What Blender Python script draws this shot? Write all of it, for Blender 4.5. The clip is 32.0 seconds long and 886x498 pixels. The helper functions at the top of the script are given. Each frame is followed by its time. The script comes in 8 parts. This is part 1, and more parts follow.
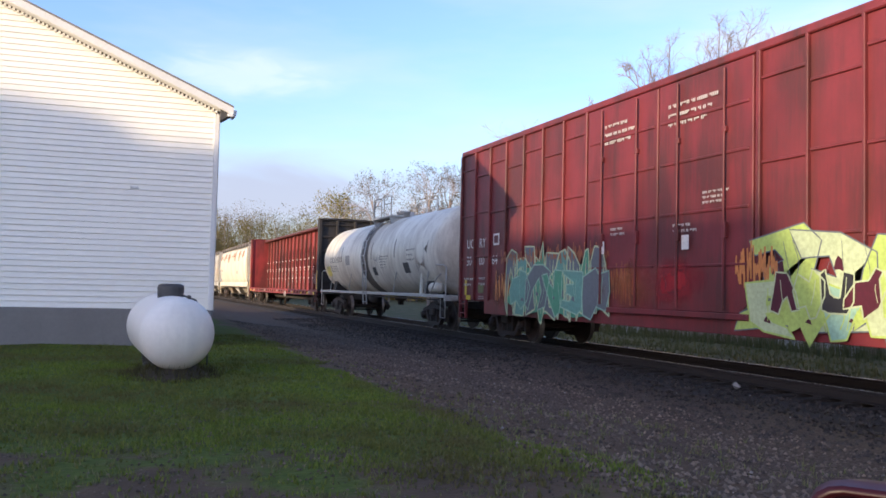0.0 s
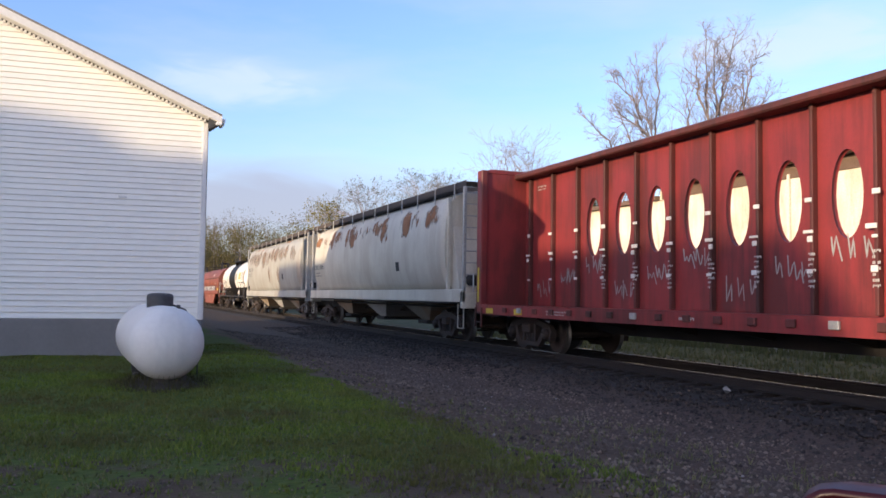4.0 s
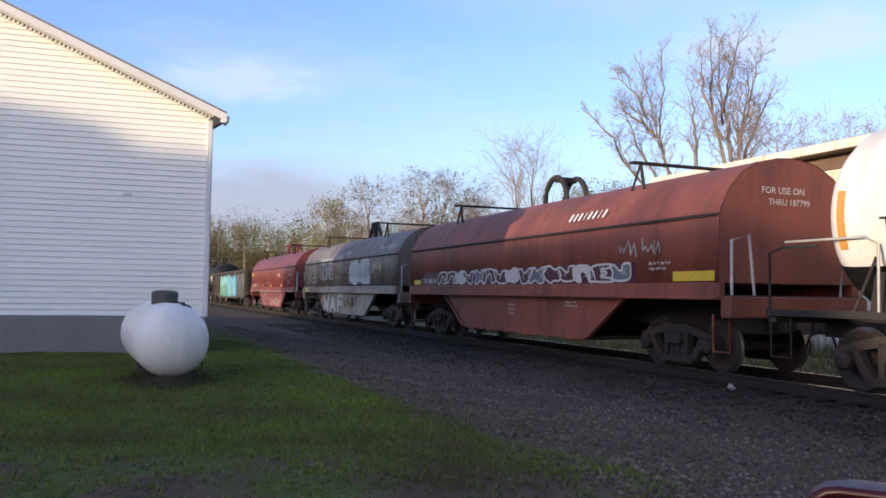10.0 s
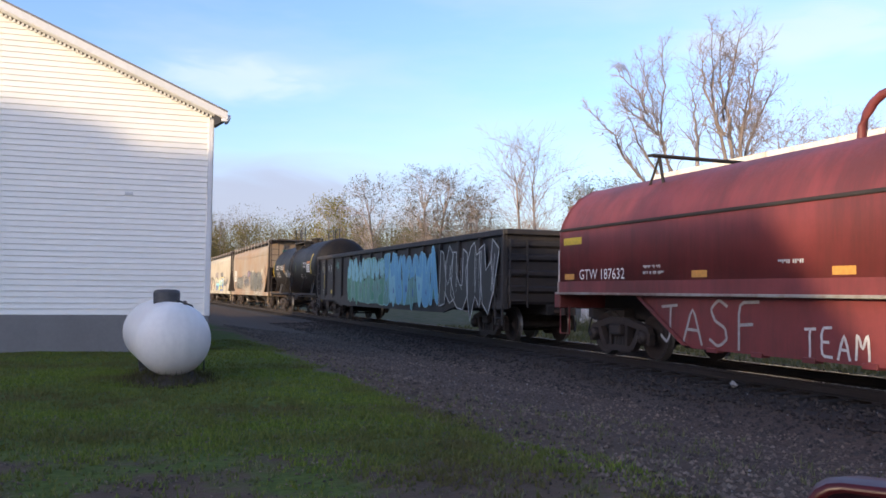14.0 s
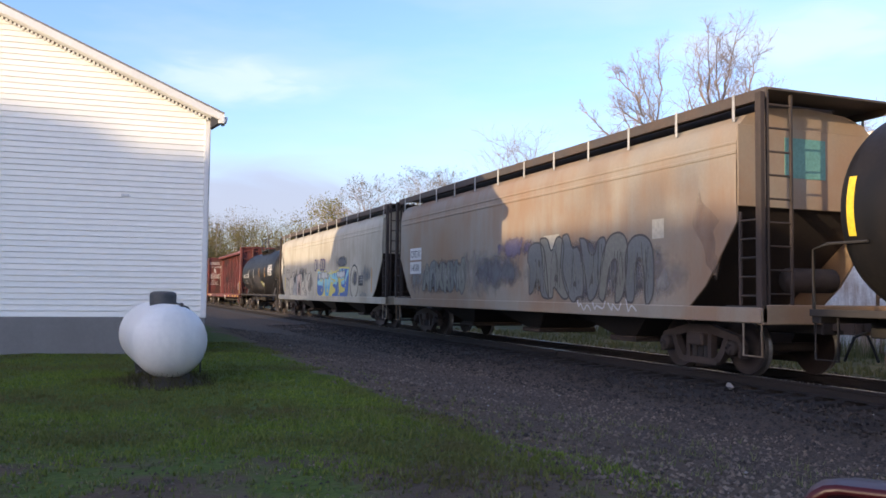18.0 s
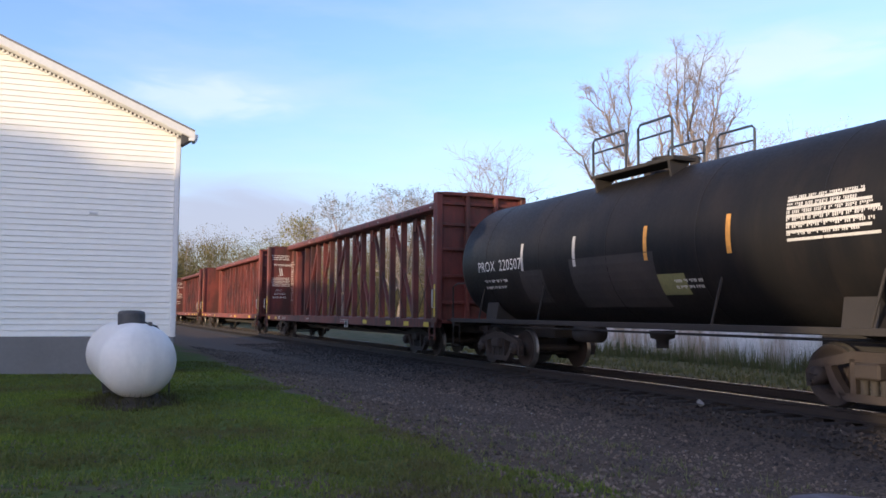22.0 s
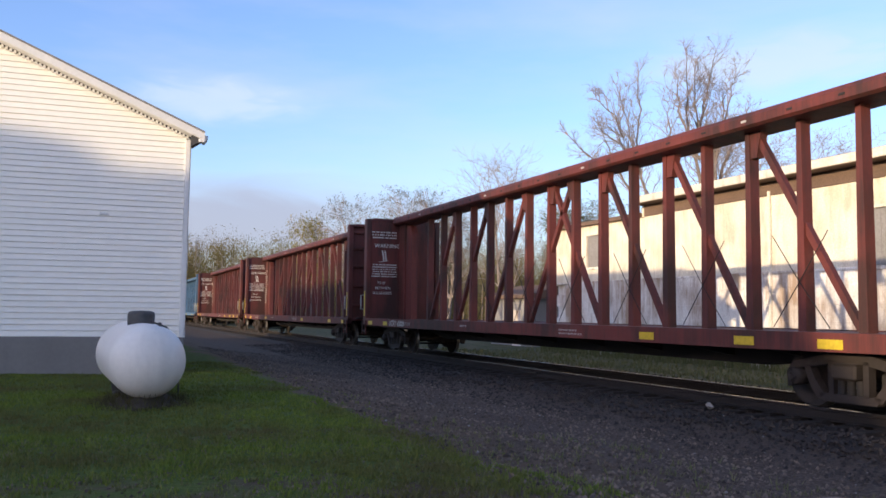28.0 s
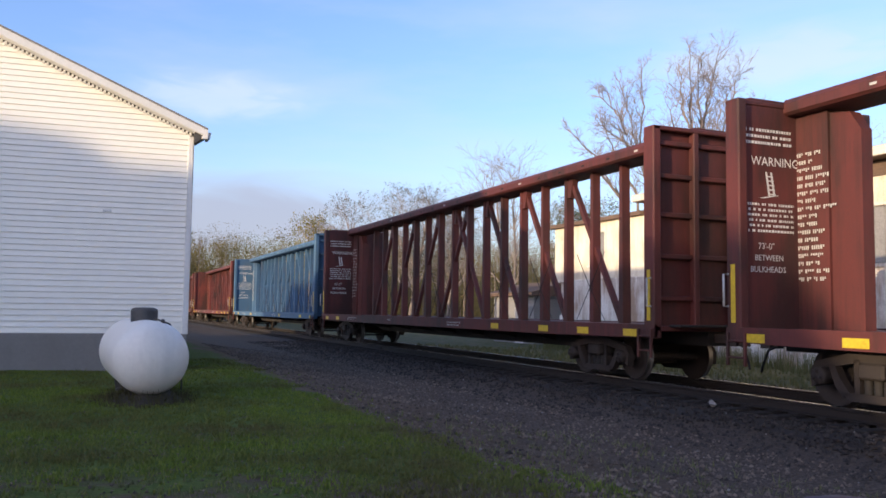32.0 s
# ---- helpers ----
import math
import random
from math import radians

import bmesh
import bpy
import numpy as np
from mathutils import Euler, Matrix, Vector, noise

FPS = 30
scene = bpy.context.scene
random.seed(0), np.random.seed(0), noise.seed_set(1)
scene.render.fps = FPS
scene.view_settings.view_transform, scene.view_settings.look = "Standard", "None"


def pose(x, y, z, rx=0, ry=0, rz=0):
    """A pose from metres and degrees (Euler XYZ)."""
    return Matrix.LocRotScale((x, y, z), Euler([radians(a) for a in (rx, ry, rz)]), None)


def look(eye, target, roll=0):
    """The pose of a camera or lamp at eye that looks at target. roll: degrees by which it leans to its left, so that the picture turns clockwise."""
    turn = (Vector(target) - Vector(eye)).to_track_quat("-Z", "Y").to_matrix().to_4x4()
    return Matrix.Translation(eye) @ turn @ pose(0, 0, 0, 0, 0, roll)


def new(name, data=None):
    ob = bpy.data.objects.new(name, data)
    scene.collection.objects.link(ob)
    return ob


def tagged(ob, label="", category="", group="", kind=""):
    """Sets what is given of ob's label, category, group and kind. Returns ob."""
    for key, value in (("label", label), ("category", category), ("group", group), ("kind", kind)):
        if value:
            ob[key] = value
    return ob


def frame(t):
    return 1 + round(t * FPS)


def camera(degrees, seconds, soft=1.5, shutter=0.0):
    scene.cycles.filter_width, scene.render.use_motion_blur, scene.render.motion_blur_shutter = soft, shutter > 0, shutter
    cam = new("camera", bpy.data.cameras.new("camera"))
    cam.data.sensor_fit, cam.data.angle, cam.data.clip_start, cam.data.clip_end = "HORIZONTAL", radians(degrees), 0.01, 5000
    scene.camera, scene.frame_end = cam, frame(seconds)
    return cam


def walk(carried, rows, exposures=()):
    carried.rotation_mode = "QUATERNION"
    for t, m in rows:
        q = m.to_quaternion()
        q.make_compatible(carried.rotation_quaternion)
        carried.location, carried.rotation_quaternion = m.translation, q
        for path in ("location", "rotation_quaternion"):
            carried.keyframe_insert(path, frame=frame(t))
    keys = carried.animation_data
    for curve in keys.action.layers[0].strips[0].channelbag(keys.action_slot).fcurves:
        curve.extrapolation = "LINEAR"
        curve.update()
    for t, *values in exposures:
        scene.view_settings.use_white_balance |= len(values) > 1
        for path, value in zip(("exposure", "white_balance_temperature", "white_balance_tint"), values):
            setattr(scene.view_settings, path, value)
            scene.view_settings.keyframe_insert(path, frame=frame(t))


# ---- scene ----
EXPOSURES = [(0, 0.63), (1, 0.53), (2, 0.29), (3, 0.47), (6, 0.29), (8, 0.39), (10, 0.37), (14, 0.55), (17, 0.65), (19, 0.55), (20, 0.39), (21, 0.29), (22, 0.53), (23, 0.57), (24, 0.25), (25, 0.33), (28, 0.35), (29, 0.23), (30, 0.43), (31, 0.25), (32, 0.37)]
SKY, SUN = 0.385, 4.0
SKY_TINT = (0.81, 0.735, 0.89, 1.0)
CLOUD = (1.75, 1.75, 1.85, 1.0)
import colorsys

TRACK_X = 10.53          # centre line of the track, which runs along +y; z = 0 is the top of the rails
EYE = (0.0, 0.0, 1.272)

# ---- camera: held by hand at one spot, it only turns ----
cam = camera(55.42, 32.0, soft=1.6)


def held(yaw, pitch, roll):
    y, p = radians(yaw), radians(pitch)
    ahead = Vector((-math.sin(y) * math.cos(p), math.cos(y) * math.cos(p), math.sin(p)))
    return look(EYE, Vector(EYE) + ahead, roll)


TURNS = [
    (0, -20.97, 2.74, 1.36),
    (0.5, -21.01, 2.73, 1.27),
    (1, -21.03, 2.72, 1.22),
    (1.5, -21.02, 2.72, 1.18),
    (2, -21.06, 2.79, 1.06),
    (2.5, -21.23, 2.94, 1.14),
    (3, -21.46, 3.15, 0.93),
    (3.5, -21.69, 3.26, 0.83),
    (5.5, -21.31, 3.03, 0.89),
    (6, -21.29, 3.03, 0.93),
    (6.5, -21.32, 3.07, 1.03),
    (7, -21.31, 3.08, 1.03),
    (7.5, -21.33, 3.08, 0.98),
    (8, -21.30, 3.06, 0.90),
    (8.5, -21.31, 3.07, 0.96),
    (9, -21.29, 3.03, 0.92),
    (9.5, -21.29, 3.01, 0.93),
    (10, -21.35, 3.04, 0.87),
    (10.5, -21.45, 3.06, 0.91),
    (11, -21.40, 3.05, 0.86),
    (11.5, -21.32, 3.02, 0.87),
    (12, -21.31, 3.00, 0.82),
    (12.5, -21.31, 2.98, 0.85),
    (13, -21.28, 2.93, 0.74),
    (13.5, -21.30, 2.89, 0.74),
    (14, -21.25, 2.90, 0.64),
    (14.5, -21.39, 2.89, 0.79),
    (16.5, -21.34, 2.94, 0.75),
    (17, -21.33, 2.94, 0.71),
    (17.5, -21.39, 2.97, 0.70),
    (18, -21.47, 3.04, 0.65),
    (18.5, -21.67, 3.11, 0.56),
    (19, -22.14, 3.45, 0.67),
    (19.5, -22.72, 3.71, 0.63),
    (20, -23.18, 3.91, 0.62),
    (20.5, -23.52, 4.17, 0.66),
    (21, -23.54, 4.19, 0.52),
    (21.5, -23.46, 4.17, 0.57),
    (22, -23.35, 4.29, 0.49),
    (22.5, -23.24, 4.38, 0.57),
    (23, -23.10, 4.37, 0.60),
    (23.5, -22.94, 4.37, 0.67),
    (24, -22.84, 4.37, 0.63),
    (24.5, -22.82, 4.36, 0.58),
    (25, -22.78, 4.32, 0.60),
    (25.5, -22.68, 4.37, 0.72),
    (27.5, -22.81, 4.40, 0.79),
    (28, -22.75, 4.38, 0.69),
    (28.5, -22.70, 4.39, 0.68),
    (29, -22.57, 4.37, 0.65),
    (29.5, -22.57, 4.43, 0.64),
    (30, -22.54, 4.37, 0.76),
    (30.5, -22.57, 4.31, 0.75),
    (31, -22.58, 4.25, 0.75),
    (31.5, -22.63, 4.19, 0.72),
    (32, -22.56, 4.19, 0.77),
]
walk(cam, [(t, held(a, b, c)) for t, a, b, c in TURNS], exposures=EXPOSURES)

# ---- world, sun ----
SUN_AZ, SUN_EL = radians(67.5), radians(8.2)    # the light travels towards this bearing from +y to +x


def make_world():
    w = bpy.data.worlds.new("sky")
    scene.world = w
    w.use_nodes = True
    nt = w.node_tree
    nt.nodes.clear()
    out = nt.nodes.new("ShaderNodeOutputWorld")
    bg = nt.nodes.new("ShaderNodeBackground")
    sky = nt.nodes.new("ShaderNodeTexSky")
    sky.sky_type = "NISHITA"
    sky.sun_disc = False
    sky.sun_elevation = SUN_EL
    sky.sun_rotation = SUN_AZ + math.pi
    sky.air_density, sky.dust_density, sky.ozone_density = 1.0, 1.35, 2.8
    tc = nt.nodes.new("ShaderNodeTexCoord")
    # thin clouds, streaked along the horizon
    mp = nt.nodes.new("ShaderNodeMapping")
    mp.inputs["Scale"].default_value = (2.2, 2.2, 9.0)
    mp.inputs["Location"].default_value = (3.1, 1.7, 0.35)
    n1 = nt.nodes.new("ShaderNodeTexNoise")
    n1.inputs["Scale"].default_value = 1.4
    n1.inputs["Detail"].default_value = 5
    n1.inputs["Roughness"].default_value = 0.55
    ramp = nt.nodes.new("ShaderNodeValToRGB")
    ramp.color_ramp.elements[0].position = 0.38
    ramp.color_ramp.elements[1].position = 0.72
    mul = nt.nodes.new("ShaderNodeMath")
    mul.operation = "MULTIPLY"
    mul.inputs[1].default_value = 0.28
    mix = nt.nodes.new("ShaderNodeMix")
    mix.data_type = "RGBA"
    mix.inputs["B"].default_value = CLOUD
    tint = nt.nodes.new("ShaderNodeMix")
    tint.data_type = "RGBA"
    tint.blend_type = "MULTIPLY"
    tint.inputs["Factor"].default_value = 1.0
    tint.inputs["B"].default_value = SKY_TINT
    L = nt.links.new
    L(tc.outputs["Generated"], mp.inputs["Vector"])
    L(mp.outputs["Vector"], n1.inputs["Vector"])
    L(n1.outputs["Fac"], ramp.inputs["Fac"])
    L(ramp.outputs["Color"], mul.inputs[0])
    L(mul.outputs[0], mix.inputs["Factor"])
    L(sky.outputs["Color"], tint.inputs["A"])
    L(tint.outputs["Result"], mix.inputs["A"])
    # two soft white clouds and a grey-lilac bank low in the north
    last = mix.outputs["Result"]
    for at, turn, size, tone, strength in (((0.1294, 0.9623, 0.239), -7.6, (0.15, 1.0, 0.040), (1.75, 1.9, 2.0, 1.0), 0.5),
                                           ((0.685, 0.673, 0.279), -45.5, (0.24, 1.0, 0.050), (1.7, 1.8, 1.9, 1.0), 0.5),
                                           ((0.14, 0.98, 0.105), -8.0, (0.5, 1.0, 0.075), (1.0, 1.06, 1.36, 1.0), 0.85)):
        m2 = nt.nodes.new("ShaderNodeMapping")
        m2.vector_type = "TEXTURE"
        m2.inputs["Location"].default_value = at
        m2.inputs["Rotation"].default_value = (0, 0, radians(turn))
        m2.inputs["Scale"].default_value = size
        g = nt.nodes.new("ShaderNodeTexGradient")
        g.gradient_type = "SPHERICAL"
        n2 = nt.nodes.new("ShaderNodeTexNoise")
        n2.inputs["Scale"].default_value, n2.inputs["Detail"].default_value, n2.inputs["Distortion"].default_value = 1.9, 6, 0.8
        md = nt.nodes.new("ShaderNodeMath")
        md.operation = "MULTIPLY"
        rg = nt.nodes.new("ShaderNodeMapRange")
        rg.interpolation_type = "SMOOTHSTEP"
        rg.inputs["From Min"].default_value, rg.inputs["From Max"].default_value = 0.12, 0.85
        rg.inputs["To Max"].default_value = strength
        mx = nt.nodes.new("ShaderNodeMix")
        mx.data_type = "RGBA"
        mx.inputs["B"].default_value = tone
        L(tc.outputs["Generated"], m2.inputs["Vector"])
        L(m2.outputs["Vector"], g.inputs["Vector"])
        L(m2.outputs["Vector"], n2.inputs["Vector"])
        L(g.outputs["Fac"], md.inputs[0])
        L(n2.outputs["Fac"], md.inputs[1])
        md2 = nt.nodes.new("ShaderNodeMath")
        md2.operation = "MULTIPLY"
        md2.inputs[1].default_value = 2.0
        L(md.outputs[0], md2.inputs[0])
        L(md2.outputs[0], rg.inputs["Value"])
        L(rg.outputs["Result"], mx.inputs["Factor"])
        L(last, mx.inputs["A"])
        last = mx.outputs["Result"]
    L(last, bg.inputs["Color"])
    bg.inputs["Strength"].default_value = SKY
    L(bg.outputs["Background"], out.inputs["Surface"])


make_world()
sun = new("sun", bpy.data.lights.new("sun", "SUN"))
sun.data.energy, sun.data.angle, sun.data.color = SUN, radians(0.6), (1.0, 0.78, 0.52)
to = Vector((math.sin(SUN_AZ) * math.cos(SUN_EL), math.cos(SUN_AZ) * math.cos(SUN_EL), -math.sin(SUN_EL)))
sun.matrix_world = look(Vector((-40, -20, 30)), Vector((-40, -20, 30)) + to)

# ---- materials ----
MATS = {}


def rgba(c):
    return (c[0], c[1], c[2], 1.0)


def surface(name, base, rough=0.6, metal=0.0, alt=None, alt_amt=0.5, scale=1.2, fine=18.0, stain=None, stain_amt=0.0,
            stain_scale=(1.5, 1.5, 0.35), bump=0.15, bump_dist=0.01, island=0.0, piece=0.0, space="Object", spec=0.4, stain_lo=0.55, grain=0.16, streak=None, streak_amt=0.6, streak_fine=3.0):
    """A weathered surface: broad blotches, fine grain, run-down stains and slight relief."""
    if name in MATS:
        return MATS[name]
    m = bpy.data.materials.new(name)
    m.use_nodes = True
    nt = m.node_tree
    L = nt.links.new
    b = nt.nodes["Principled BSDF"]
    b.inputs["Metallic"].default_value = metal
    b.inputs["Specular IOR Level"].default_value = spec
    tc = nt.nodes.new("ShaderNodeTexCoord")
    src = nt.nodes.new("ShaderNodeNewGeometry").outputs["Position"] if space == "World" else tc.outputs[space]
    big = nt.nodes.new("ShaderNodeTexNoise")
    big.inputs["Scale"].default_value = scale
    big.inputs["Detail"].default_value = 6
    L(src, big.inputs["Vector"])
    small = nt.nodes.new("ShaderNodeTexNoise")
    small.inputs["Scale"].default_value = fine
    small.inputs["Detail"].default_value = 4
    L(src, small.inputs["Vector"])
    alt = alt or tuple(v * 0.6 for v in base)
    r1 = nt.nodes.new("ShaderNodeMapRange")
    r1.inputs["From Min"].default_value, r1.inputs["From Max"].default_value = 0.38, 0.68
    r1.inputs["To Max"].default_value = alt_amt
    L(big.outputs["Fac"], r1.inputs["Value"])
    m1 = nt.nodes.new("ShaderNodeMix")
    m1.data_type = "RGBA"
    m1.inputs["A"].default_value, m1.inputs["B"].default_value = rgba(base), rgba(alt)
    L(r1.outputs["Result"], m1.inputs["Factor"])
    r2 = nt.nodes.new("ShaderNodeMapRange")
    r2.inputs["From Min"].default_value, r2.inputs["From Max"].default_value = 0.3, 0.7
    r2.inputs["To Min"].default_value, r2.inputs["To Max"].default_value = 1 - grain, 1 + grain * 0.85
    L(small.outputs["Fac"], r2.inputs["Value"])
    m2 = nt.nodes.new("ShaderNodeMix")
    m2.data_type, m2.blend_type = "RGBA", "MULTIPLY"
    m2.inputs["Factor"].default_value = 1.0
    L(m1.outputs["Result"], m2.inputs["A"])
    L(r2.outputs["Result"], m2.inputs["B"])
    col = m2.outputs["Result"]
    if stain:
        mp = nt.nodes.new("ShaderNodeMapping")
        mp.inputs["Scale"].default_value = stain_scale
        L(src, mp.inputs["Vector"])
        st = nt.nodes.new("ShaderNodeTexNoise")
        st.inputs["Scale"].default_value = 1.7
        st.inputs["Detail"].default_value = 7
        st.inputs["Roughness"].default_value = 0.62
        L(mp.outputs["Vector"], st.inputs["Vector"])
        r3 = nt.nodes.new("ShaderNodeMapRange")
        r3.inputs["From Min"].default_value, r3.inputs["From Max"].default_value = stain_lo, stain_lo + 0.17
        r3.inputs["To Max"].default_value = stain_amt
        L(st.outputs["Fac"], r3.inputs["Value"])
        m3 = nt.nodes.new("ShaderNodeMix")
        m3.data_type = "RGBA"
        m3.inputs["B"].default_value = rgba(stain)
        L(col, m3.inputs["A"])
        L(r3.outputs["Result"], m3.inputs["Factor"])
        col = m3.outputs["Result"]
    if streak:      # dirt washed down by rain: fine across, long along the height, broken up by a broad noise
        mp = nt.nodes.new("ShaderNodeMapping")
        mp.inputs["Scale"].default_value = (streak_fine * 0.4, streak_fine, 0.22)
        L(src, mp.inputs["Vector"])
        st = nt.nodes.new("ShaderNodeTexNoise")
        st.inputs["Scale"].default_value, st.inputs["Detail"].default_value, st.inputs["Roughness"].default_value = 1.6, 8, 0.7
        L(mp.outputs["Vector"], st.inputs["Vector"])
        br = nt.nodes.new("ShaderNodeTexNoise")
        br.inputs["Scale"].default_value, br.inputs["Detail"].default_value = 0.55, 4
        L(src, br.inputs["Vector"])
        ad = nt.nodes.new("ShaderNodeMath")
        ad.operation = "MULTIPLY"
        L(st.outputs["Fac"], ad.inputs[0])
        L(br.outputs["Fac"], ad.inputs[1])
        r6 = nt.nodes.new("ShaderNodeMapRange")
        r6.inputs["From Min"].default_value, r6.inputs["From Max"].default_value = 0.20, 0.34
        r6.inputs["To Max"].default_value = streak_amt
        L(ad.outputs[0], r6.inputs["Value"])
        m6 = nt.nodes.new("ShaderNodeMix")
        m6.data_type = "RGBA"
        m6.inputs["B"].default_value = rgba(streak)
        L(col, m6.inputs["A"])
        L(r6.outputs["Result"], m6.inputs["Factor"])
        col = m6.outputs["Result"]
    for amt, node, out in ((island, "ShaderNodeNewGeometry", "Random Per Island"), (piece, "ShaderNodeObjectInfo", "Random")):
        if amt:
            g = nt.nodes.new(node)
            r4 = nt.nodes.new("ShaderNodeMapRange")
            r4.inputs["To Min"].default_value, r4.inputs["To Max"].default_value = 1 - amt, 1 + amt
            L(g.outputs[out], r4.inputs["Value"])
            m4 = nt.nodes.new("ShaderNodeMix")
            m4.data_type, m4.blend_type = "RGBA", "MULTIPLY"
            m4.inputs["Factor"].default_value = 1.0
            L(col, m4.inputs["A"])
            L(r4.outputs["Result"], m4.inputs["B"])
            col = m4.outputs["Result"]
    L(col, b.inputs["Base Color"])
    r5 = nt.nodes.new("ShaderNodeMapRange")
    r5.inputs["To Min"].default_value, r5.inputs["To Max"].default_value = max(rough - 0.12, 0.02), min(rough + 0.15, 1)
    L(small.outputs["Fac"], r5.inputs["Value"])
    L(r5.outputs["Result"], b.inputs["Roughness"])
    if bump:
        bp = nt.nodes.new("ShaderNodeBump")
        bp.inputs["Strength"].default_value, bp.inputs["Distance"].default_value = bump, bump_dist
        L(small.outputs["Fac"], bp.inputs["Height"])
        L(bp.outputs["Normal"], b.inputs["Normal"])
    MATS[name] = m
    return m


def leafy(name, base, alt, amount=0.35, patchy=None):
    """Leaves and blades: colour varies from piece to piece, a little light passes through."""
    m = bpy.data.materials.new(name)
    m.use_nodes = True
    nt = m.node_tree
    L = nt.links.new
    b = nt.nodes["Principled BSDF"]
    b.inputs["Roughness"].default_value = 0.75
    b.inputs["Specular IOR Level"].default_value = 0.2
    g = nt.nodes.new("ShaderNodeNewGeometry")
    mx = nt.nodes.new("ShaderNodeMix")
    mx.data_type = "RGBA"
    mx.inputs["A"].default_value, mx.inputs["B"].default_value = rgba(base), rgba(alt)
    L(g.outputs["Random Per Island"], mx.inputs["Factor"])
    if patchy:
        tc = nt.nodes.new("ShaderNodeTexCoord")
        n = nt.nodes.new("ShaderNodeTexNoise")
        n.inputs["Scale"].default_value, n.inputs["Detail"].default_value = 0.7, 5
        L(tc.outputs["Object"], n.inputs["Vector"])
        r = nt.nodes.new("ShaderNodeMapRange")
        r.inputs["From Min"].default_value, r.inputs["From Max"].default_value = 0.40, 0.66
        L(n.outputs["Fac"], r.inputs["Value"])
        fresh = mx
        mx = nt.nodes.new("ShaderNodeMix")
        mx.data_type = "RGBA"
        mx.inputs["B"].default_value = rgba(patchy)
        L(fresh.outputs["Result"], mx.inputs["A"])
        L(r.outputs["Result"], mx.inputs["Factor"])
    L(mx.outputs["Result"], b.inputs["Base Color"])
    tr = nt.nodes.new("ShaderNodeBsdfTranslucent")
    L(mx.outputs["Result"], tr.inputs["Color"])
    ms = nt.nodes.new("ShaderNodeMixShader")
    ms.inputs["Fac"].default_value = amount
    L(b.outputs["BSDF"], ms.inputs[1])
    L(tr.outputs["BSDF"], ms.inputs[2])
    L(ms.outputs["Shader"], nt.nodes["Material Output"].inputs["Surface"])
    MATS[name] = m
    return m


RUST = (0.20, 0.075, 0.028)
GRIME = (0.05, 0.042, 0.036)
M_BOX = surface("boxcar_red", (0.18, 0.028, 0.033), 0.5, alt=(0.10, 0.016, 0.017), stain=(0.065, 0.022, 0.020), stain_amt=0.7, bump=0.1, grain=0.07, streak=(0.045, 0.022, 0.019), streak_amt=0.62, streak_fine=2.4)
M_CB = surface("centerbeam_red", (0.150, 0.036, 0.029), 0.62, alt=(0.095, 0.027, 0.023), stain=(0.045, 0.023, 0.018), stain_amt=0.8, grain=0.09, streak=(0.036, 0.021, 0.017), streak_amt=0.8, streak_fine=3)
M_CB2 = surface("centerbeam_red_bright", (0.185, 0.046, 0.034), 0.62, alt=(0.125, 0.034, 0.027), stain=(0.075, 0.028, 0.021), stain_amt=0.65, grain=0.09, streak=(0.042, 0.022, 0.018), streak_amt=0.7, streak_fine=3)
M_CBD = surface("centerbeam_maroon", (0.118, 0.030, 0.026), 0.62, alt=(0.078, 0.023, 0.020), stain=(0.05, 0.024, 0.019), stain_amt=0.7, grain=0.09, streak=(0.036, 0.020, 0.017), streak_amt=0.75, streak_fine=3)
M_CBB = surface("centerbeam_blue", (0.055, 0.125, 0.215), 0.6, alt=(0.05, 0.09, 0.155), stain=(0.10, 0.10, 0.11), stain_amt=0.5)
M_OPERA = surface("opera_red", (0.25, 0.034, 0.034), 0.5, alt=(0.19, 0.03, 0.03), stain=(0.09, 0.03, 0.025), stain_amt=0.5, grain=0.07, streak=(0.045, 0.022, 0.019), streak_amt=0.6, streak_fine=3.0)
M_ENDBLACK = surface("end_black", (0.022, 0.021, 0.022), 0.65, alt=(0.05, 0.04, 0.035), alt_amt=0.6, grain=0.07)
M_TANKW = surface("tank_white", (0.72, 0.69, 0.59), 0.42, alt=(0.62, 0.58, 0.48), alt_amt=0.7, stain=(0.30, 0.25, 0.19), stain_amt=0.55, bump=0, grain=0.05, streak=(0.30, 0.25, 0.19), streak_amt=0.6, streak_fine=2.0)
M_TANKW2 = surface("tank_clean_white", (0.76, 0.75, 0.71), 0.35, alt=(0.66, 0.64, 0.58), alt_amt=0.5, stain=(0.42, 0.34, 0.24), stain_amt=0.35, bump=0, grain=0.04, streak=(0.45, 0.38, 0.28), streak_amt=0.35, streak_fine=2.0)
M_TANKK = surface("tank_black", (0.009, 0.009, 0.010), 0.5, alt=(0.014, 0.013, 0.012), alt_amt=0.8, spec=0.16, stain=(0.024, 0.020, 0.017), stain_amt=0.5, bump=0.06, grain=0.07, streak=(0.022, 0.018, 0.016), streak_amt=0.6, streak_fine=1.8)
M_BAND = surface("tank_band_grime", (0.10, 0.085, 0.07), 0.6, alt=(0.22, 0.19, 0.16), stain=GRIME, stain_amt=0.8)
M_HOPC = surface("hopper_cream", (0.66, 0.62, 0.51), 0.5, alt=(0.58, 0.53, 0.43), alt_amt=0.8, stain=(0.33, 0.27, 0.20), stain_amt=0.5, stain_scale=(0.7, 0.7, 0.12), bump=0, grain=0.06, streak=(0.44, 0.36, 0.26), streak_amt=0.4, streak_fine=1.6)
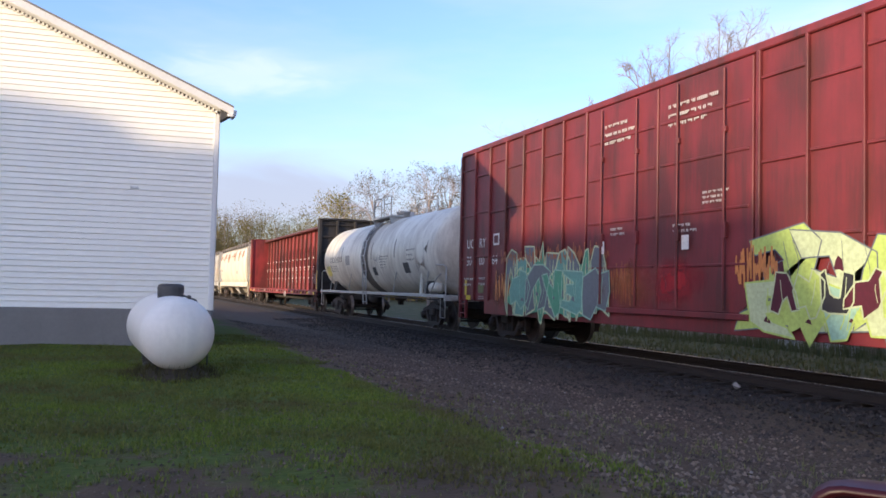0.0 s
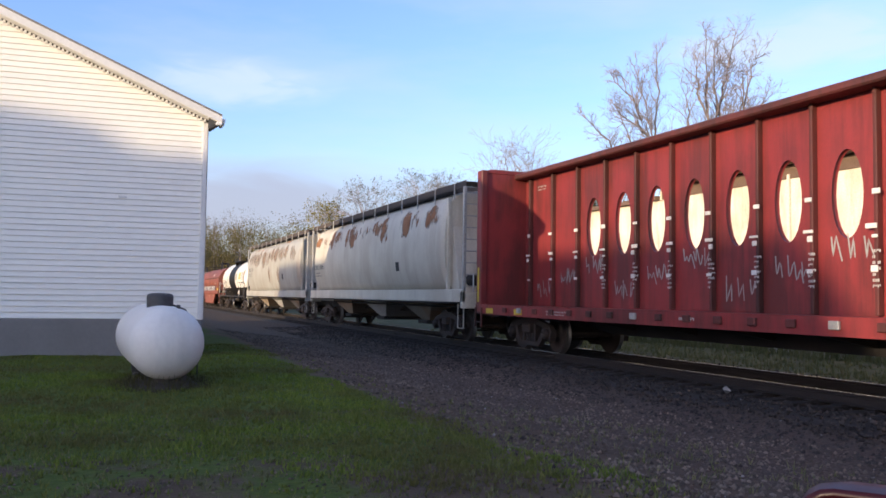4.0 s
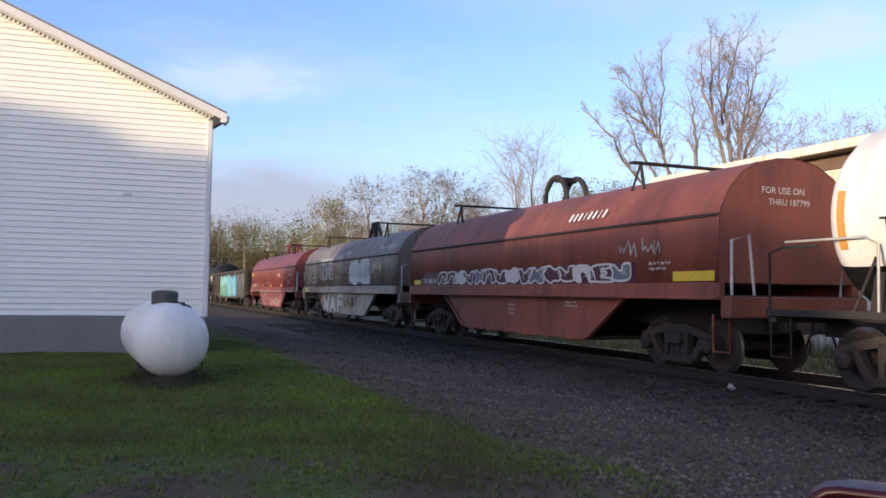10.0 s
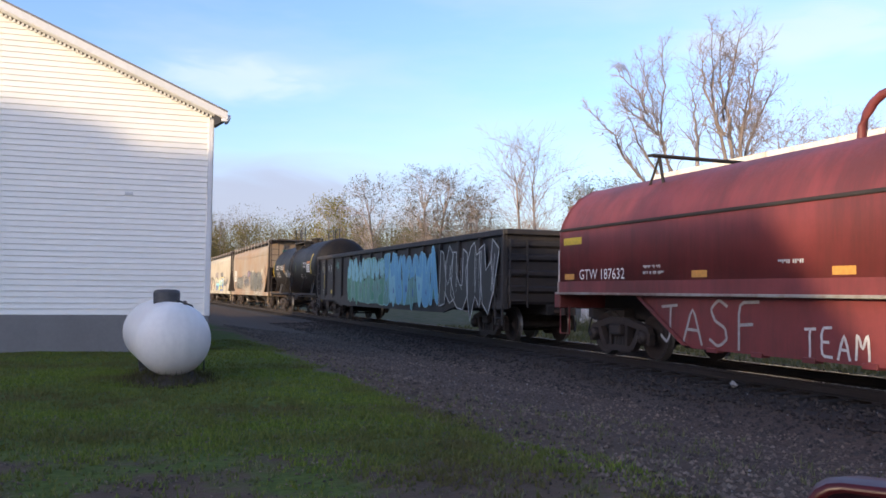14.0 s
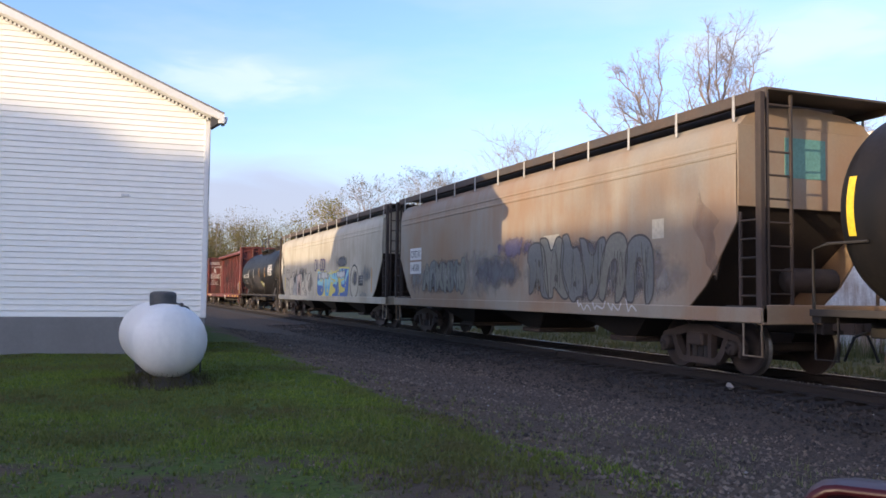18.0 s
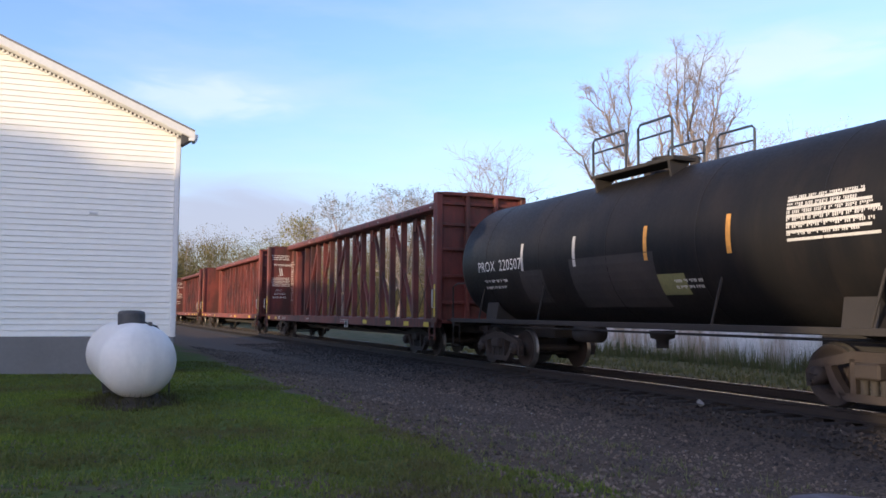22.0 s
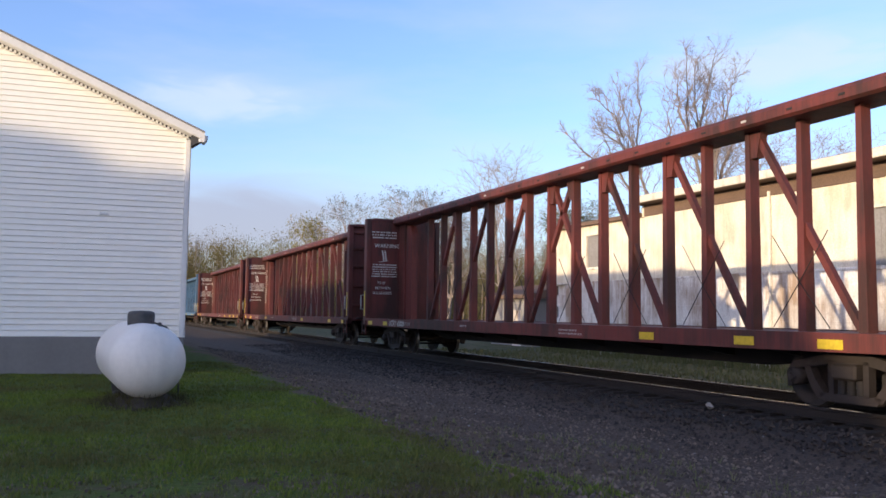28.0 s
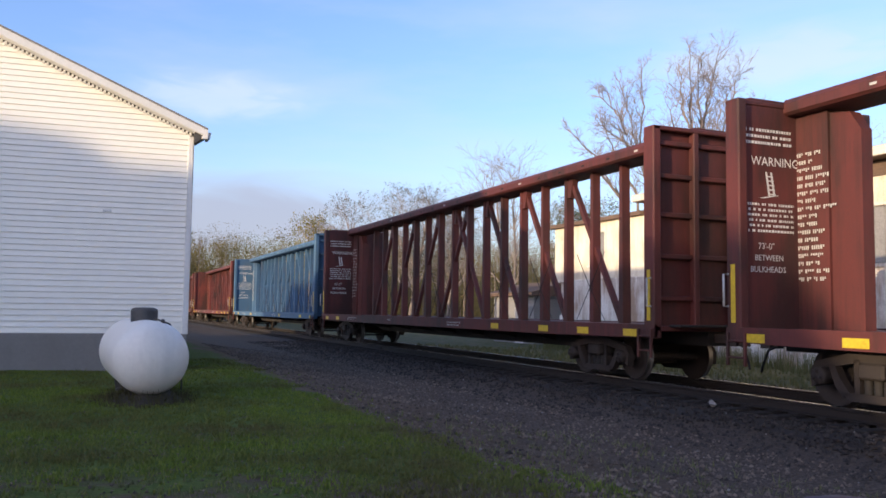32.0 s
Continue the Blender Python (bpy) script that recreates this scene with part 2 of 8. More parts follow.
M_HOPG = surface("hopper_grey", (0.40, 0.405, 0.37), 0.55, alt=(0.34, 0.335, 0.30), alt_amt=0.8, stain=(0.26, 0.17, 0.11), stain_amt=0.4, stain_scale=(0.6, 0.6, 0.35), bump=0.06, grain=0.07, streak=(0.26, 0.21, 0.16), streak_amt=0.4, streak_fine=1.6)
M_HOPT = surface("hopper_tan", (0.285, 0.26, 0.21), 0.6, alt=(0.27, 0.180, 0.105), alt_amt=0.95, scale=0.4, stain=(0.19, 0.115, 0.07), stain_amt=0.45, stain_scale=(0.55, 0.55, 0.3), bump=0.08, grain=0.06, streak=(0.26, 0.15, 0.08), streak_amt=0.6, streak_fine=1.2)
M_HOPL = surface("hopper_light", (0.45, 0.415, 0.33), 0.55, alt=(0.37, 0.335, 0.255), alt_amt=0.9, stain=(0.19, 0.145, 0.095), stain_amt=0.55, stain_scale=(0.8, 0.8, 0.15), bump=0, grain=0.06, streak=(0.27, 0.22, 0.15), streak_amt=0.5, streak_fine=1.2)
M_WALKW = surface("roof_walk", (0.09, 0.075, 0.065), 0.7, alt=(0.13, 0.08, 0.05), metal=0.3)
M_COILB = surface("coil_brown", (0.25, 0.078, 0.050), 0.55, alt=(0.19, 0.056, 0.038), stain=(0.09, 0.035, 0.022), stain_amt=0.5, bump=0.06, grain=0.07, streak=(0.07, 0.03, 0.022), streak_amt=0.55, streak_fine=2.2)
M_COILG = surface("coil_grey", (0.21, 0.19, 0.165), 0.55, alt=(0.14, 0.115, 0.095), alt_amt=0.9, stain=(0.10, 0.07, 0.055), stain_amt=0.6, bump=0.06, grain=0.07, streak=(0.085, 0.055, 0.042), streak_amt=0.75, streak_fine=2.2)
M_COILGS = surface("coil_grey_sill", (0.31, 0.30, 0.265), 0.55, alt=(0.23, 0.21, 0.18), stain=(0.16, 0.09, 0.06), stain_amt=0.6, streak=(0.13, 0.075, 0.05), streak_amt=0.75, streak_fine=2.0, grain=0.06)
M_COILR = surface("coil_red", (0.195, 0.045, 0.044), 0.5, alt=(0.12, 0.025, 0.025), stain=(0.10, 0.03, 0.028), stain_amt=0.45, bump=0.06, grain=0.07, streak=(0.07, 0.028, 0.026), streak_amt=0.55, streak_fine=2.2)
M_GOND = surface("gondola_black", (0.028, 0.026, 0.026), 0.65, alt=(0.05, 0.042, 0.036), alt_amt=0.8, stain=(0.09, 0.06, 0.045), stain_amt=0.4, grain=0.07, streak=(0.06, 0.05, 0.043), streak_amt=0.6, streak_fine=3.0)
M_TRUCK = surface("truck_steel", (0.034, 0.028, 0.026), 0.75, alt=(0.052, 0.038, 0.031), alt_amt=0.8, metal=0.2, stain=GRIME, stain_amt=0.5, bump=0.3)
M_TRUCKR = surface("truck_rust_and_shade", (0.058, 0.043, 0.036), 0.8, alt=(0.042, 0.033, 0.028), alt_amt=0.8, metal=0.1, stain=GRIME, stain_amt=0.4, bump=0.3)
M_WHEEL = surface("wheel_steel", (0.034, 0.027, 0.024), 0.7, alt=(0.05, 0.036, 0.029), metal=0.2)
M_TREAD = surface("wheel_tread", (0.22, 0.21, 0.20), 0.4, metal=0.8)
M_UNDER = surface("under_steel", (0.022, 0.020, 0.019), 0.8, alt=(0.036, 0.030, 0.027), alt_amt=0.8)
M_GALV = surface("ladder_steel", (0.42, 0.42, 0.40), 0.5, alt=(0.30, 0.26, 0.22), metal=0.2, bump=0.05)
M_BLUEK = surface("rail_dark_blue", (0.022, 0.030, 0.045), 0.5)
M_WLET = surface("letter_white", (0.72, 0.71, 0.67), 0.6, alt=(0.5, 0.48, 0.44), bump=0, fine=40)
M_BLET = surface("letter_black", (0.03, 0.03, 0.03), 0.6, bump=0, fine=40)
M_STENB = surface("small_print_dark", (0.13, 0.125, 0.12), 0.6, bump=0, fine=40)
M_STENW = surface("small_print_pale", (0.50, 0.49, 0.46), 0.6, alt=(0.38, 0.37, 0.34), bump=0, fine=40)
M_YEL = surface("reflector_yellow", (0.62, 0.45, 0.03), 0.45, alt=(0.45, 0.32, 0.05), bump=0)
M_ORANGE = surface("stripe_orange", (0.55, 0.27, 0.06), 0.5, bump=0)
M_NAVY = surface("letter_navy", (0.06, 0.05, 0.14), 0.6, bump=0)


def flaked(name, base, alt, lo=0.44, hi=0.54, scale=3.2, gain=1.0):
    """Rust that has broken through in a ragged, spotty way."""
    m = surface(name, base, 0.85, alt=alt, alt_amt=0.9, scale=3, fine=30)
    nt = m.node_tree
    tc = nt.nodes.new("ShaderNodeTexCoord")
    mp = nt.nodes.new("ShaderNodeMapping")
    mp.inputs["Scale"].default_value = (1.0, 1.0, 0.55)
    n = nt.nodes.new("ShaderNodeTexNoise")
    n.inputs["Scale"].default_value, n.inputs["Detail"].default_value, n.inputs["Roughness"].default_value = scale, 7, 0.65
    r = nt.nodes.new("ShaderNodeMapRange")
    r.inputs["From Min"].default_value, r.inputs["From Max"].default_value = lo, hi
    nt.links.new(tc.outputs["Object"], mp.inputs["Vector"])
    nt.links.new(mp.outputs["Vector"], n.inputs["Vector"])
    # it thins out towards the rim of the patch
    sp = nt.nodes.new("ShaderNodeSeparateXYZ")
    nt.links.new(tc.outputs["Generated"], sp.inputs["Vector"])
    total = None
    for axis in ("Y", "Z"):
        a = nt.nodes.new("ShaderNodeMath")
        a.operation, a.inputs[1].default_value = "SUBTRACT", 0.5
        nt.links.new(sp.outputs[axis], a.inputs[0])
        b = nt.nodes.new("ShaderNodeMath")
        b.operation = "MULTIPLY"
        nt.links.new(a.outputs[0], b.inputs[0])
        nt.links.new(a.outputs[0], b.inputs[1])
        if total is not None:
            c = nt.nodes.new("ShaderNodeMath")
            c.operation = "ADD"
            nt.links.new(total, c.inputs[0])
            nt.links.new(b.outputs[0], c.inputs[1])
            total = c.outputs[0]
        else:
            total = b.outputs[0]
    d = nt.nodes.new("ShaderNodeMath")
    d.operation, d.inputs[1].default_value, d.inputs[2].default_value = "MULTIPLY_ADD", -1.5, 0.16
    nt.links.new(total, d.inputs[0])
    e = nt.nodes.new("ShaderNodeMath")
    e.operation = "ADD"
    nt.links.new(d.outputs[0], e.inputs[0])
    amp = nt.nodes.new("ShaderNodeMath")
    amp.operation, amp.inputs[1].default_value, amp.inputs[2].default_value = "MULTIPLY_ADD", gain, 0.5 - 0.5 * gain
    nt.links.new(n.outputs["Fac"], amp.inputs[0])
    nt.links.new(amp.outputs[0], e.inputs[1])
    nt.links.new(e.outputs[0], r.inputs["Value"])
    nt.links.new(r.outputs["Result"], nt.nodes["Principled BSDF"].inputs["Alpha"])
    return m


M_MISTO = flaked("orange_spray_mist", (0.34, 0.085, 0.03), (0.28, 0.10, 0.04), 0.40, 1.0, 1.6, 1.6)
M_FRESH = flaked("fresh_red_paint", (0.34, 0.020, 0.028), (0.26, 0.018, 0.024), 0.40, 0.80, 1.4)
M_MIST = flaked("spray_mist", (0.16, 0.16, 0.165), (0.13, 0.13, 0.14), 0.30, 0.66, 2.0)
M_MISTD = flaked("dark_spray_mist", (0.075, 0.075, 0.08), (0.10, 0.10, 0.105), 0.25, 0.75, 1.4, 1.4)
M_MISTW = flaked("white_spray_mist", (0.58, 0.58, 0.56), (0.5, 0.5, 0.48), 0.36, 0.60, 2.6)
M_GREYFILM = flaked("grey_low_film", (0.30, 0.29, 0.265), (0.25, 0.24, 0.22), 0.40, 0.78, 1.6)
M_OLIVE = surface("faded_olive", (0.17, 0.17, 0.075), 0.7, bump=0)
M_MISTV = flaked("violet_spray_mist", (0.16, 0.14, 0.21), (0.2, 0.17, 0.19), 0.38, 0.62, 3.0)
M_FLAKE = flaked("flaking_rust", (0.34, 0.165, 0.08), (0.25, 0.11, 0.05), 0.44, 0.66, 1.5, 2.6)
M_DRIP = flaked("dark_drips", (0.10, 0.075, 0.055), (0.16, 0.13, 0.10), 0.30, 0.95, 2.2, 2.4)
M_FLAKES = flaked("soft_rust_stain", (0.30, 0.215, 0.155), (0.25, 0.165, 0.115), 0.20, 1.05, 1.0, 2.4)
GRAF = {k: surface("spray_" + k, c, 0.5, bump=0, alt=tuple(v * 0.8 for v in c)) for k, c in {
    "teal": (0.12, 0.29, 0.25), "mint": (0.26, 0.44, 0.34), "lime": (0.38, 0.50, 0.13), "pale": (0.42, 0.50, 0.30), "sky": (0.12, 0.38, 0.58),
    "cyan": (0.25, 0.55, 0.62), "white": (0.54, 0.54, 0.52), "black": (0.025, 0.025, 0.028), "blue": (0.05, 0.12, 0.36), "yellow": (0.62, 0.55, 0.13),
    "grey": (0.34, 0.34, 0.32), "orange": (0.5, 0.2, 0.06), "rusty": (0.30, 0.10, 0.04), "slate": (0.12, 0.14, 0.16), "soot": (0.075, 0.066, 0.06), "cream": (0.50, 0.46, 0.35), "pink": (0.52, 0.40, 0.33), "green": (0.07, 0.27, 0.17), "maroon": (0.075, 0.012, 0.022), "pale_blue": (0.36, 0.42, 0.44), "khaki": (0.20, 0.20, 0.165), "ash": (0.16, 0.17, 0.165)}.items()}

M_SIDING = surface("vinyl_siding", (0.90, 0.875, 0.80), 0.5, alt=(0.86, 0.835, 0.765), alt_amt=0.4, scale=0.5, fine=5.0, piece=0.02, bump=0, grain=0.02)
M_TRIMW = surface("white_trim", (0.76, 0.75, 0.73), 0.5, alt=(0.66, 0.65, 0.62), bump=0, grain=0.04)
M_FOUND = surface("grey_foundation", (0.225, 0.215, 0.205), 0.8, alt=(0.18, 0.17, 0.16), stain=(0.14, 0.132, 0.12), stain_amt=0.3, bump=0.1, grain=0.05)
M_SHING = surface("roof_shingle", (0.22, 0.21, 0.20), 0.9, alt=(0.15, 0.14, 0.14), piece=0.15, bump=0.5)
M_PROP = surface("propane_white", (0.80, 0.775, 0.72), 0.4, alt=(0.72, 0.70, 0.64), alt_amt=0.6, stain=(0.36, 0.36, 0.33), stain_amt=0.2, bump=0, grain=0.03)
M_DOME = surface("tank_cover", (0.058, 0.056, 0.054), 0.6, alt=(0.10, 0.095, 0.088), scale=5)
M_CONC = surface("concrete", (0.34, 0.33, 0.31), 0.85, alt=(0.26, 0.25, 0.23), bump=0.4)
M_STUCCO = surface("cream_stucco", (0.80, 0.74, 0.60), 0.85, alt=(0.74, 0.66, 0.52), alt_amt=0.7, stain=(0.36, 0.26, 0.17), stain_amt=0.55, bump=0.2, streak=(0.48, 0.37, 0.25), streak_amt=0.6, streak_fine=1.2)
M_LOWER = surface("stained_block", (0.80, 0.77, 0.72), 0.85, alt=(0.68, 0.64, 0.58), alt_amt=0.7, scale=0.9, stain=(0.24, 0.15, 0.09), stain_amt=0.75, bump=0.2, piece=0.012, space="World", streak=(0.34, 0.23, 0.15), streak_amt=0.9, streak_fine=1.5)
M_FASCIA = surface("pale_fascia", (0.72, 0.68, 0.58), 0.7, alt=(0.55, 0.46, 0.36), stain=(0.30, 0.18, 0.10), stain_amt=0.5)
M_SOFFIT = surface("brown_soffit", (0.16, 0.105, 0.075), 0.85, alt=(0.10, 0.07, 0.05))
M_BOARD = surface("boarded_window", (0.26, 0.25, 0.24), 0.8, alt=(0.19, 0.18, 0.17))
M_RAIL = surface("rail_side", (0.022, 0.017, 0.015), 0.8, alt=(0.015, 0.012, 0.011), bump=0.3)
M_RAILTOP = surface("rail_head", (0.52, 0.50, 0.48), 0.25, metal=0.95, bump=0.02)
M_TIE = surface("tie_wood", (0.022, 0.018, 0.016), 0.9, alt=(0.032, 0.027, 0.024), piece=0.2, bump=0.6, stain=(0.03, 0.026, 0.023), stain_amt=0.6)
M_STONE = surface("ballast_stone", (0.140, 0.107, 0.082), 0.85, alt=(0.058, 0.044, 0.034), alt_amt=0.8, scale=0.7, island=0.65, bump=0.4)
M_BALLAST = surface("track_ballast", (0.044, 0.035, 0.030), 0.85, alt=(0.022, 0.018, 0.016), alt_amt=0.8, scale=0.7, island=0.6, bump=0.4)
M_PALE = surface("pale_stone", (0.27, 0.255, 0.24), 0.85, alt=(0.18, 0.17, 0.16), bump=0.4, scale=8)
M_BARK = surface("bark", (0.22, 0.185, 0.16), 0.9, alt=(0.10, 0.082, 0.07), fine=9, bump=0.6)
M_TWIG = surface("twig", (0.34, 0.29, 0.27), 0.9, alt=(0.26, 0.21, 0.20), fine=6, bump=0)
M_LEAFY = leafy("spring_leaf", (0.20, 0.20, 0.045), (0.34, 0.27, 0.07))
M_LEAFG = leafy("olive_leaf", (0.085, 0.105, 0.034), (0.15, 0.15, 0.05))
M_LEAFB = leafy("brown_leaf", (0.115, 0.105, 0.062), (0.18, 0.155, 0.10))
M_BUD = leafy("bud", (0.36, 0.25, 0.19), (0.30, 0.26, 0.15))
M_WOODS = leafy("woods_leaf", (0.16, 0.135, 0.052), (0.24, 0.195, 0.072))
M_WOODB = leafy("woods_bare", (0.19, 0.16, 0.13), (0.24, 0.20, 0.155))
M_BRUSH = surface("wood_undergrowth", (0.19, 0.155, 0.062), 0.95, alt=(0.11, 0.092, 0.045), alt_amt=0.9, scale=0.35, fine=2.2, grain=0.3, bump=0)
M_GRASS = leafy("grass_blade", (0.110, 0.165, 0.022), (0.195, 0.238, 0.046), 0.3, (0.125, 0.112, 0.042))
M_WEED = leafy("weed_blade", (0.10, 0.12, 0.045), (0.20, 0.19, 0.09), 0.3)
M_DEAD = leafy("dead_weed", (0.060, 0.052, 0.026), (0.088, 0.085, 0.034), 0.2)
M_EARTH = surface("dark_earth", (0.050, 0.038, 0.027), 0.95, alt=(0.030, 0.025, 0.018), alt_amt=0.9, scale=4, fine=30, bump=0.6, bump_dist=0.02)
M_CARRED = surface("car_red", (0.032, 0.005, 0.009), 0.4, alt=(0.04, 0.005, 0.010), bump=0, spec=0.25)
M_RUBBER = surface("rubber", (0.02, 0.02, 0.02), 0.8)
M_MIRROR = surface("mirror_glass", (0.8, 0.8, 0.8), 0.03, metal=1.0, bump=0)
M_DARKGL = surface("dark_glass", (0.02, 0.022, 0.025), 0.08, bump=0, spec=0.6)


# ---- mesh helpers ----
class Form:
    """Collects the faces of one mesh."""

    def __init__(self):
        self.v, self.f, self.s, self.k = [], [], [], []

    def add(self, verts, faces, smooth=False, slot=0):
        o = len(self.v)
        self.v.extend(verts)
        self.f.extend([tuple(i + o for i in f) for f in faces])
        self.s.extend([smooth] * len(faces))
        self.k.extend([slot] * len(faces))
        return self

    def box(self, x0, x1, y0, y1, z0, z1, b=0.0, slot=0):
        if b <= 0:
            v = [(x, y, z) for x in (x0, x1) for y in (y0, y1) for z in (z0, z1)]
            return self.add(v, [(0, 1, 3, 2), (4, 6, 7, 5), (0, 4, 5, 1), (2, 3, 7, 6), (0, 2, 6, 4), (1, 5, 7, 3)], slot=slot)
        b = min(b, (x1 - x0) * 0.45, (y1 - y0) * 0.45, (z1 - z0) * 0.45)
        v, idx = [], {}
        for i, x in enumerate((x0, x1)):
            for j, y in enumerate((y0, y1)):
                for k, z in enumerate((z0, z1)):
                    sx, sy, sz = (b, -b)[i], (b, -b)[j], (b, -b)[k]
                    idx[i, j, k] = len(v)
                    v += [(x, y + sy, z + sz), (x + sx, y, z + sz), (x + sx, y + sy, z)]
        g = lambda i, j, k, a: idx[i, j, k] + a
        f = []
        for i in (0, 1):
            f.append((g(i, 0, 0, 0), g(i, 0, 1, 0), g(i, 1, 1, 0), g(i, 1, 0, 0))[::1 if i == 0 else -1])
            f.append((g(0, i, 0, 1), g(1, i, 0, 1), g(1, i, 1, 1), g(0, i, 1, 1))[::1 if i == 0 else -1])
            f.append((g(0, 0, i, 2), g(0, 1, i, 2), g(1, 1, i, 2), g(1, 0, i, 2))[::1 if i == 0 else -1])
        for i in (0, 1):
            for j in (0, 1):
                f.append((g(i, j, 0, 0), g(i, j, 1, 0), g(i, j, 1, 1), g(i, j, 0, 1)))
                f.append((g(i, 0, j, 0), g(i, 1, j, 0), g(i, 1, j, 2), g(i, 0, j, 2)))
                f.append((g(0, i, j, 1), g(1, i, j, 1), g(1, i, j, 2), g(0, i, j, 2)))
                for k in (0, 1):
                    f.append((g(i, j, k, 0), g(i, j, k, 1), g(i, j, k, 2)))
        return self.add(v, f, slot=slot)

    def prism(self, poly, a0, a1, axis="x", smooth=False, slot=0, caps=True):
        """A polygon pulled along an axis. Its points are (y, z), (x, z) or (x, y)."""
        n = len(poly)
        put = {"x": lambda p, a: (a, p[0], p[1]), "y": lambda p, a: (p[0], a, p[1]), "z": lambda p, a: (p[0], p[1], a)}[axis]
        v = [put(p, a0) for p in poly] + [put(p, a1) for p in poly]
        self.add(v, [(i, (i + 1) % n, n + (i + 1) % n, n + i) for i in range(n)], smooth, slot)
        if caps:
            self.add(v, [tuple(range(n))[::-1], tuple(range(n, 2 * n))], False, slot)
        return self

    def loft(self, rings, smooth=True, closed=True, caps=True, slot=0):
        n = len(rings[0])
        v = [p for r in rings for p in r]
        m = n if closed else n - 1
        f = [(k * n + i, k * n + (i + 1) % n, (k + 1) * n + (i + 1) % n, (k + 1) * n + i) for k in range(len(rings) - 1) for i in range(m)]
        self.add(v, f, smooth, slot)
        if caps and closed:
            self.add(rings[0], [tuple(range(n))[::-1]], False, slot)
            self.add(rings[-1], [tuple(range(n))], False, slot)
        return self

    def lathe(self, profile, axis="y", c=(0, 0, 0), seg=20, smooth=True, slot=0, caps=True):
        """profile: (radius, along)."""
        rings = []
        for r, a in profile:
            ring = []
            for i in range(seg):
                t = 2 * math.pi * i / seg
                p, q = r * math.cos(t), r * math.sin(t)
                o = {"x": (a, p, q), "y": (p, a, q), "z": (p, q, a)}[axis]
                ring.append((c[0] + o[0], c[1] + o[1], c[2] + o[2]))
            rings.append(ring)
        return self.loft(rings, smooth, True, caps, slot)

    def tube(self, pts, r, seg=6, slot=0, r1=None):
        """A round bar along points."""
        pts = [Vector(p) for p in pts]
        rings = []
        for i, p in enumerate(pts):
            d = (pts[min(i + 1, len(pts) - 1)] - pts[max(i - 1, 0)]).normalized()
            up = Vector((0, 0, 1)) if abs(d.z) < 0.9 else Vector((1, 0, 0))
            a = d.cross(up).normalized()
            b = a.cross(d)
            rr = r if r1 is None else r + (r1 - r) * i / (len(pts) - 1)
            rings.append([tuple(p + (a * math.cos(t) + b * math.sin(t)) * rr) for t in (2 * math.pi * k / seg for k in range(seg))])
        return self.loft(rings, True, True, True, slot)

    def mesh(self, name, mats):
        me = bpy.data.meshes.new(name)
        me.from_pydata([tuple(p) for p in self.v], [], self.f)
        for m in mats if isinstance(mats, (list, tuple)) else [mats]:
            me.materials.append(m)
        me.polygons.foreach_set("use_smooth", self.s)
        me.polygons.foreach_set("material_index", self.k)
        me.update()
        return me


def fix_normals(me):
    bm = bmesh.new()
    bm.from_mesh(me)
    bmesh.ops.recalc_face_normals(bm, faces=bm.faces)
    bm.to_mesh(me)
    bm.free()
    return me


def weld(me):
    bm = bmesh.new()
    bm.from_mesh(me)
    bmesh.ops.remove_doubles(bm, verts=bm.verts, dist=0.002)
    bm.to_mesh(me)
    bm.free()


def part(name, form, material, parent=None, label="", at=None, recalc=True):
    """One mesh object under a thing or a part; form may be a mesh that is shared."""
    if isinstance(form, Form):
        me = form.mesh(name, material)
        if recalc and len(me.polygons) < 6000:
            fix_normals(me)
    else:
        me = form
    ob = new(name, me)
    if parent is not None:
        ob.parent = parent
    if at is not None:
        ob.matrix_basis = at if isinstance(at, Matrix) else Matrix.Translation(at)
    if label:
        ob["label"] = label
    return ob


def thing(name, label, category, group="", kind="", at=None, data=None):
    ob = new(name, data)
    if at is not None:
        ob.matrix_basis = at if isinstance(at, Matrix) else Matrix.Translation(at)
    return tagged(ob, label, category, group, kind)


TEXTS = {}


def text_faces(body, size):
    """Vertices and faces of a line of the built-in font, flat, starting at 0, 0."""
    key = (body, size)
    if key not in TEXTS:
        cu = bpy.data.curves.new("line", "FONT")
        cu.body, cu.size, cu.resolution_u = body, size, 2
        ob = bpy.data.objects.new("line", cu)
        me = bpy.data.meshes.new_from_object(ob)
        TEXTS[key] = ([tuple(v.co) for v in me.vertices], [tuple(p.vertices) for p in me.polygons])
        bpy.data.objects.remove(ob)
        bpy.data.meshes.remove(me)
        bpy.data.curves.remove(cu)
    return TEXTS[key]


def side_text(parent, body, y, z, size, mat, face, name="lettering", label="", wide=1.0):
    """Lettering on a car's near side. face(y, z): the x of that side. It runs towards -y."""
    v, f = text_faces(body, size)
    form = Form().add([(face(y - a * wide, z + b) - 0.006, y - a * wide, z + b) for a, b, _ in v], f)
    return part(name, form, mat, parent, label, recalc=False)


def end_text(parent, body, x, z, y, size, mat, name="lettering"):
    v, f = text_faces(body, size)
    return part(name, Form().add([(x + a, y - 0.006, z + b) for a, b, _ in v], f), mat, parent, recalc=False)


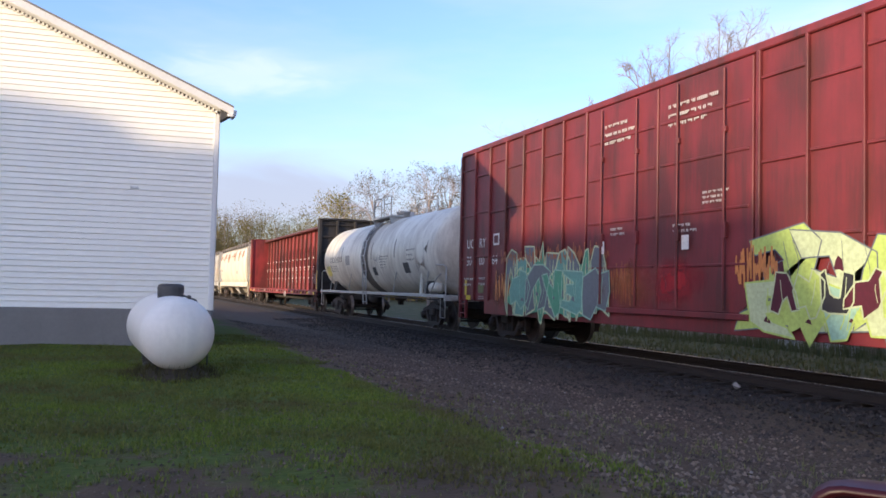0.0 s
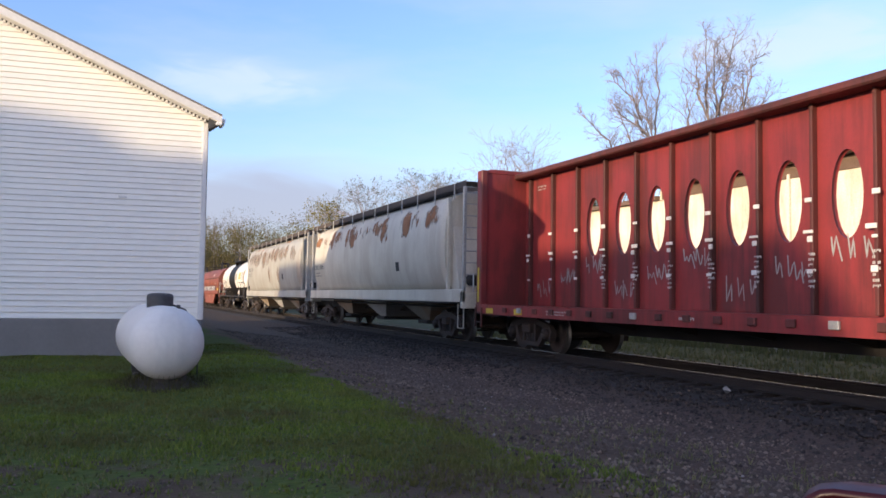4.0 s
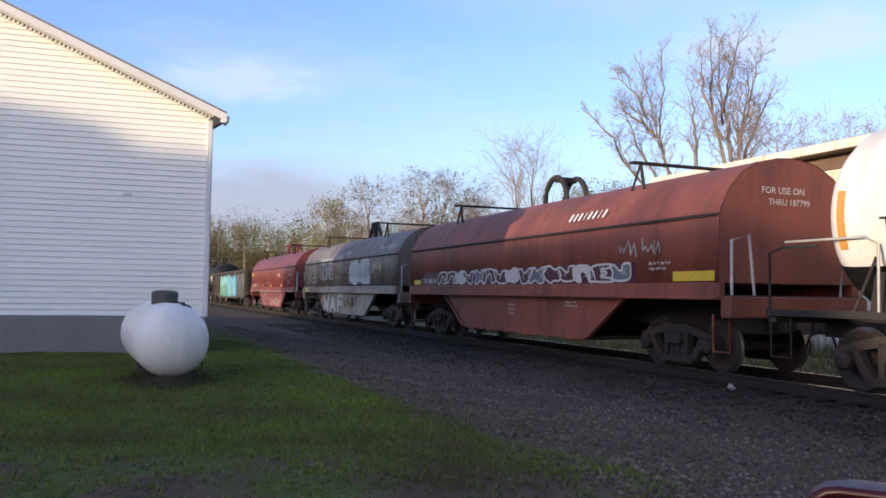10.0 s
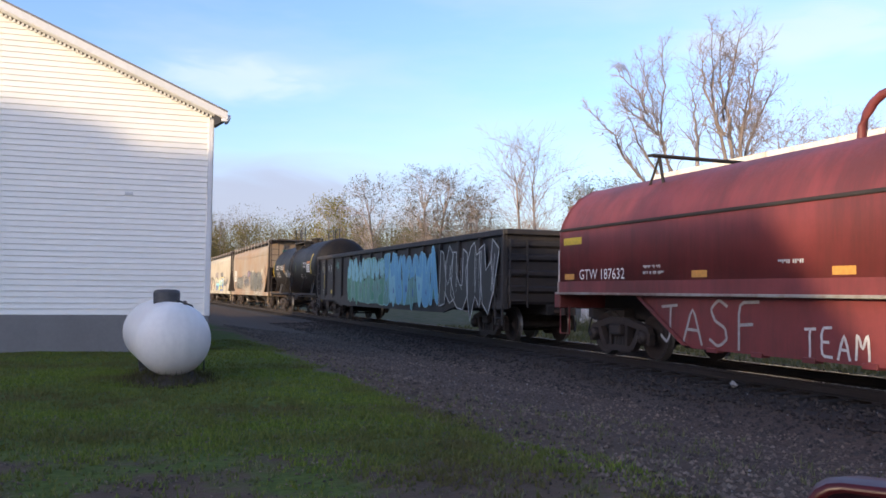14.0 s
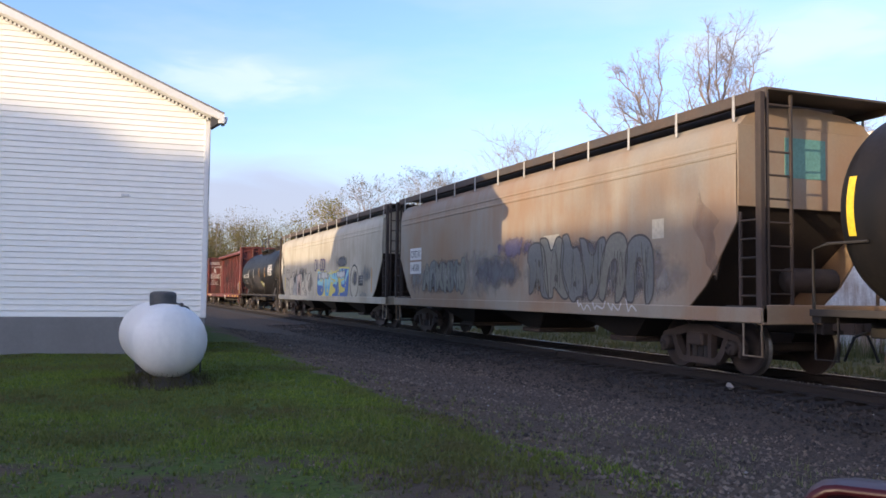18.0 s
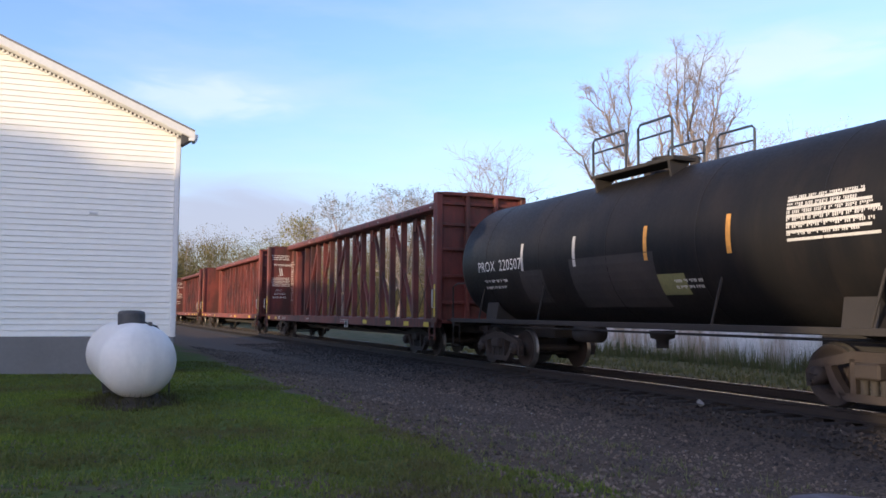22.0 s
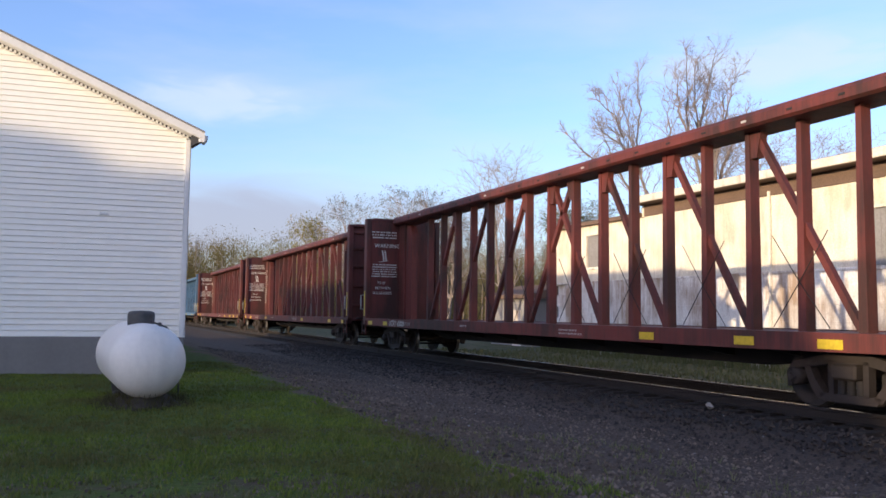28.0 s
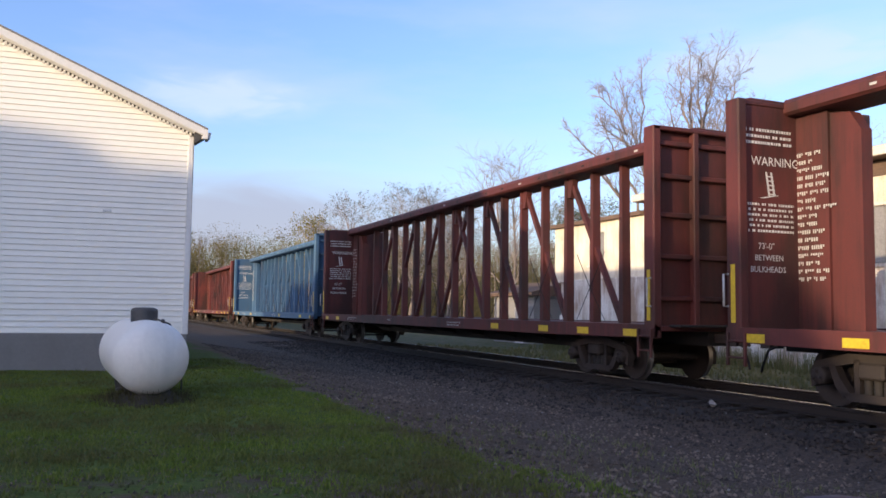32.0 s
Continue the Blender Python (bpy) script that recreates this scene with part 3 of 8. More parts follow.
def bars(parent, y, z, w, h, rows, mat, face, seed=0, name="lettering"):
    """Small lettering too fine to read: rows of fine short strokes in word-like groups."""
    rnd = random.Random(seed)
    mat = {M_BLET: M_STENB, M_WLET: M_STENW}.get(mat, mat)
    form = Form()
    step = h / rows
    hh = min(step * 0.5, 0.062)
    for r in range(rows):
        u, end = 0.0, w * rnd.uniform(0.6, 1.0)
        z1 = z - r * step
        while u < end:
            word = rnd.randint(2, 6)
            for _ in range(word):
                d = hh * rnd.uniform(0.35, 0.6)
                a, b, z0 = y - u, y - u - d, z1 - hh
                if rnd.random() < 0.35:
                    z0 = z1 - hh * 0.55
                form.add([(face(a, z0) - 0.006, a, z0), (face(b, z0) - 0.006, b, z0), (face(b, z1) - 0.006, b, z1), (face(a, z1) - 0.006, a, z1)], [(0, 1, 2, 3)])
                u += d + hh * 0.22
            u += hh * 0.7
    return part(name, form, mat, parent, recalc=False)


def patch(parent, y0, y1, z0, z1, mat, face, name="plate", lift=0.005, label=""):
    """A painted rectangle that follows the side."""
    form = Form()
    n = 6
    v = []
    for i in range(n + 1):
        z = z0 + (z1 - z0) * i / n
        v += [(face(y0, z) - lift, y0, z), (face(y1, z) - lift, y1, z)]
    form.add(v, [(2 * i, 2 * i + 1, 2 * i + 3, 2 * i + 2) for i in range(n)])
    return part(name, form, mat, parent, label, recalc=False)


LAYER = [0]


def ribbon(form, pts, w, face, lift):
    """A painted stroke of even width along points (y, z)."""
    n = len(pts)
    v = []
    LAYER[0] = (LAYER[0] + 1) % 23
    base = lift + 0.00009 * LAYER[0]       # strokes that cross lie one over the other
    for i, (y, z) in enumerate(pts):
        lift = base + 0.00003 * i
        a, b = pts[max(i - 1, 0)], pts[min(i + 1, n - 1)]
        d = Vector((b[0] - a[0], b[1] - a[1]))
        d = d.normalized() if d.length > 1e-6 else Vector((1, 0))
        px, pz = -d.y * w / 2, d.x * w / 2
        v += [(face(y + px, z + pz) - lift, y + px, z + pz), (face(y - px, z - pz) - lift, y - px, z - pz)]
    form.add(v, [(2 * i, 2 * i + 1, 2 * i + 3, 2 * i + 2) for i in range(n - 1)])


HAND = {   # hand-drawn capitals in a unit cell
    "W": [[(0.0, 1.0), (0.2, 0.0), (0.5, 0.62), (0.78, 0.0), (1.0, 1.0)]],
    "A": [[(0.0, 0.0), (0.48, 1.0), (0.95, 0.0)], [(0.18, 0.38), (0.8, 0.36)]],
    "F": [[(0.12, 0.0), (0.15, 0.98), (1.0, 1.0)], [(0.15, 0.52), (0.75, 0.55)]],
    "J": [[(0.1, 0.95), (0.95, 1.0)], [(0.6, 1.0), (0.55, 0.2), (0.35, 0.0), (0.05, 0.2)]],
    "S": [[(0.9, 0.85), (0.5, 1.0), (0.12, 0.8), (0.3, 0.55), (0.8, 0.4), (0.85, 0.15), (0.45, 0.0), (0.05, 0.15)]],
    "T": [[(0.0, 0.97), (1.0, 1.0)], [(0.5, 0.98), (0.47, 0.0)]],
    "E": [[(0.95, 1.0), (0.1, 0.97), (0.08, 0.02), (0.95, 0.0)], [(0.1, 0.5), (0.7, 0.5)]],
    "M": [[(0.0, 0.0), (0.12, 1.0), (0.5, 0.35), (0.88, 1.0), (1.0, 0.0)]],
    "R": [[(0.08, 0.0), (0.1, 1.0), (0.8, 0.85), (0.75, 0.55), (0.1, 0.48), (0.95, 0.0)]],
    "/": [[(0.2, 0.0), (0.7, 1.2)]],
}


def soften(pts, rounds=2, n=4):
    """Extra points along a line, its corners rounded."""
    out = []
    for k in range(len(pts) - 1):
        for q in range(n):
            t = q / n
            out.append((pts[k][0] + (pts[k + 1][0] - pts[k][0]) * t, pts[k][1] + (pts[k + 1][1] - pts[k][1]) * t))
    out.append(pts[-1])
    for _ in range(rounds):
        out = [out[0]] + [((out[k - 1][0] + 2 * out[k][0] + out[k + 1][0]) / 4, (out[k - 1][1] + 2 * out[k][1] + out[k + 1][1]) / 4) for k in range(1, len(out) - 1)] + [out[-1]]
    return out


def hand_word(parent, word, y, z, pitch, h, stroke, mat, face, edge=None, seed=0, fill_w=0.72):
    """A word written by hand with a spray can or chalk; with edge, in fat outlined letters."""
    rnd = random.Random(seed)
    for i, ch in enumerate(word):
        if ch == " ":
            continue
        line, rim = Form(), Form()
        dz, sc = rnd.uniform(-0.05, 0.05) * h, rnd.uniform(0.9, 1.08)
        for st in HAND[ch]:
            pos = [(y - (i + u * fill_w) * pitch + rnd.uniform(-1, 1) * 0.006, z + dz + v * h * sc) for u, v in soften(st, 1)]
            if edge:
                ribbon(rim, pos, stroke + 0.07, face, 0.0060 + 0.0003 * i)
            ribbon(line, pos, stroke, face, 0.0090 + 0.0003 * i)
        if edge:
            rp = part("graffiti_outline", rim, GRAF[edge], parent, f"sprayed {edge} letter outline", recalc=False)
            part("graffiti_fill", line, mat, rp, recalc=False)
        else:
            part("graffiti_letter", line, mat, parent, recalc=False)


def fan(form, pts, face, lift):
    """A painted area: a ring of points (y, z) filled from its middle."""
    cy, cz = sum(p[0] for p in pts) / len(pts), sum(p[1] for p in pts) / len(pts)
    v = [(face(cy, cz) - lift, cy, cz)] + [(face(a, b) - lift, a, b) for a, b in pts]
    n = len(pts)
    form.add(v, [(0, 1 + i, 1 + (i + 1) % n) for i in range(n)])


def blot(parent, y0, y1, z0, z1, mat, face, seed, lift=0.004, name="graffiti_ground", label=""):
    """A sprayed cloud of paint with a ragged rim."""
    rnd = random.Random(seed)
    ph = [rnd.uniform(0, 6.28) for _ in range(5)]
    pts = []
    for k in range(72):
        t = 6.2832 * k / 72
        c, s = math.cos(t), math.sin(t)
        r = (abs(c) ** 3.2 + abs(s) ** 3.2) ** (-1 / 3.2)
        r *= 0.94 + 0.05 * math.sin(3 * t + ph[0]) + 0.04 * math.sin(7 * t + ph[1]) + 0.03 * math.sin(13 * t + ph[2]) + rnd.uniform(-0.03, 0.03)
        pts.append(((y0 + y1) / 2 + c * r * (y1 - y0) / 2, (z0 + z1) / 2 + s * r * (z1 - z0) / 2))
    f = Form()
    fan(f, pts, face, lift)
    return part(name, f, mat, parent, label, recalc=False)


GLYPHS = (   # swollen sprayed shapes, letter-like but no letters
    [(-1, -1), (-0.9, 0.8), (-0.2, 1), (0.7, 0.9), (0.95, 0.4), (0.6, 0.05), (1.05, -0.95), (0.45, -0.8), (0.1, -0.2), (-0.25, -0.25), (-0.3, -0.95)],
    [(-0.9, -0.95), (-1, 0.7), (-0.5, 1), (1, 0.95), (0.9, 0.55), (0.0, 0.45), (0.0, 0.25), (0.6, 0.15), (0.5, -0.2), (0, -0.25), (0.05, -0.45), (0.95, -0.55), (1.05, -1)],
    [(-1.1, -0.9), (-0.5, 0.2), (-0.2, 1.1), (0.4, 0.95), (0.75, 0.1), (1.1, -1), (0.4, -0.9), (0.2, -0.35), (-0.25, -0.4), (-0.45, -1)],
    [(-1, 0.9), (-0.45, 1.05), (-0.35, -0.1), (0.1, -0.35), (0.35, 0.1), (0.3, 1.1), (1, 0.85), (0.95, -0.7), (0.3, -1.05), (-0.6, -1), (-1.05, -0.4)],
    [(-1, -1), (-1.05, 0.95), (-0.4, 1), (-0.3, 0.4), (0.5, 1.1), (1.1, 0.8), (0.45, 0.1), (1.15, -0.85), (0.5, -1.05), (-0.2, -0.4), (-0.3, -1)],
    [(-0.7, -1.05), (-1.1, -0.2), (-0.8, 0.7), (-0.1, 1.15), (0.2, 0.75), (0.8, 0.95), (1.05, 0.1), (0.8, -0.75), (0.2, -0.6), (-0.1, -1.1)],
)


def graffiti(parent, y, z, w, h, n, fills, line, face, seed, thick=0.04, style="bubble", cap=None, hole="black", lines=2):
    """Sprayed lettering that cannot be read: n swollen or jagged shapes side by side from y towards -y."""
    rnd = random.Random(seed)
    lw = w / n
    for i in range(n):
        cy, cz = y - (i + 0.5 + rnd.uniform(-0.06, 0.06)) * lw, z + h * (0.5 + rnd.uniform(-0.03, 0.05))
        hw, hh = lw * rnd.uniform(0.54, 0.64), h * rnd.uniform(0.46, 0.53)
        mx, mz, lean = rnd.choice((-1, 1)), rnd.choice((-1, -1, -1, 1)), rnd.uniform(-0.3, 0.3)
        jit = 0.08 if style == "bubble" else 0.2
        glyph = [((a + rnd.uniform(-jit, jit)) * mx, (b + rnd.uniform(-jit, jit)) * mz) for a, b in GLYPHS[rnd.randrange(len(GLYPHS))]]
        ring = [(cy - (a + lean * b) * hw, cz + b * hh) for a, b in glyph]
        if style == "bubble":
            ring = soften(ring + ring[:1], 3, 4)[:-1]
        f, e, q, d = Form(), Form(), Form(), Form()
        o = 0.0006 * i
        f.add([(face(a, b) - 0.006 - o, a, b) for a, b in ring], [tuple(range(len(ring)))])
        ribbon(e, soften(ring + ring[:2], 0, 3), thick, face, 0.0075 + o)
        base = part("graffiti_fill", f, GRAF[fills[i % len(fills)]], parent, f"sprayed {fills[i % len(fills)]} letter shape", recalc=False)
        if cap:
            lv = z + h * (0.60 + rnd.uniform(-0.08, 0.08))
            for k in range(0, len(ring), 2):     # streaks of a second colour over the upper part
                a, b = ring[k]
                if b > lv + 0.08:
                    g = Form()
                    ribbon(g, [(a * 0.85 + cy * 0.15, b - 0.04), ((a + cy) / 2, (b + lv) / 2), (cy * 0.7 + a * 0.3, lv + rnd.uniform(-0.1, 0.1))], min(lw * 0.24, 0.2), face, 0.0066 + o)
                    part("graffiti_streak", g, GRAF[cap], base, recalc=False)
        part("graffiti_outline", e, GRAF[line], base, f"sprayed {line} outline", recalc=False)
        if hole:
            hy, hz = cy + rnd.uniform(-0.3, 0.1) * hw, cz + rnd.uniform(0.2, 0.5) * hh * mz
            a, b = hw * rnd.uniform(0.10, 0.2), hh * rnd.uniform(0.10, 0.2)
            fan(d, [(hy - a, hz - b), (hy - a * 0.2, hz - b * 0.7), (hy + a, hz - b * rnd.uniform(0.3, 1)), (hy + a * 0.6, hz + b * 0.4), (hy + a * 0.1, hz + b), (hy - a * 0.7, hz + b * 0.5)], face, 0.0078 + o)
            part("graffiti_hole", d, GRAF[hole], base, recalc=False)
        for k in range(lines):
            a = cy + rnd.uniform(-0.75, 0.2) * hw
            b = a + rnd.uniform(-0.35, 0.35) * hw
            p = [(a, cz + rnd.uniform(0.4, 0.85) * hh), ((a + b) / 2 + rnd.uniform(-0.25, 0.25) * hw, cz + rnd.uniform(-0.2, 0.3) * hh), (b, cz - rnd.uniform(0.2, 0.85) * hh)]
            ribbon(q, soften(p, 2), thick * rnd.uniform(0.3, 0.65), face, 0.0085 + o)
        if lines:
            part("graffiti_line", q, GRAF[line], base, recalc=False)


def scrawl(parent, y, z, w, h, n, mat, face, seed, thick=0.03):
    """A quick tag: jerky upright strokes joined by loops, thin."""
    rnd = random.Random(seed)
    form = Form()
    lw = w / n
    for i in range(n):
        cy = y - i * lw
        pts = [(cy - lw * rnd.uniform(0.0, 0.15), z + h * rnd.uniform(0.7, 1.0))]
        for k in range(rnd.randint(3, 5)):
            low = k % 2 == 0
            pts.append((cy - lw * (0.2 + 0.22 * k + rnd.uniform(-0.15, 0.12)), z + h * (rnd.uniform(0.0, 0.3) if low else rnd.uniform(0.55, 1.0))))
        ribbon(form, soften(pts, rnd.choice((0, 1, 2)), 3), thick * rnd.uniform(0.6, 1.0), face, 0.0085)
    part("graffiti_tag", form, mat, parent, "thin sprayed tag strokes", recalc=False)


# ---- ground, track ----
def smooth(a, b, x):
    t = min(max((x - a) / (b - a), 0.0), 1.0)
    return t * t * (3 - 2 * t)


def ground_z(x, y):
    """Lawn a little above the rails, falling to the ditch beside the ballast; flat yard beyond the track."""
    z = 0.145 - 0.42 * smooth(2.2, 6.6, x)
    z += 0.02 * smooth(9.0, 4.0, y) * smooth(4.0, 1.0, x)
    if x > 13:
        z -= 0.22 * smooth(13, 18, x)
    z -= 0.45 * smooth(30, 70, y) * smooth(4, 0, x)
    z += 0.035 * noise.noise(Vector((x * 0.5, y * 0.5, 0))) + 0.012 * noise.noise(Vector((x * 2.1, y * 2.1, 3)))
    return z


def make_ground():
    f = Form()
    xs = sorted(set([-400, -200, -100, -60, -40, -25, -16, -11] + [round(-8 + 0.4 * k, 2) for k in range(86)] + [28, 34, 45, 60, 90, 150, 250, 400, 700]))
    ys = sorted(set([-400, -200, -100, -50, -25, -12, -6, -3] + [round(-1 + 0.4 * k, 2) for k in range(80)] + [32 + 2 * k for k in range(20)] + [75, 85, 100, 120, 150, 200, 300, 500, 900, 1800]))
    v = [(x, y, ground_z(x, y)) for y in ys for x in xs]
    n = len(xs)
    f.add(v, [(j * n + i, j * n + i + 1, (j + 1) * n + i + 1, (j + 1) * n + i) for j in range(len(ys) - 1) for i in range(n - 1)], True)
    m = bpy.data.materials.new("ground_soil")
    m.use_nodes = True
    nt = m.node_tree
    L = nt.links.new
    b = nt.nodes["Principled BSDF"]
    b.inputs["Roughness"].default_value = 0.95
    b.inputs["Specular IOR Level"].default_value = 0.15
    tc = nt.nodes.new("ShaderNodeTexCoord")
    sep = nt.nodes.new("ShaderNodeSeparateXYZ")
    L(tc.outputs["Object"], sep.inputs["Vector"])

    def noise_node(scale, detail=5):
        q = nt.nodes.new("ShaderNodeTexNoise")
        q.inputs["Scale"].default_value, q.inputs["Detail"].default_value = scale, detail
        L(tc.outputs["Object"], q.inputs["Vector"])
        return q

    def math_node(op, a, c):
        q = nt.nodes.new("ShaderNodeMath")
        q.operation = op
        for i, s in enumerate((a, c)):
            if hasattr(s, "is_linked"):
                L(s, q.inputs[i])
            else:
                q.inputs[i].default_value = s
        return q.outputs[0]

    def rng(s, a, c, lo=0.0, hi=1.0):
        q = nt.nodes.new("ShaderNodeMapRange")
        for key, val in (("From Min", a), ("From Max", c), ("To Min", lo), ("To Max", hi)):
            q.inputs[key].default_value = val
        L(s, q.inputs["Value"])
        return q.outputs["Result"]

    def mixc(fac, a, c):
        q = nt.nodes.new("ShaderNodeMix")
        q.data_type = "RGBA"
        L(fac, q.inputs["Factor"])
        for key, s in (("A", a), ("B", c)):
            if isinstance(s, tuple):
                q.inputs[key].default_value = rgba(s)
            else:
                L(s, q.inputs[key])
        return q.outputs["Result"]

    big, mid, fine = noise_node(0.35), noise_node(1.6, 6), noise_node(22, 6)
    # dirt, with darker gravel towards the track
    dirt = mixc(rng(mid.outputs["Fac"], 0.35, 0.7), (0.125, 0.086, 0.056), (0.080, 0.057, 0.038))
    gravel = mixc(rng(fine.outputs["Fac"], 0.35, 0.65), (0.050, 0.039, 0.031), (0.135, 0.103, 0.080))
    dirt = mixc(rng(sep.outputs["X"], 3.4, 5.2), dirt, gravel)
    grass = mixc(rng(fine.outputs["Fac"], 0.3, 0.7), (0.052, 0.078, 0.014), (0.096, 0.124, 0.026))
    # edge of the lawn: wavers, bare in patches
    edge = math_node("ADD", math_node("MULTIPLY", sep.outputs["Y"], 0.008), 2.78)
    edge = math_node("ADD", edge, rng(mid.outputs["Fac"], 0.2, 0.8, -0.7, 0.7))
    lawn = rng(math_node("SUBTRACT", edge, sep.outputs["X"]), -0.12, 0.25)
    bare = rng(math_node("ADD", mid.outputs["Fac"], math_node("MULTIPLY", rng(sep.outputs["Y"], 6.6, 4.8), 0.24)), 0.60, 0.72)
    lawn = math_node("MULTIPLY", lawn, math_node("SUBTRACT", 1.0, bare))
    near = mixc(lawn, dirt, grass)
    # beyond the track: rough grass and weeds
    scrub = mixc(rng(mid.outputs["Fac"], 0.35, 0.65), (0.060, 0.075, 0.030), (0.13, 0.115, 0.070))
    col = mixc(rng(sep.outputs["X"], 12.6, 13.6), near, scrub)
    L(col, b.inputs["Base Color"])
    bp = nt.nodes.new("ShaderNodeBump")
    bp.inputs["Strength"].default_value, bp.inputs["Distance"].default_value = 0.8, 0.03
    L(fine.outputs["Fac"], bp.inputs["Height"])
    L(bp.outputs["Normal"], b.inputs["Normal"])
    ob = part("ground", f, m, None, recalc=False)
    tagged(ob, "green lawn running out into dark bare dirt and gravel", "ground", kind="structure")


make_ground()
rnd = random.Random(3)


def stone_shape(form, x, y, z, r, rn):
    pts = []
    for d in ((1, 0, 0), (0, 1, 0), (-1, 0, 0), (0, -1, 0), (0, 0, 1), (0, 0, -1)):
        k = r * rn.uniform(0.65, 1.25)
        pts.append((x + d[0] * k, y + d[1] * k, z + d[2] * k * 0.8))
    form.add(pts, [(0, 1, 4), (1, 2, 4), (2, 3, 4), (3, 0, 4), (1, 0, 5), (2, 1, 5), (3, 2, 5), (0, 3, 5)])


def make_track():
    bed = Form()
    prof = [(-3.4, -0.75), (-2.0, -0.24), (2.0, -0.24), (3.4, -0.75)]
    rings = []
    y = -30.0
    while y <= 260:
        rings.append([(TRACK_X + x, y, z + 0.02 * noise.noise(Vector((x, y, 0)))) for x, z in prof])
        y += 2.0
    bed.loft(rings, False, True, True)
    tagged(part("ballast_bed", bed, M_BALLAST, None), "dark crushed-stone bed under the rails", "ballast", kind="structure")
    st = Form()
    rn = random.Random(4)
    for _ in range(9000):      # loose stones on the shoulder facing the camera
        y = 3.5 + 36 * rn.random() ** 1.6
        u = rn.uniform(-3.9, -0.85)
        z = float(np.interp(u, [-3.9, -3.4, -2.0, -0.8], [-0.30, -0.32, -0.22, -0.22]))
        z = max(z, ground_z(TRACK_X + u, y)) if u < -2.3 else z
        stone_shape(st, TRACK_X + u, y, z, rn.uniform(0.018, 0.045), rn)
    for _ in range(2500):
        y = 4 + 30 * rn.random()
        stone_shape(st, TRACK_X + rn.uniform(-0.7, 3.0), y, -0.23, rn.uniform(0.02, 0.045), rn)
    tagged(part("loose_ballast", st, M_BALLAST, None, recalc=False), "loose dark ballast stones beside the rails", "ballast", kind="stuff")
    gr = Form()
    for _ in range(13000):      # finer gravel strewn over the dirt
        y = 4 + 26 * rn.random() ** 1.5
        x = rn.uniform(2.6 + 0.03 * y, 7.2)
        stone_shape(gr, x, y, ground_z(x, y) + 0.004, rn.choice((0.010, 0.013, 0.016, 0.022, 0.028)), rn)
    for _ in range(2600):
        y = 3.8 + 4.5 * rn.random()
        x = rn.uniform(-0.2 * y - 0.3, 3.2)
        stone_shape(gr, x, y, ground_z(x, y) + 0.002, rn.choice((0.006, 0.009, 0.013)), rn)
    tagged(part("loose_gravel", gr, M_STONE, None, recalc=False), "fine gravel strewn over bare dirt", "gravel", kind="stuff")
    pl = Form()
    for _ in range(110):
        y = 4 + 18 * rn.random() ** 1.5
        x = rn.uniform(2.4 + 0.03 * y, 8.8)
        z = ground_z(x, y) if x < 7.2 else max(ground_z(x, y), -0.75 + (x - 7.13) * 0.364)
        stone_shape(pl, x, y, z + 0.008, rn.choice((0.008, 0.012, 0.018)), rn)
    tagged(part("pale_pebbles", pl, M_PALE, None, recalc=False), "scattered pale pebbles on dark gravel", "gravel", kind="stuff")
    # a pale block of stone beside the near rail
    ob = thing("pale_rock", "pale chipped rock lying beside the near rail", "rock", at=(9.30, 11.0, -0.21))
    f = Form()
    for dx, dy, r in ((0, 0, 0.085), (0.08, 0.12, 0.06), (-0.05, -0.11, 0.05)):
        stone_shape(f, dx, dy, 0.05, r, rn)
    part("stone", f, M_PALE, ob, recalc=False)
    # ties
    tie = Form().box(-1.3, 1.3, -0.115, 0.115, -0.36, -0.185, 0.012)
    tm = fix_normals(tie.mesh("tie", M_TIE))
    plate = fix_normals(Form().box(-0.18, 0.18, -0.09, 0.09, -0.186, -0.165, 0.004).mesh("tie_plate", M_RAIL))
    tr = thing("track", "single railway track of rusty rails on dark wooden ties", "railway track", kind="structure", at=(TRACK_X, 0, 0))
    for k in range(230):
        y = -6 + 0.52 * k
        t = part("tie", tm, None, tr, at=pose(rn.uniform(-0.04, 0.04), y, rn.uniform(-0.012, 0.004), rz=rn.uniform(-1.5, 1.5)))
        if k < 75:
            for s in (-1, 1):
                part("tie_plate", plate, None, t, at=(s * 0.755, 0, 0))
    for s in (-1, 1):
        head = [(-0.036, -0.045), (-0.036, -0.012), (-0.028, -0.002), (0.028, -0.002), (0.036, -0.012), (0.036, -0.045), (0.010, -0.055), (0.010, -0.145), (0.072, -0.162), (0.072, -0.172), (-0.072, -0.172), (-0.072, -0.162), (-0.010, -0.145), (-0.010, -0.055)]
        part("rail", Form().prism([(x + s * 0.755, z) for x, z in head], -30, 260, "y"), M_RAIL, tr, "rust-brown rail with a bright head")
        part("rail_head", Form().prism([(s * 0.755 - 0.027, -0.003), (s * 0.755 - 0.027, 0.0), (s * 0.755 + 0.027, 0.0), (s * 0.755 + 0.027, -0.003)], -30, 260, "y"), M_RAILTOP, tr)
        for y in (6.2, 17.9, 29.6):
            part("joint_bar", Form().box(s * 0.755 - 0.045, s * 0.755 + 0.045, y - 0.45, y + 0.45, -0.13, -0.06, 0.008), M_RAIL, tr)


make_track()


# ---- the white house and the gas tank before it ----
HX, HY = 1.63, 16.0          # its corner nearest the track
WALL_Z0, EAVE_Z = 0.795, 4.42
PITCH, RIDGE_X = 0.435, -4.2
COURSE = 0.1016


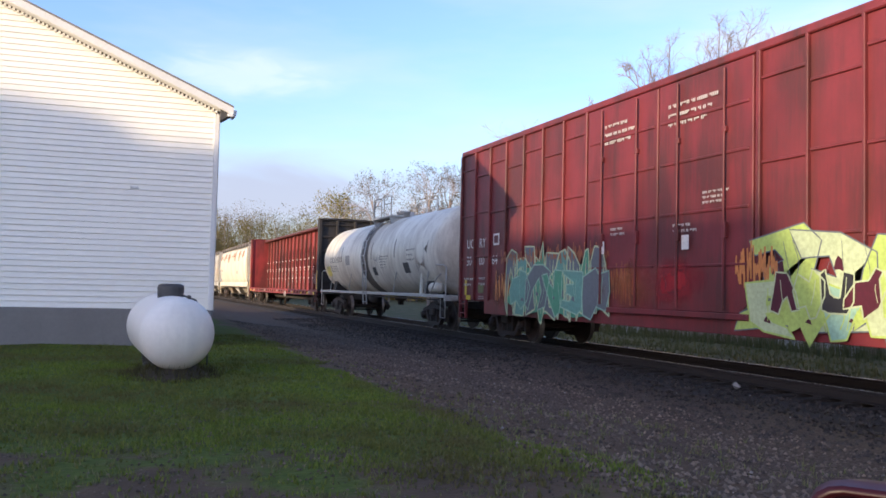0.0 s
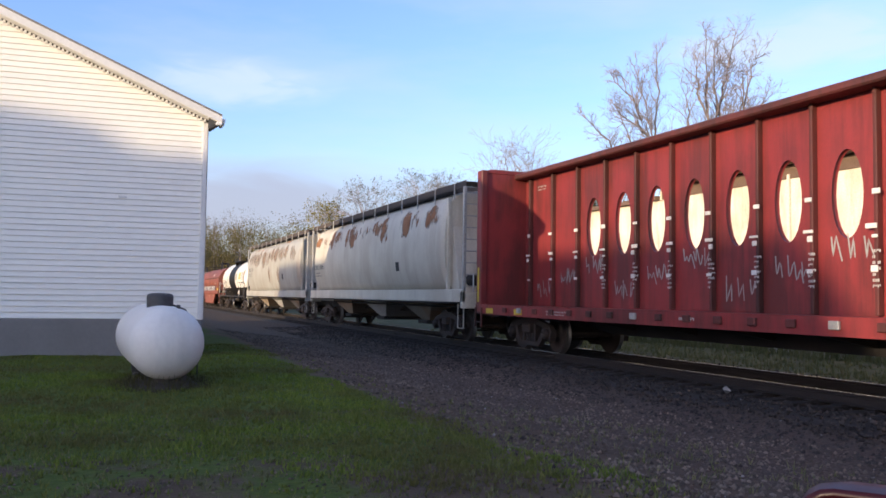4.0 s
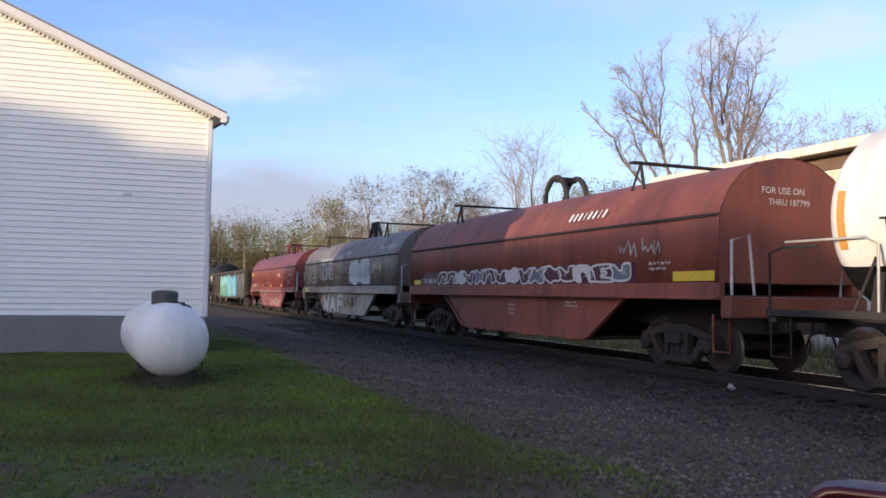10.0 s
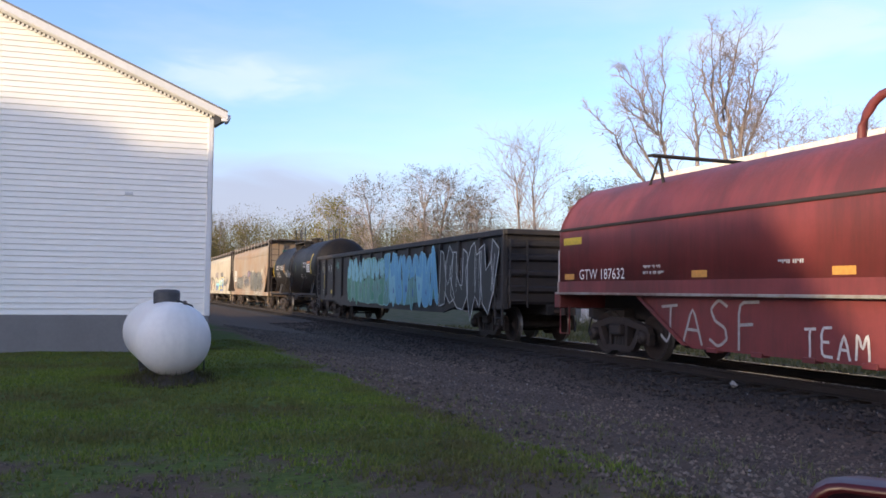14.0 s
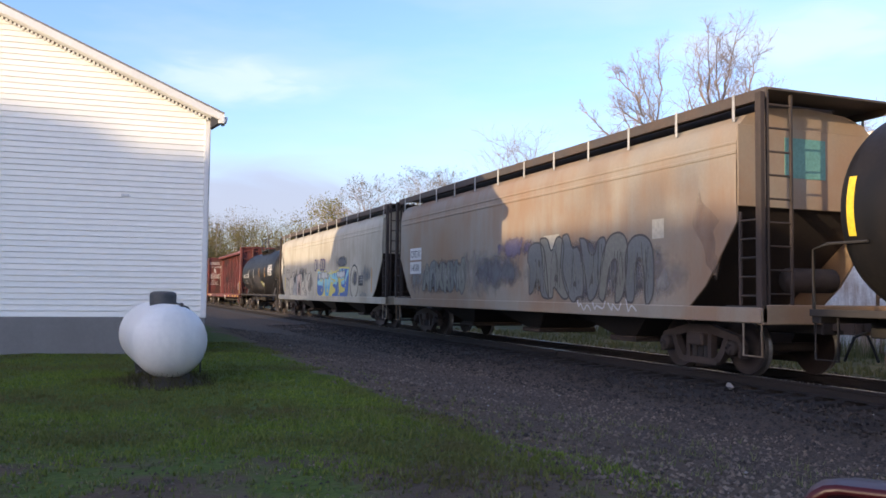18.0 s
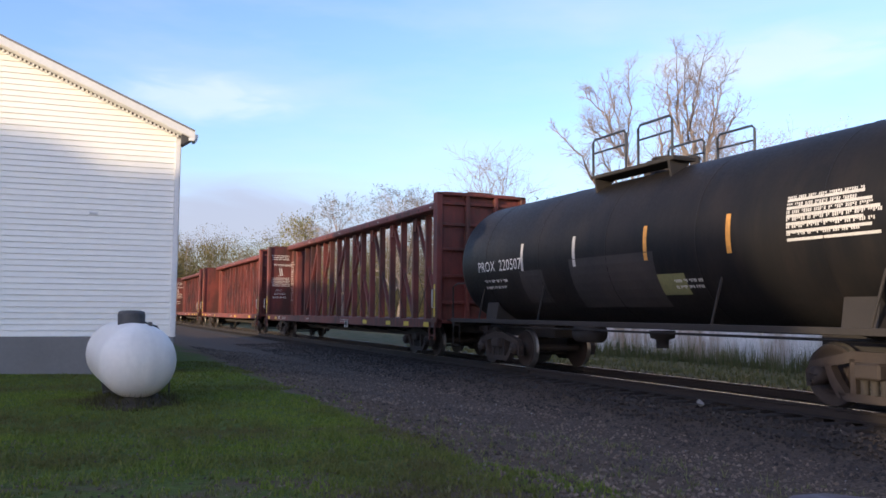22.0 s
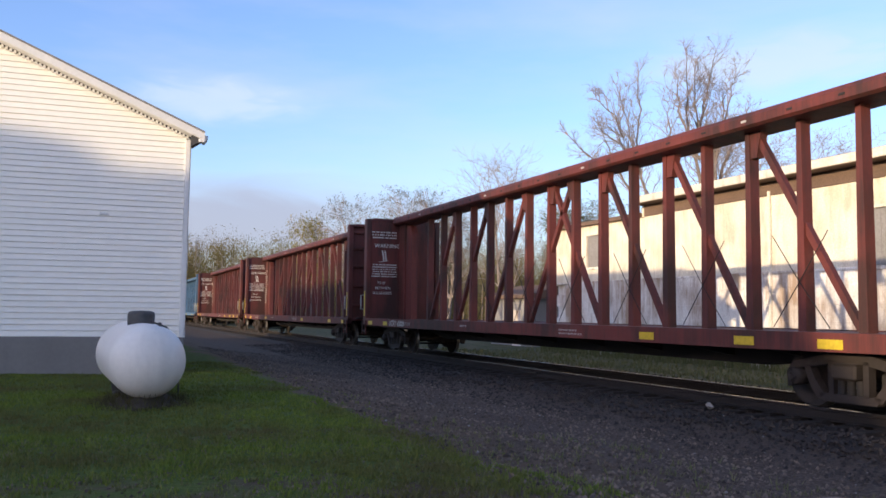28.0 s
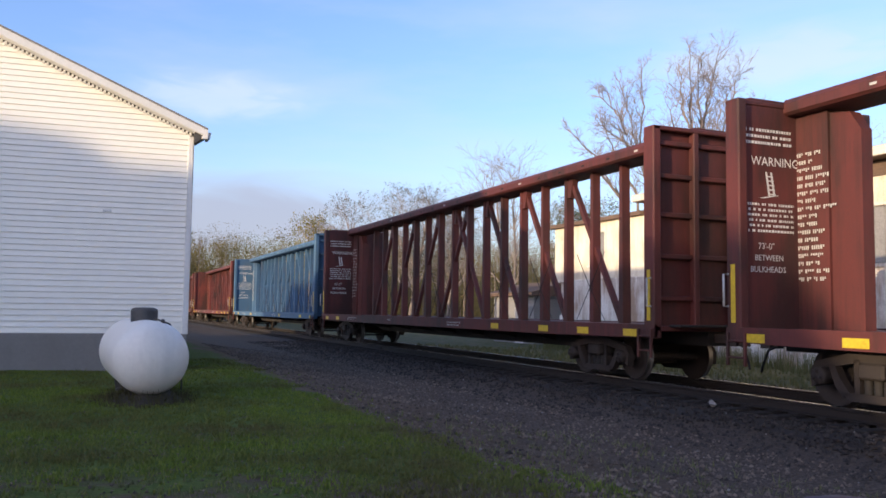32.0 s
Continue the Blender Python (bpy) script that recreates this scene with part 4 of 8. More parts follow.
def make_house():
    h = thing("house", "white vinyl-sided house on a grey foundation", "house", at=pose(HX, HY, 0, rz=-4.0))
    # local: the wall runs along -x from the corner, its face is y = 0
    W, DEEP = 2 * (HX - RIDGE_X), 13.0
    top = lambda x: EAVE_Z + 0.02 + PITCH * min(-x, W + x)
    part("foundation", Form().box(-W, 0.0, 0.0, DEEP, -0.2, WALL_Z0, 0.01).box(-W + 0.02, -0.02, -0.018, 0.0, -0.2, WALL_Z0 - 0.02), M_FOUND, h)
    part("gable_wall", Form().prism([(-W, WALL_Z0), (0, WALL_Z0), (0, top(0)), (-W / 2, top(-W / 2)), (-W, top(-W))], 0.03, 0.18, "y"), M_TRIMW, h)
    for a in (-0.15, -W):
        part("side_wall", Form().box(a, a + 0.15, 0.18, DEEP, WALL_Z0, EAVE_Z, 0.005), M_SIDING, h)
    part("back_wall", Form().prism([(-W, WALL_Z0), (0, WALL_Z0), (0, top(0)), (-W / 2, top(-W / 2)), (-W, top(-W))], DEEP - 0.15, DEEP, "y"), M_TRIMW, h)
    # lapped courses, each its own board, cut to the roof's slope
    k = 0
    z = WALL_Z0
    while z < top(-W / 2) - 0.05:
        z1 = z + COURSE
        a = 0.0 if z1 < EAVE_Z else -(z1 - EAVE_Z) / PITCH
        b = -W - a
        if a - b > 0.2:
            f = Form()
            prof = [(0.028, z1 + 0.004), (0.018, z1 - 0.002), (0.000, z + 0.012), (0.002, z + 0.001), (0.028, z)]
            cut = lambda w: -max(w - EAVE_Z, 0.0) / PITCH
            f.loft([[(-W - cut(w) + 0.005, q, w) for q, w in prof], [((cut(w) if w > EAVE_Z else -0.075), q, w) for q, w in prof]], False)
            part("siding_board", f, M_SIDING, h)
        z = z1
        k += 1
    part("corner_trim", Form().box(-0.085, 0.012, -0.022, 0.03, WALL_Z0 - 0.01, EAVE_Z - 0.02, 0.006).box(-0.01, 0.014, -0.022, 0.09, WALL_Z0 - 0.01, EAVE_Z - 0.02, 0.005), M_TRIMW, h)
    # roof: slabs, rake boards, soffit, gutter
    over, out = 0.24, 0.27
    for s in (1, -1):
        e0 = (over if s > 0 else -W - over, EAVE_Z + 0.10 - PITCH * over)
        rdg = (-W / 2, EAVE_Z + 0.10 + PITCH * W / 2)
        th = 0.115
        flush = (0.02 if s > 0 else -W - 0.02, EAVE_Z + 0.10 - PITCH * 0.02)
        part("roof", Form().prism([flush, rdg, (rdg[0], rdg[1] + th), (flush[0], flush[1] + th)], 0.10, DEEP + out, "y"), M_SHING, h, "grey shingle roof slope")
        part("rake_overhang", Form().prism([e0, rdg, (rdg[0], rdg[1] + th), (e0[0], e0[1] + th)], -out, 0.10, "y"), M_SHING, h, "shingled overhang of the gable")
        part("rake_board", Form().prism([(e0[0], e0[1] - 0.035), (rdg[0], rdg[1] - 0.035), (rdg[0], rdg[1] + th - 0.03), (e0[0], e0[1] + th - 0.03)], -out - 0.022, -out - 0.002, "y"), M_TRIMW, h, "white metal rake board")
        part("rake_soffit", Form().prism([(e0[0], e0[1] - 0.05), (rdg[0], rdg[1] - 0.05), (rdg[0], rdg[1] - 0.03), (e0[0], e0[1] - 0.03)], -out, 0.03, "y"), M_TRIMW, h)
        part("drip_edge", Form().prism([(e0[0], e0[1] + th - 0.028), (rdg[0], rdg[1] + th - 0.028), (rdg[0], rdg[1] + th + 0.004), (e0[0], e0[1] + th + 0.004)], -out - 0.035, -out - 0.001, "y"), M_SHING, h, "grey shingle edge over the rake")
        if s > 0:      # ends of the ribbed soffit panels, a row of small teeth along the top of the wall
            lip = Form().box(-0.020, 0.020, -0.030, 0.012, -0.028, 0.028, 0.004)
            tooth = fix_normals(lip.mesh("soffit_rib", M_TRIMW))
            for q in range(86):
                x = -0.06 - 0.068 * q
                part("soffit_rib", tooth, None, h, at=(x, 0.0, EAVE_Z + 0.10 - PITCH * x - 0.088))
        gx = e0[0]
        part("gutter_end", Form().prism([(gx - s * 0.04, e0[1] + 0.05), (gx - s * 0.04, e0[1] - 0.06), (gx + s * 0.01, e0[1] - 0.06), (gx + s * 0.055, e0[1] + 0.0), (gx + s * 0.055, e0[1] + 0.05)], -out + 0.02, 0.10, "y"), M_TRIMW, h)
        # box end in a dark material: the shade under the eave is its colour
        part("boxed_return", Form().prism([(gx, e0[1] + 0.0), (gx - s * 0.20, e0[1] - 0.14), (gx - s * 0.235, e0[1] - 0.14), (gx - s * 0.235, e0[1] + 0.06)], -out + 0.03, 0.09, "y"), M_DOME, h, "box end of the eave with its shade put into a dark colour")
        part("rake_return", Form().box(*sorted((gx, gx - s * 0.11)), -out - 0.02, -out + 0.03, e0[1] - 0.08, e0[1] - 0.02, 0.01), M_TRIMW, h)
    # a gable vent high on the wall, at the upper edge of what is seen
    part("gable_vent", Form().box(-6.1, -5.4, -0.03, 0.0, 5.6, 6.3, 0.01), M_TRIMW, h)
    # small utility plate
    part("wall_plate", Form().box(-1.50, -1.36, -0.02, 0.0, 2.95, 3.0, 0.004), M_TRIMW, h)


make_house()


def make_propane():
    r, shoulder = 0.435, 1.05
    g = ground_z(0.7, 10.6)
    cz = 0.675
    t = thing("propane_tank", "white horizontal propane tank with a dark dome cover", "gas tank", at=pose(0.615, 11.55, 0, rz=3.0))
    prof = []
    for k in range(9):
        a = math.pi / 2 * k / 8
        prof.append((max(r * math.sin(a), 0.001), -shoulder - r * 0.80 * math.cos(a)))
    for k in range(9):
        a = math.pi / 2 * (8 - k) / 8
        prof.append((max(r * math.sin(a), 0.001), shoulder + r * 0.80 * math.cos(a)))
    part("shell", Form().lathe(prof, "y", (0, 0, cz), 40, caps=False), M_PROP, t)
    part("dome_cover", Form().lathe([(0.160, cz + r - 0.04), (0.165, cz + r + 0.10), (0.155, cz + r + 0.135), (0.11, cz + r + 0.152), (0.01, cz + r + 0.156)], "z", (0, -0.25, 0), 24, caps=False), M_DOME, t, "dark grey dome cover over the valves")
    part("cover_hinge", Form().box(-0.05, 0.05, -0.08, -0.04, cz + r + 0.06, cz + r + 0.12, 0.01), M_DOME, t)
    part("lifting_lug", Form().box(0.10, 0.14, -1.12, -1.02, cz + r - 0.10, cz + r + 0.02, 0.01), M_DOME, t)
    for s in (-1, 1):
        part("leg", Form().prism([(-0.20, 0.0), (0.20, 0.0), (0.26, cz - 0.30), (0.18, cz - r + 0.05), (-0.18, cz - r + 0.05), (-0.26, cz - 0.30)], s * 0.72 - 0.03, s * 0.72 + 0.03, "y"), M_DOME, t)
        part("block", Form().box(-0.22, 0.22, s * 0.72 - 0.11, s * 0.72 + 0.11, -0.02, 0.19, 0.015), M_DOME, t, "dark concrete block under the leg")
    part("gas_pipe", Form().tube([(0.10, -0.45, cz + r + 0.02), (0.30, -0.3, cz + r - 0.05), (0.50, -0.1, cz + 0.1), (0.52, 0.0, 0.2)], 0.012, 6), M_DOME, t)


make_propane()


def make_mound():
    """Heaped earth and dead weeds round the tank's feet."""
    rn = random.Random(31)
    m = thing("earth_mound", "low heap of dark earth and dead weeds under the gas tank", "earth", at=(0.66, 10.75, ground_z(0.66, 10.75) - 0.03))
    f = Form()
    rings = []
    for k in range(7):
        q = k / 6
        ring = []
        for i in range(28):
            a = 2 * math.pi * i / 28
            w = 1 + 0.22 * noise.noise(Vector((math.cos(a) * 1.7, math.sin(a) * 1.7, 8)))
            ring.append((0.50 * (1 - q) * w * math.cos(a), 0.70 * (1 - q) * w * math.sin(a), 0.17 * math.sin(q * math.pi / 2) + 0.05 * noise.noise(Vector((math.cos(a) * 3 * (1 - q), math.sin(a) * 3, 2)))))
        rings.append(ring)
    f.loft(rings, True, True, False)
    part("soil", f, M_EARTH, m, recalc=False)
    g = Form()
    for _ in range(420):
        a, q = rn.uniform(0, 6.28), rn.random() ** 0.6
        x, y = 0.62 * q * math.cos(a), 0.85 * q * math.sin(a)
        blades(g, x, y, 0.18 * (1 - q) - 0.01, rn.uniform(0.05, 0.13), rn, 3, 0.9, 0.006)
    part("dead_grass", g, M_DEAD, m, recalc=False)



# ---- the long cream building beyond the track ----
BX = 21.5


def make_building():
    b = thing("cream_building", "long cream stucco building with stained lower wall and flat eaves", "building", at=(BX, 0, 0))
    # main wing y -20 to 29.3, lower wing 29.3 to 37
    holes = {0: [(-14.0, 3.0, 1.7, 1.6), (-8.0, 3.0, 1.7, 1.6), (-1.6, 3.0, 1.7, 1.6), (5.2, 2.85, 1.55, 1.75), (17.9, 2.85, 1.5, 1.75)], 1: [(33.2, 3.5, 1.3, 1.5)]}

    def wall(y0, y1, z0, z1, ops, name, mat):
        cuts = sorted(ops)
        y = y0
        for (c, zb, w, hh) in cuts:
            part(name, Form().box(0, 0.3, y, c - w / 2, z0, z1), mat, b)
            part(name, Form().box(0, 0.3, c - w / 2, c + w / 2, z0, zb), mat, b)
            part(name, Form().box(0, 0.3, c - w / 2, c + w / 2, zb + hh, z1), mat, b)
            y = c + w / 2
        part(name, Form().box(0, 0.3, y, y1, z0, z1), mat, b)
        for (c, zb, w, hh) in cuts:
            wd = part("window", Form().box(0.10, 0.14, c - w / 2, c + w / 2, zb, zb + hh), M_BOARD, b, "boarded-up window")
            part("window_frame", Form().box(-0.02, 0.10, c - w / 2 - 0.06, c - w / 2 + 0.03, zb - 0.05, zb + hh + 0.05, 0.01).box(-0.02, 0.10, c + w / 2 - 0.03, c + w / 2 + 0.06, zb - 0.05, zb + hh + 0.05, 0.01).box(-0.02, 0.10, c - w / 2, c + w / 2, zb + hh - 0.03, zb + hh + 0.06, 0.01), M_FASCIA, wd)
            part("window_sill", Form().box(-0.08, 0.12, c - w / 2 - 0.1, c + w / 2 + 0.1, zb - 0.12, zb - 0.04, 0.01), M_LOWER, wd)
            for q in range(4):
                part("board", Form().box(0.07, 0.098, c - w / 2 + 0.04 + q * (w - 0.08) / 4, c - w / 2 + 0.03 + (q + 1) * (w - 0.08) / 4, zb + 0.03, zb + hh - 0.03, 0.004), M_BOARD, wd)

    wall(-22.0, 29.3, 2.75, 5.75, holes[0], "upper_wall", M_STUCCO)
    wall(29.3, 37.0, 2.75, 5.45, holes[1], "upper_wall", M_STUCCO)
    part("inner_wall", Form().box(0.3, 9.0, -22.0, 36.9, -0.6, 5.4), M_LOWER, b)
    # lower wall of big rendered blocks
    rn = random.Random(8)
    bm1 = [fix_normals(Form().box(-0.03, 0.3, 0.002, 1.498, 0.002, 0.548, 0.005).mesh("wall_block", M_LOWER)) for _ in range(1)]
    for r in range(6):
        for c in range(40):
            y = -22.0 + 1.5 * c - (0.75 if r % 2 else 0)
            if y + 1.5 > 37.2:
                continue
            part("wall_block", bm1[0], None, b, at=(rn.uniform(-0.004, 0.004), y, -0.5 + 0.55 * r))
    part("string_course", Form().box(-0.06, 0.02, -22.0, 37.0, 2.76, 2.84, 0.01), M_LOWER, b)
    for y in (-13.0, -5.5, 1.8, 9.2, 13.4, 22.2):
        part("downpipe", Form().box(-0.12, -0.02, y - 0.05, y + 0.05, 0.0, 5.6, 0.015), M_FASCIA, b)
    # eaves: pale fascia over a brown soffit and frieze
    part("roof", Form().prism([(-0.62, 6.16), (9.6, 6.16), (9.6, 6.6), (4.5, 6.75), (-0.62, 6.24)], -22.5, 29.5, "y"), M_SOFFIT, b, "low brown roof")
    part("fascia", Form().box(-0.68, -0.62, -22.5, 29.5, 5.94, 6.22, 0.01), M_FASCIA, b, "weathered pale fascia board")
    part("soffit", Form().box(-0.62, 0.3, -22.5, 29.5, 5.92, 5.96), M_SOFFIT, b)
    part("frieze", Form().box(-0.05, 0.0, -22.0, 29.3, 5.45, 5.92, 0.01), M_SOFFIT, b)
    part("end_wall", Form().box(0.0, 9.0, 29.3, 29.5, 5.4, 6.2), M_STUCCO, b)
    part("wing_roof", Form().prism([(-0.25, 5.45), (9.2, 5.45), (9.2, 5.9), (4.5, 5.95), (-0.25, 5.62)], 29.5, 37.2, "y"), M_SOFFIT, b, "rusty brown wing roof")


make_building()


# ---- trees ----
def grow(form, rn, p, d, length, r, depth, sway, tips, split=(2, 3), up=0.12, wide=1.0):
    """One limb, and the limbs that leave it."""
    steps = 3
    pts = [p.copy()]
    for _ in range(steps):
        d = (d + Vector((rn.uniform(-1, 1), rn.uniform(-1, 1), rn.uniform(-0.4, 1.0) * 0.6 + up)) * sway).normalized()
        p = p + d * (length / steps)
        pts.append(p.copy())
    form.tube([tuple(q) for q in (pts if r > 0.012 else (pts[0], pts[-1]))], r, 5 if r > 0.05 else 3, r1=r * 0.62)
    if depth == 0:
        tips.append((p, d))
        return
    for k in range(rn.randint(*split)):
        a = rn.uniform(0, 6.28)
        side = d.orthogonal()
        side.rotate(Matrix.Rotation(a, 3, d))
        nd = (d * rn.uniform(0.75, 1.25) + side * rn.uniform(0.45, 0.95) * wide).normalized()
        q = pts[rn.choice((1, 2, 3))] if k else pts[3]
        grow(form, rn, q, nd, length * rn.uniform(0.62, 0.85), max(r * rn.uniform(0.45, 0.62), 0.008), depth - 1, sway, tips, split, up, wide)


def tree(name, label, x, y, height, seed, depth=5, lean=(0, 0), stems=1, leaf=None, leaves=2, leaf_size=0.12, spread=0.16, trunk_r=None, wide=1.0, split=(2, 3)):
    rn = random.Random(seed)
    z0 = ground_z(x, y) - 0.2
    t = thing(name, label, "tree", "bare spring trees", at=(x, y, z0))
    trunk, crown, tips = Form(), Form(), []
    r = trunk_r or height * 0.0105
    for s in range(stems):
        d = Vector((lean[0] + rn.uniform(-1, 1) * 0.16 * wide * (stems > 1), lean[1] + rn.uniform(-1, 1) * 0.16 * wide * (stems > 1), 1)).normalized()
        base = Vector((rn.uniform(-0.3, 0.3) * (stems > 1), rn.uniform(-0.3, 0.3) * (stems > 1), 0))
        pts = [base]
        for k in range(5):
            d = (d + Vector((rn.uniform(-1, 1), rn.uniform(-1, 1), 0.5)) * 0.06).normalized()
            pts.append(pts[-1] + d * (height * 0.145))
        trunk.tube([tuple(q) for q in pts], r, 7, r1=r * 0.5)
        for k in range(2, 6):
            for _ in range(rn.randint(3, 5) if k < 5 else 5):
                a = rn.uniform(0, 6.28)
                nd = Vector((math.cos(a) * 0.62 * wide, math.sin(a) * 0.62 * wide, 0.85)).normalized()
                grow(crown, rn, pts[k].copy(), nd if k < 5 else (nd + Vector((0, 0, 1))).normalized(), height * rn.uniform(0.10, 0.15) * (1.15 if k < 5 else 1), r * 0.30, depth - 2, spread, tips, split, 0.12, wide)
    part("trunk", trunk, M_BARK, t, recalc=False)
    part("crown", crown, M_TWIG, t, "fine bare branches and twigs", recalc=False)
    if leaf:
        lf = Form()
        for p, d in tips:
            for _ in range(leaves):
                c = p + Vector((rn.gauss(0, 1), rn.gauss(0, 1), rn.gauss(0, 1))) * leaf_size * 1.5
                u = Vector((rn.gauss(0, 1), rn.gauss(0, 1), rn.gauss(0, 1))).normalized()
                w = u.orthogonal().normalized()
                s2 = leaf_size * rn.uniform(0.6, 1.3)
                lf.add([tuple(c - u * s2), tuple(c + w * s2 * 0.5), tuple(c + u * s2), tuple(c - w * s2 * 0.5)], [(0, 1, 2, 3)])
        part("leaves", lf, leaf, t, "sparse young leaves and buds", recalc=False)
    return t


def stem_tree(name, label, x, y, stems, seed, r=0.13, twig=1.0):
    """A bare tree of several long stems, each (offset, height) by offset; short rising limbs leave them, finer towards the top."""
    rn = random.Random(seed)
    z0 = ground_z(x, y) - 0.2
    t = thing(name, label, "tree", "bare spring trees", at=(x, y, z0))
    crown, bud = Form(), Form()
    for line in stems:
        pts = [Vector((a + rn.uniform(-0.08, 0.08), rn.uniform(-0.5, 0.5) * (c > 2), c)) for a, c in line]
        fine = []
        for k in range(len(pts) - 1):
            for q in range(4):
                fine.append(pts[k].lerp(pts[k + 1], q / 4) + Vector((rn.gauss(0, 0.05), rn.gauss(0, 0.05), 0)) * (k > 0 or q > 0))
        fine.append(pts[-1])
        r0 = r * (1.0 if line[0][1] < 1 else 0.5)
        part("trunk", Form().tube([tuple(q) for q in fine], r0, 7, r1=0.018), M_BARK, t, recalc=False)
        tips = []
        total = len(fine) - 1
        for k in range(total + 1):
            if fine[k].z < 6.0:
                continue
            d = (fine[min(k + 1, total)] - fine[max(k - 1, 0)]).normalized()
            f = k / total
            for _ in range(rn.choice((1, 2, 2)) if k < total else 3):
                a = rn.uniform(0, 6.28)
                side = d.orthogonal()
                side.rotate(Matrix.Rotation(a, 3, d))
                nd = (d * 0.9 + side * rn.uniform(0.4, 0.95) + Vector((0, 0, 0.45))).normalized()
                ln = (0.55 + 1.0 * (1 - f)) * rn.uniform(0.55, 1.15) * twig
                grow(crown, rn, fine[k].copy(), nd, ln, 0.022 + 0.020 * (1 - f), 3, 0.16, tips, (2, 3), 0.10, 0.85)
        for p, d in tips:
            if rn.random() < 0.7:
                u = (d + Vector((rn.gauss(0, 1), rn.gauss(0, 1), rn.gauss(0, 1))) * 0.4).normalized()
                w = u.orthogonal().normalized() * 0.018
                bud.add([tuple(p - w), tuple(p + w), tuple(p + u * rn.uniform(0.06, 0.12))], [(0, 1, 2)])
    part("crown", crown, M_TWIG, t, "fine bare branches and twigs", recalc=False)
    part("budding_growth", bud, M_BUD, t, "reddish opening buds", recalc=False)


stem_tree("bare_tree", "tall slender bare tree with leaning lower stems", 25.6, 36.0, (
    ((0.6, 0), (1.0, 8.0), (0.5, 10.2), (0.3, 12.0), (0.35, 14.6)),
    ((0.7, 4), (0.75, 8.6), (-0.05, 10.4), (-0.3, 12.0), (-0.55, 14.0)),
    ((0.1, 0), (0.0, 7.9), (-0.9, 9.6), (-1.6, 11.6)),
    ((-0.2, 0), (-0.3, 7.6), (-1.7, 8.9), (-2.7, 9.8), (-3.8, 10.9)),
    ((0.45, 10.2), (-0.9, 10.9), (-1.9, 11.4)),
    ((-0.1, 11.2), (-1.0, 12.3), (-1.9, 13.1))), 61, 0.10, 0.75)
stem_tree("bare_tree", "tall dense bare tree with upright limbs and reddish buds", 27.5, 33.0, (
    ((0.0, 0), (-0.1, 8.1), (-0.4, 11.2), (-0.7, 14.7)),
    ((0.2, 0), (0.2, 8.2), (0.3, 11.3), (0.8, 13.0), (0.7, 14.8)),
    ((0.3, 0), (0.35, 8.2), (0.9, 10.2), (1.3, 12.0), (2.0, 13.9)),
    ((0.7, 0), (1.0, 8.2), (1.8, 10.5), (2.7, 12.2)),
    ((-1.6, 0), (-1.8, 8.6), (-1.3, 10.3), (-1.6, 11.9)),
    ((-0.3, 9.6), (-1.1, 12.0), (-1.7, 13.4)),
    ((0.4, 10.5), (-0.1, 12.5), (0.0, 14.4)),
    ((0.9, 9.6), (1.6, 11.4), (1.7, 13.2))), 62, 0.14)
tree("bare_tree", "small bare tree with a broad crown", 29.6, 31.6, 10.6, 43, 6, stems=2, leaf=M_BUD, leaves=2, leaf_size=0.05)
tree("bare_tree", "broad bare tree with budding twigs", 32.6, 31.8, 10.8, 33, 6, stems=2, leaf=M_BUD, leaves=2, leaf_size=0.05)
tree("bare_tree", "small bare tree behind the building", 40.7, 37.0, 11.6, 34, 6, stems=2, leaf=M_BUD, leaves=1, leaf_size=0.06)
tree("bare_tree", "slender bare tree with a narrow crown", 25.3, 50.0, 13.0, 35, 6, stems=2)
tree("budding_tree", "low tree with fresh green leaves", 27.0, 42.4, 8.4, 36, 6, stems=3, leaf=M_LEAFG, leaves=5, leaf_size=0.07)
tree("budding_tree", "round tree with small brownish leaves", 26.0, 70.5, 12.6, 37, 6, stems=2, leaf=M_LEAFB, leaves=4, leaf_size=0.085, trunk_r=0.2)
tree("budding_tree", "round tree with sparse leaves", 29.4, 69.5, 11.0, 38, 6, stems=2, leaf=M_LEAFB, leaves=4, leaf_size=0.085, trunk_r=0.2)
tree("budding_tree", "slim tree with sparse leaves at the top", 22.9, 76.7, 12.6, 39, 6, stems=1, leaf=M_LEAFB, leaves=4, leaf_size=0.085, trunk_r=0.18)
tree("budding_tree", "yellow-green tree in young leaf", 24.5, 100.0, 12.5, 40, 6, stems=2, leaf=M_LEAFY, leaves=4, leaf_size=0.12)
tree("budding_tree", "yellow-green tree in young leaf", 28.5, 33.0, 7.6, 41, 6, stems=3, leaf=M_LEAFY, leaves=3, leaf_size=0.07)



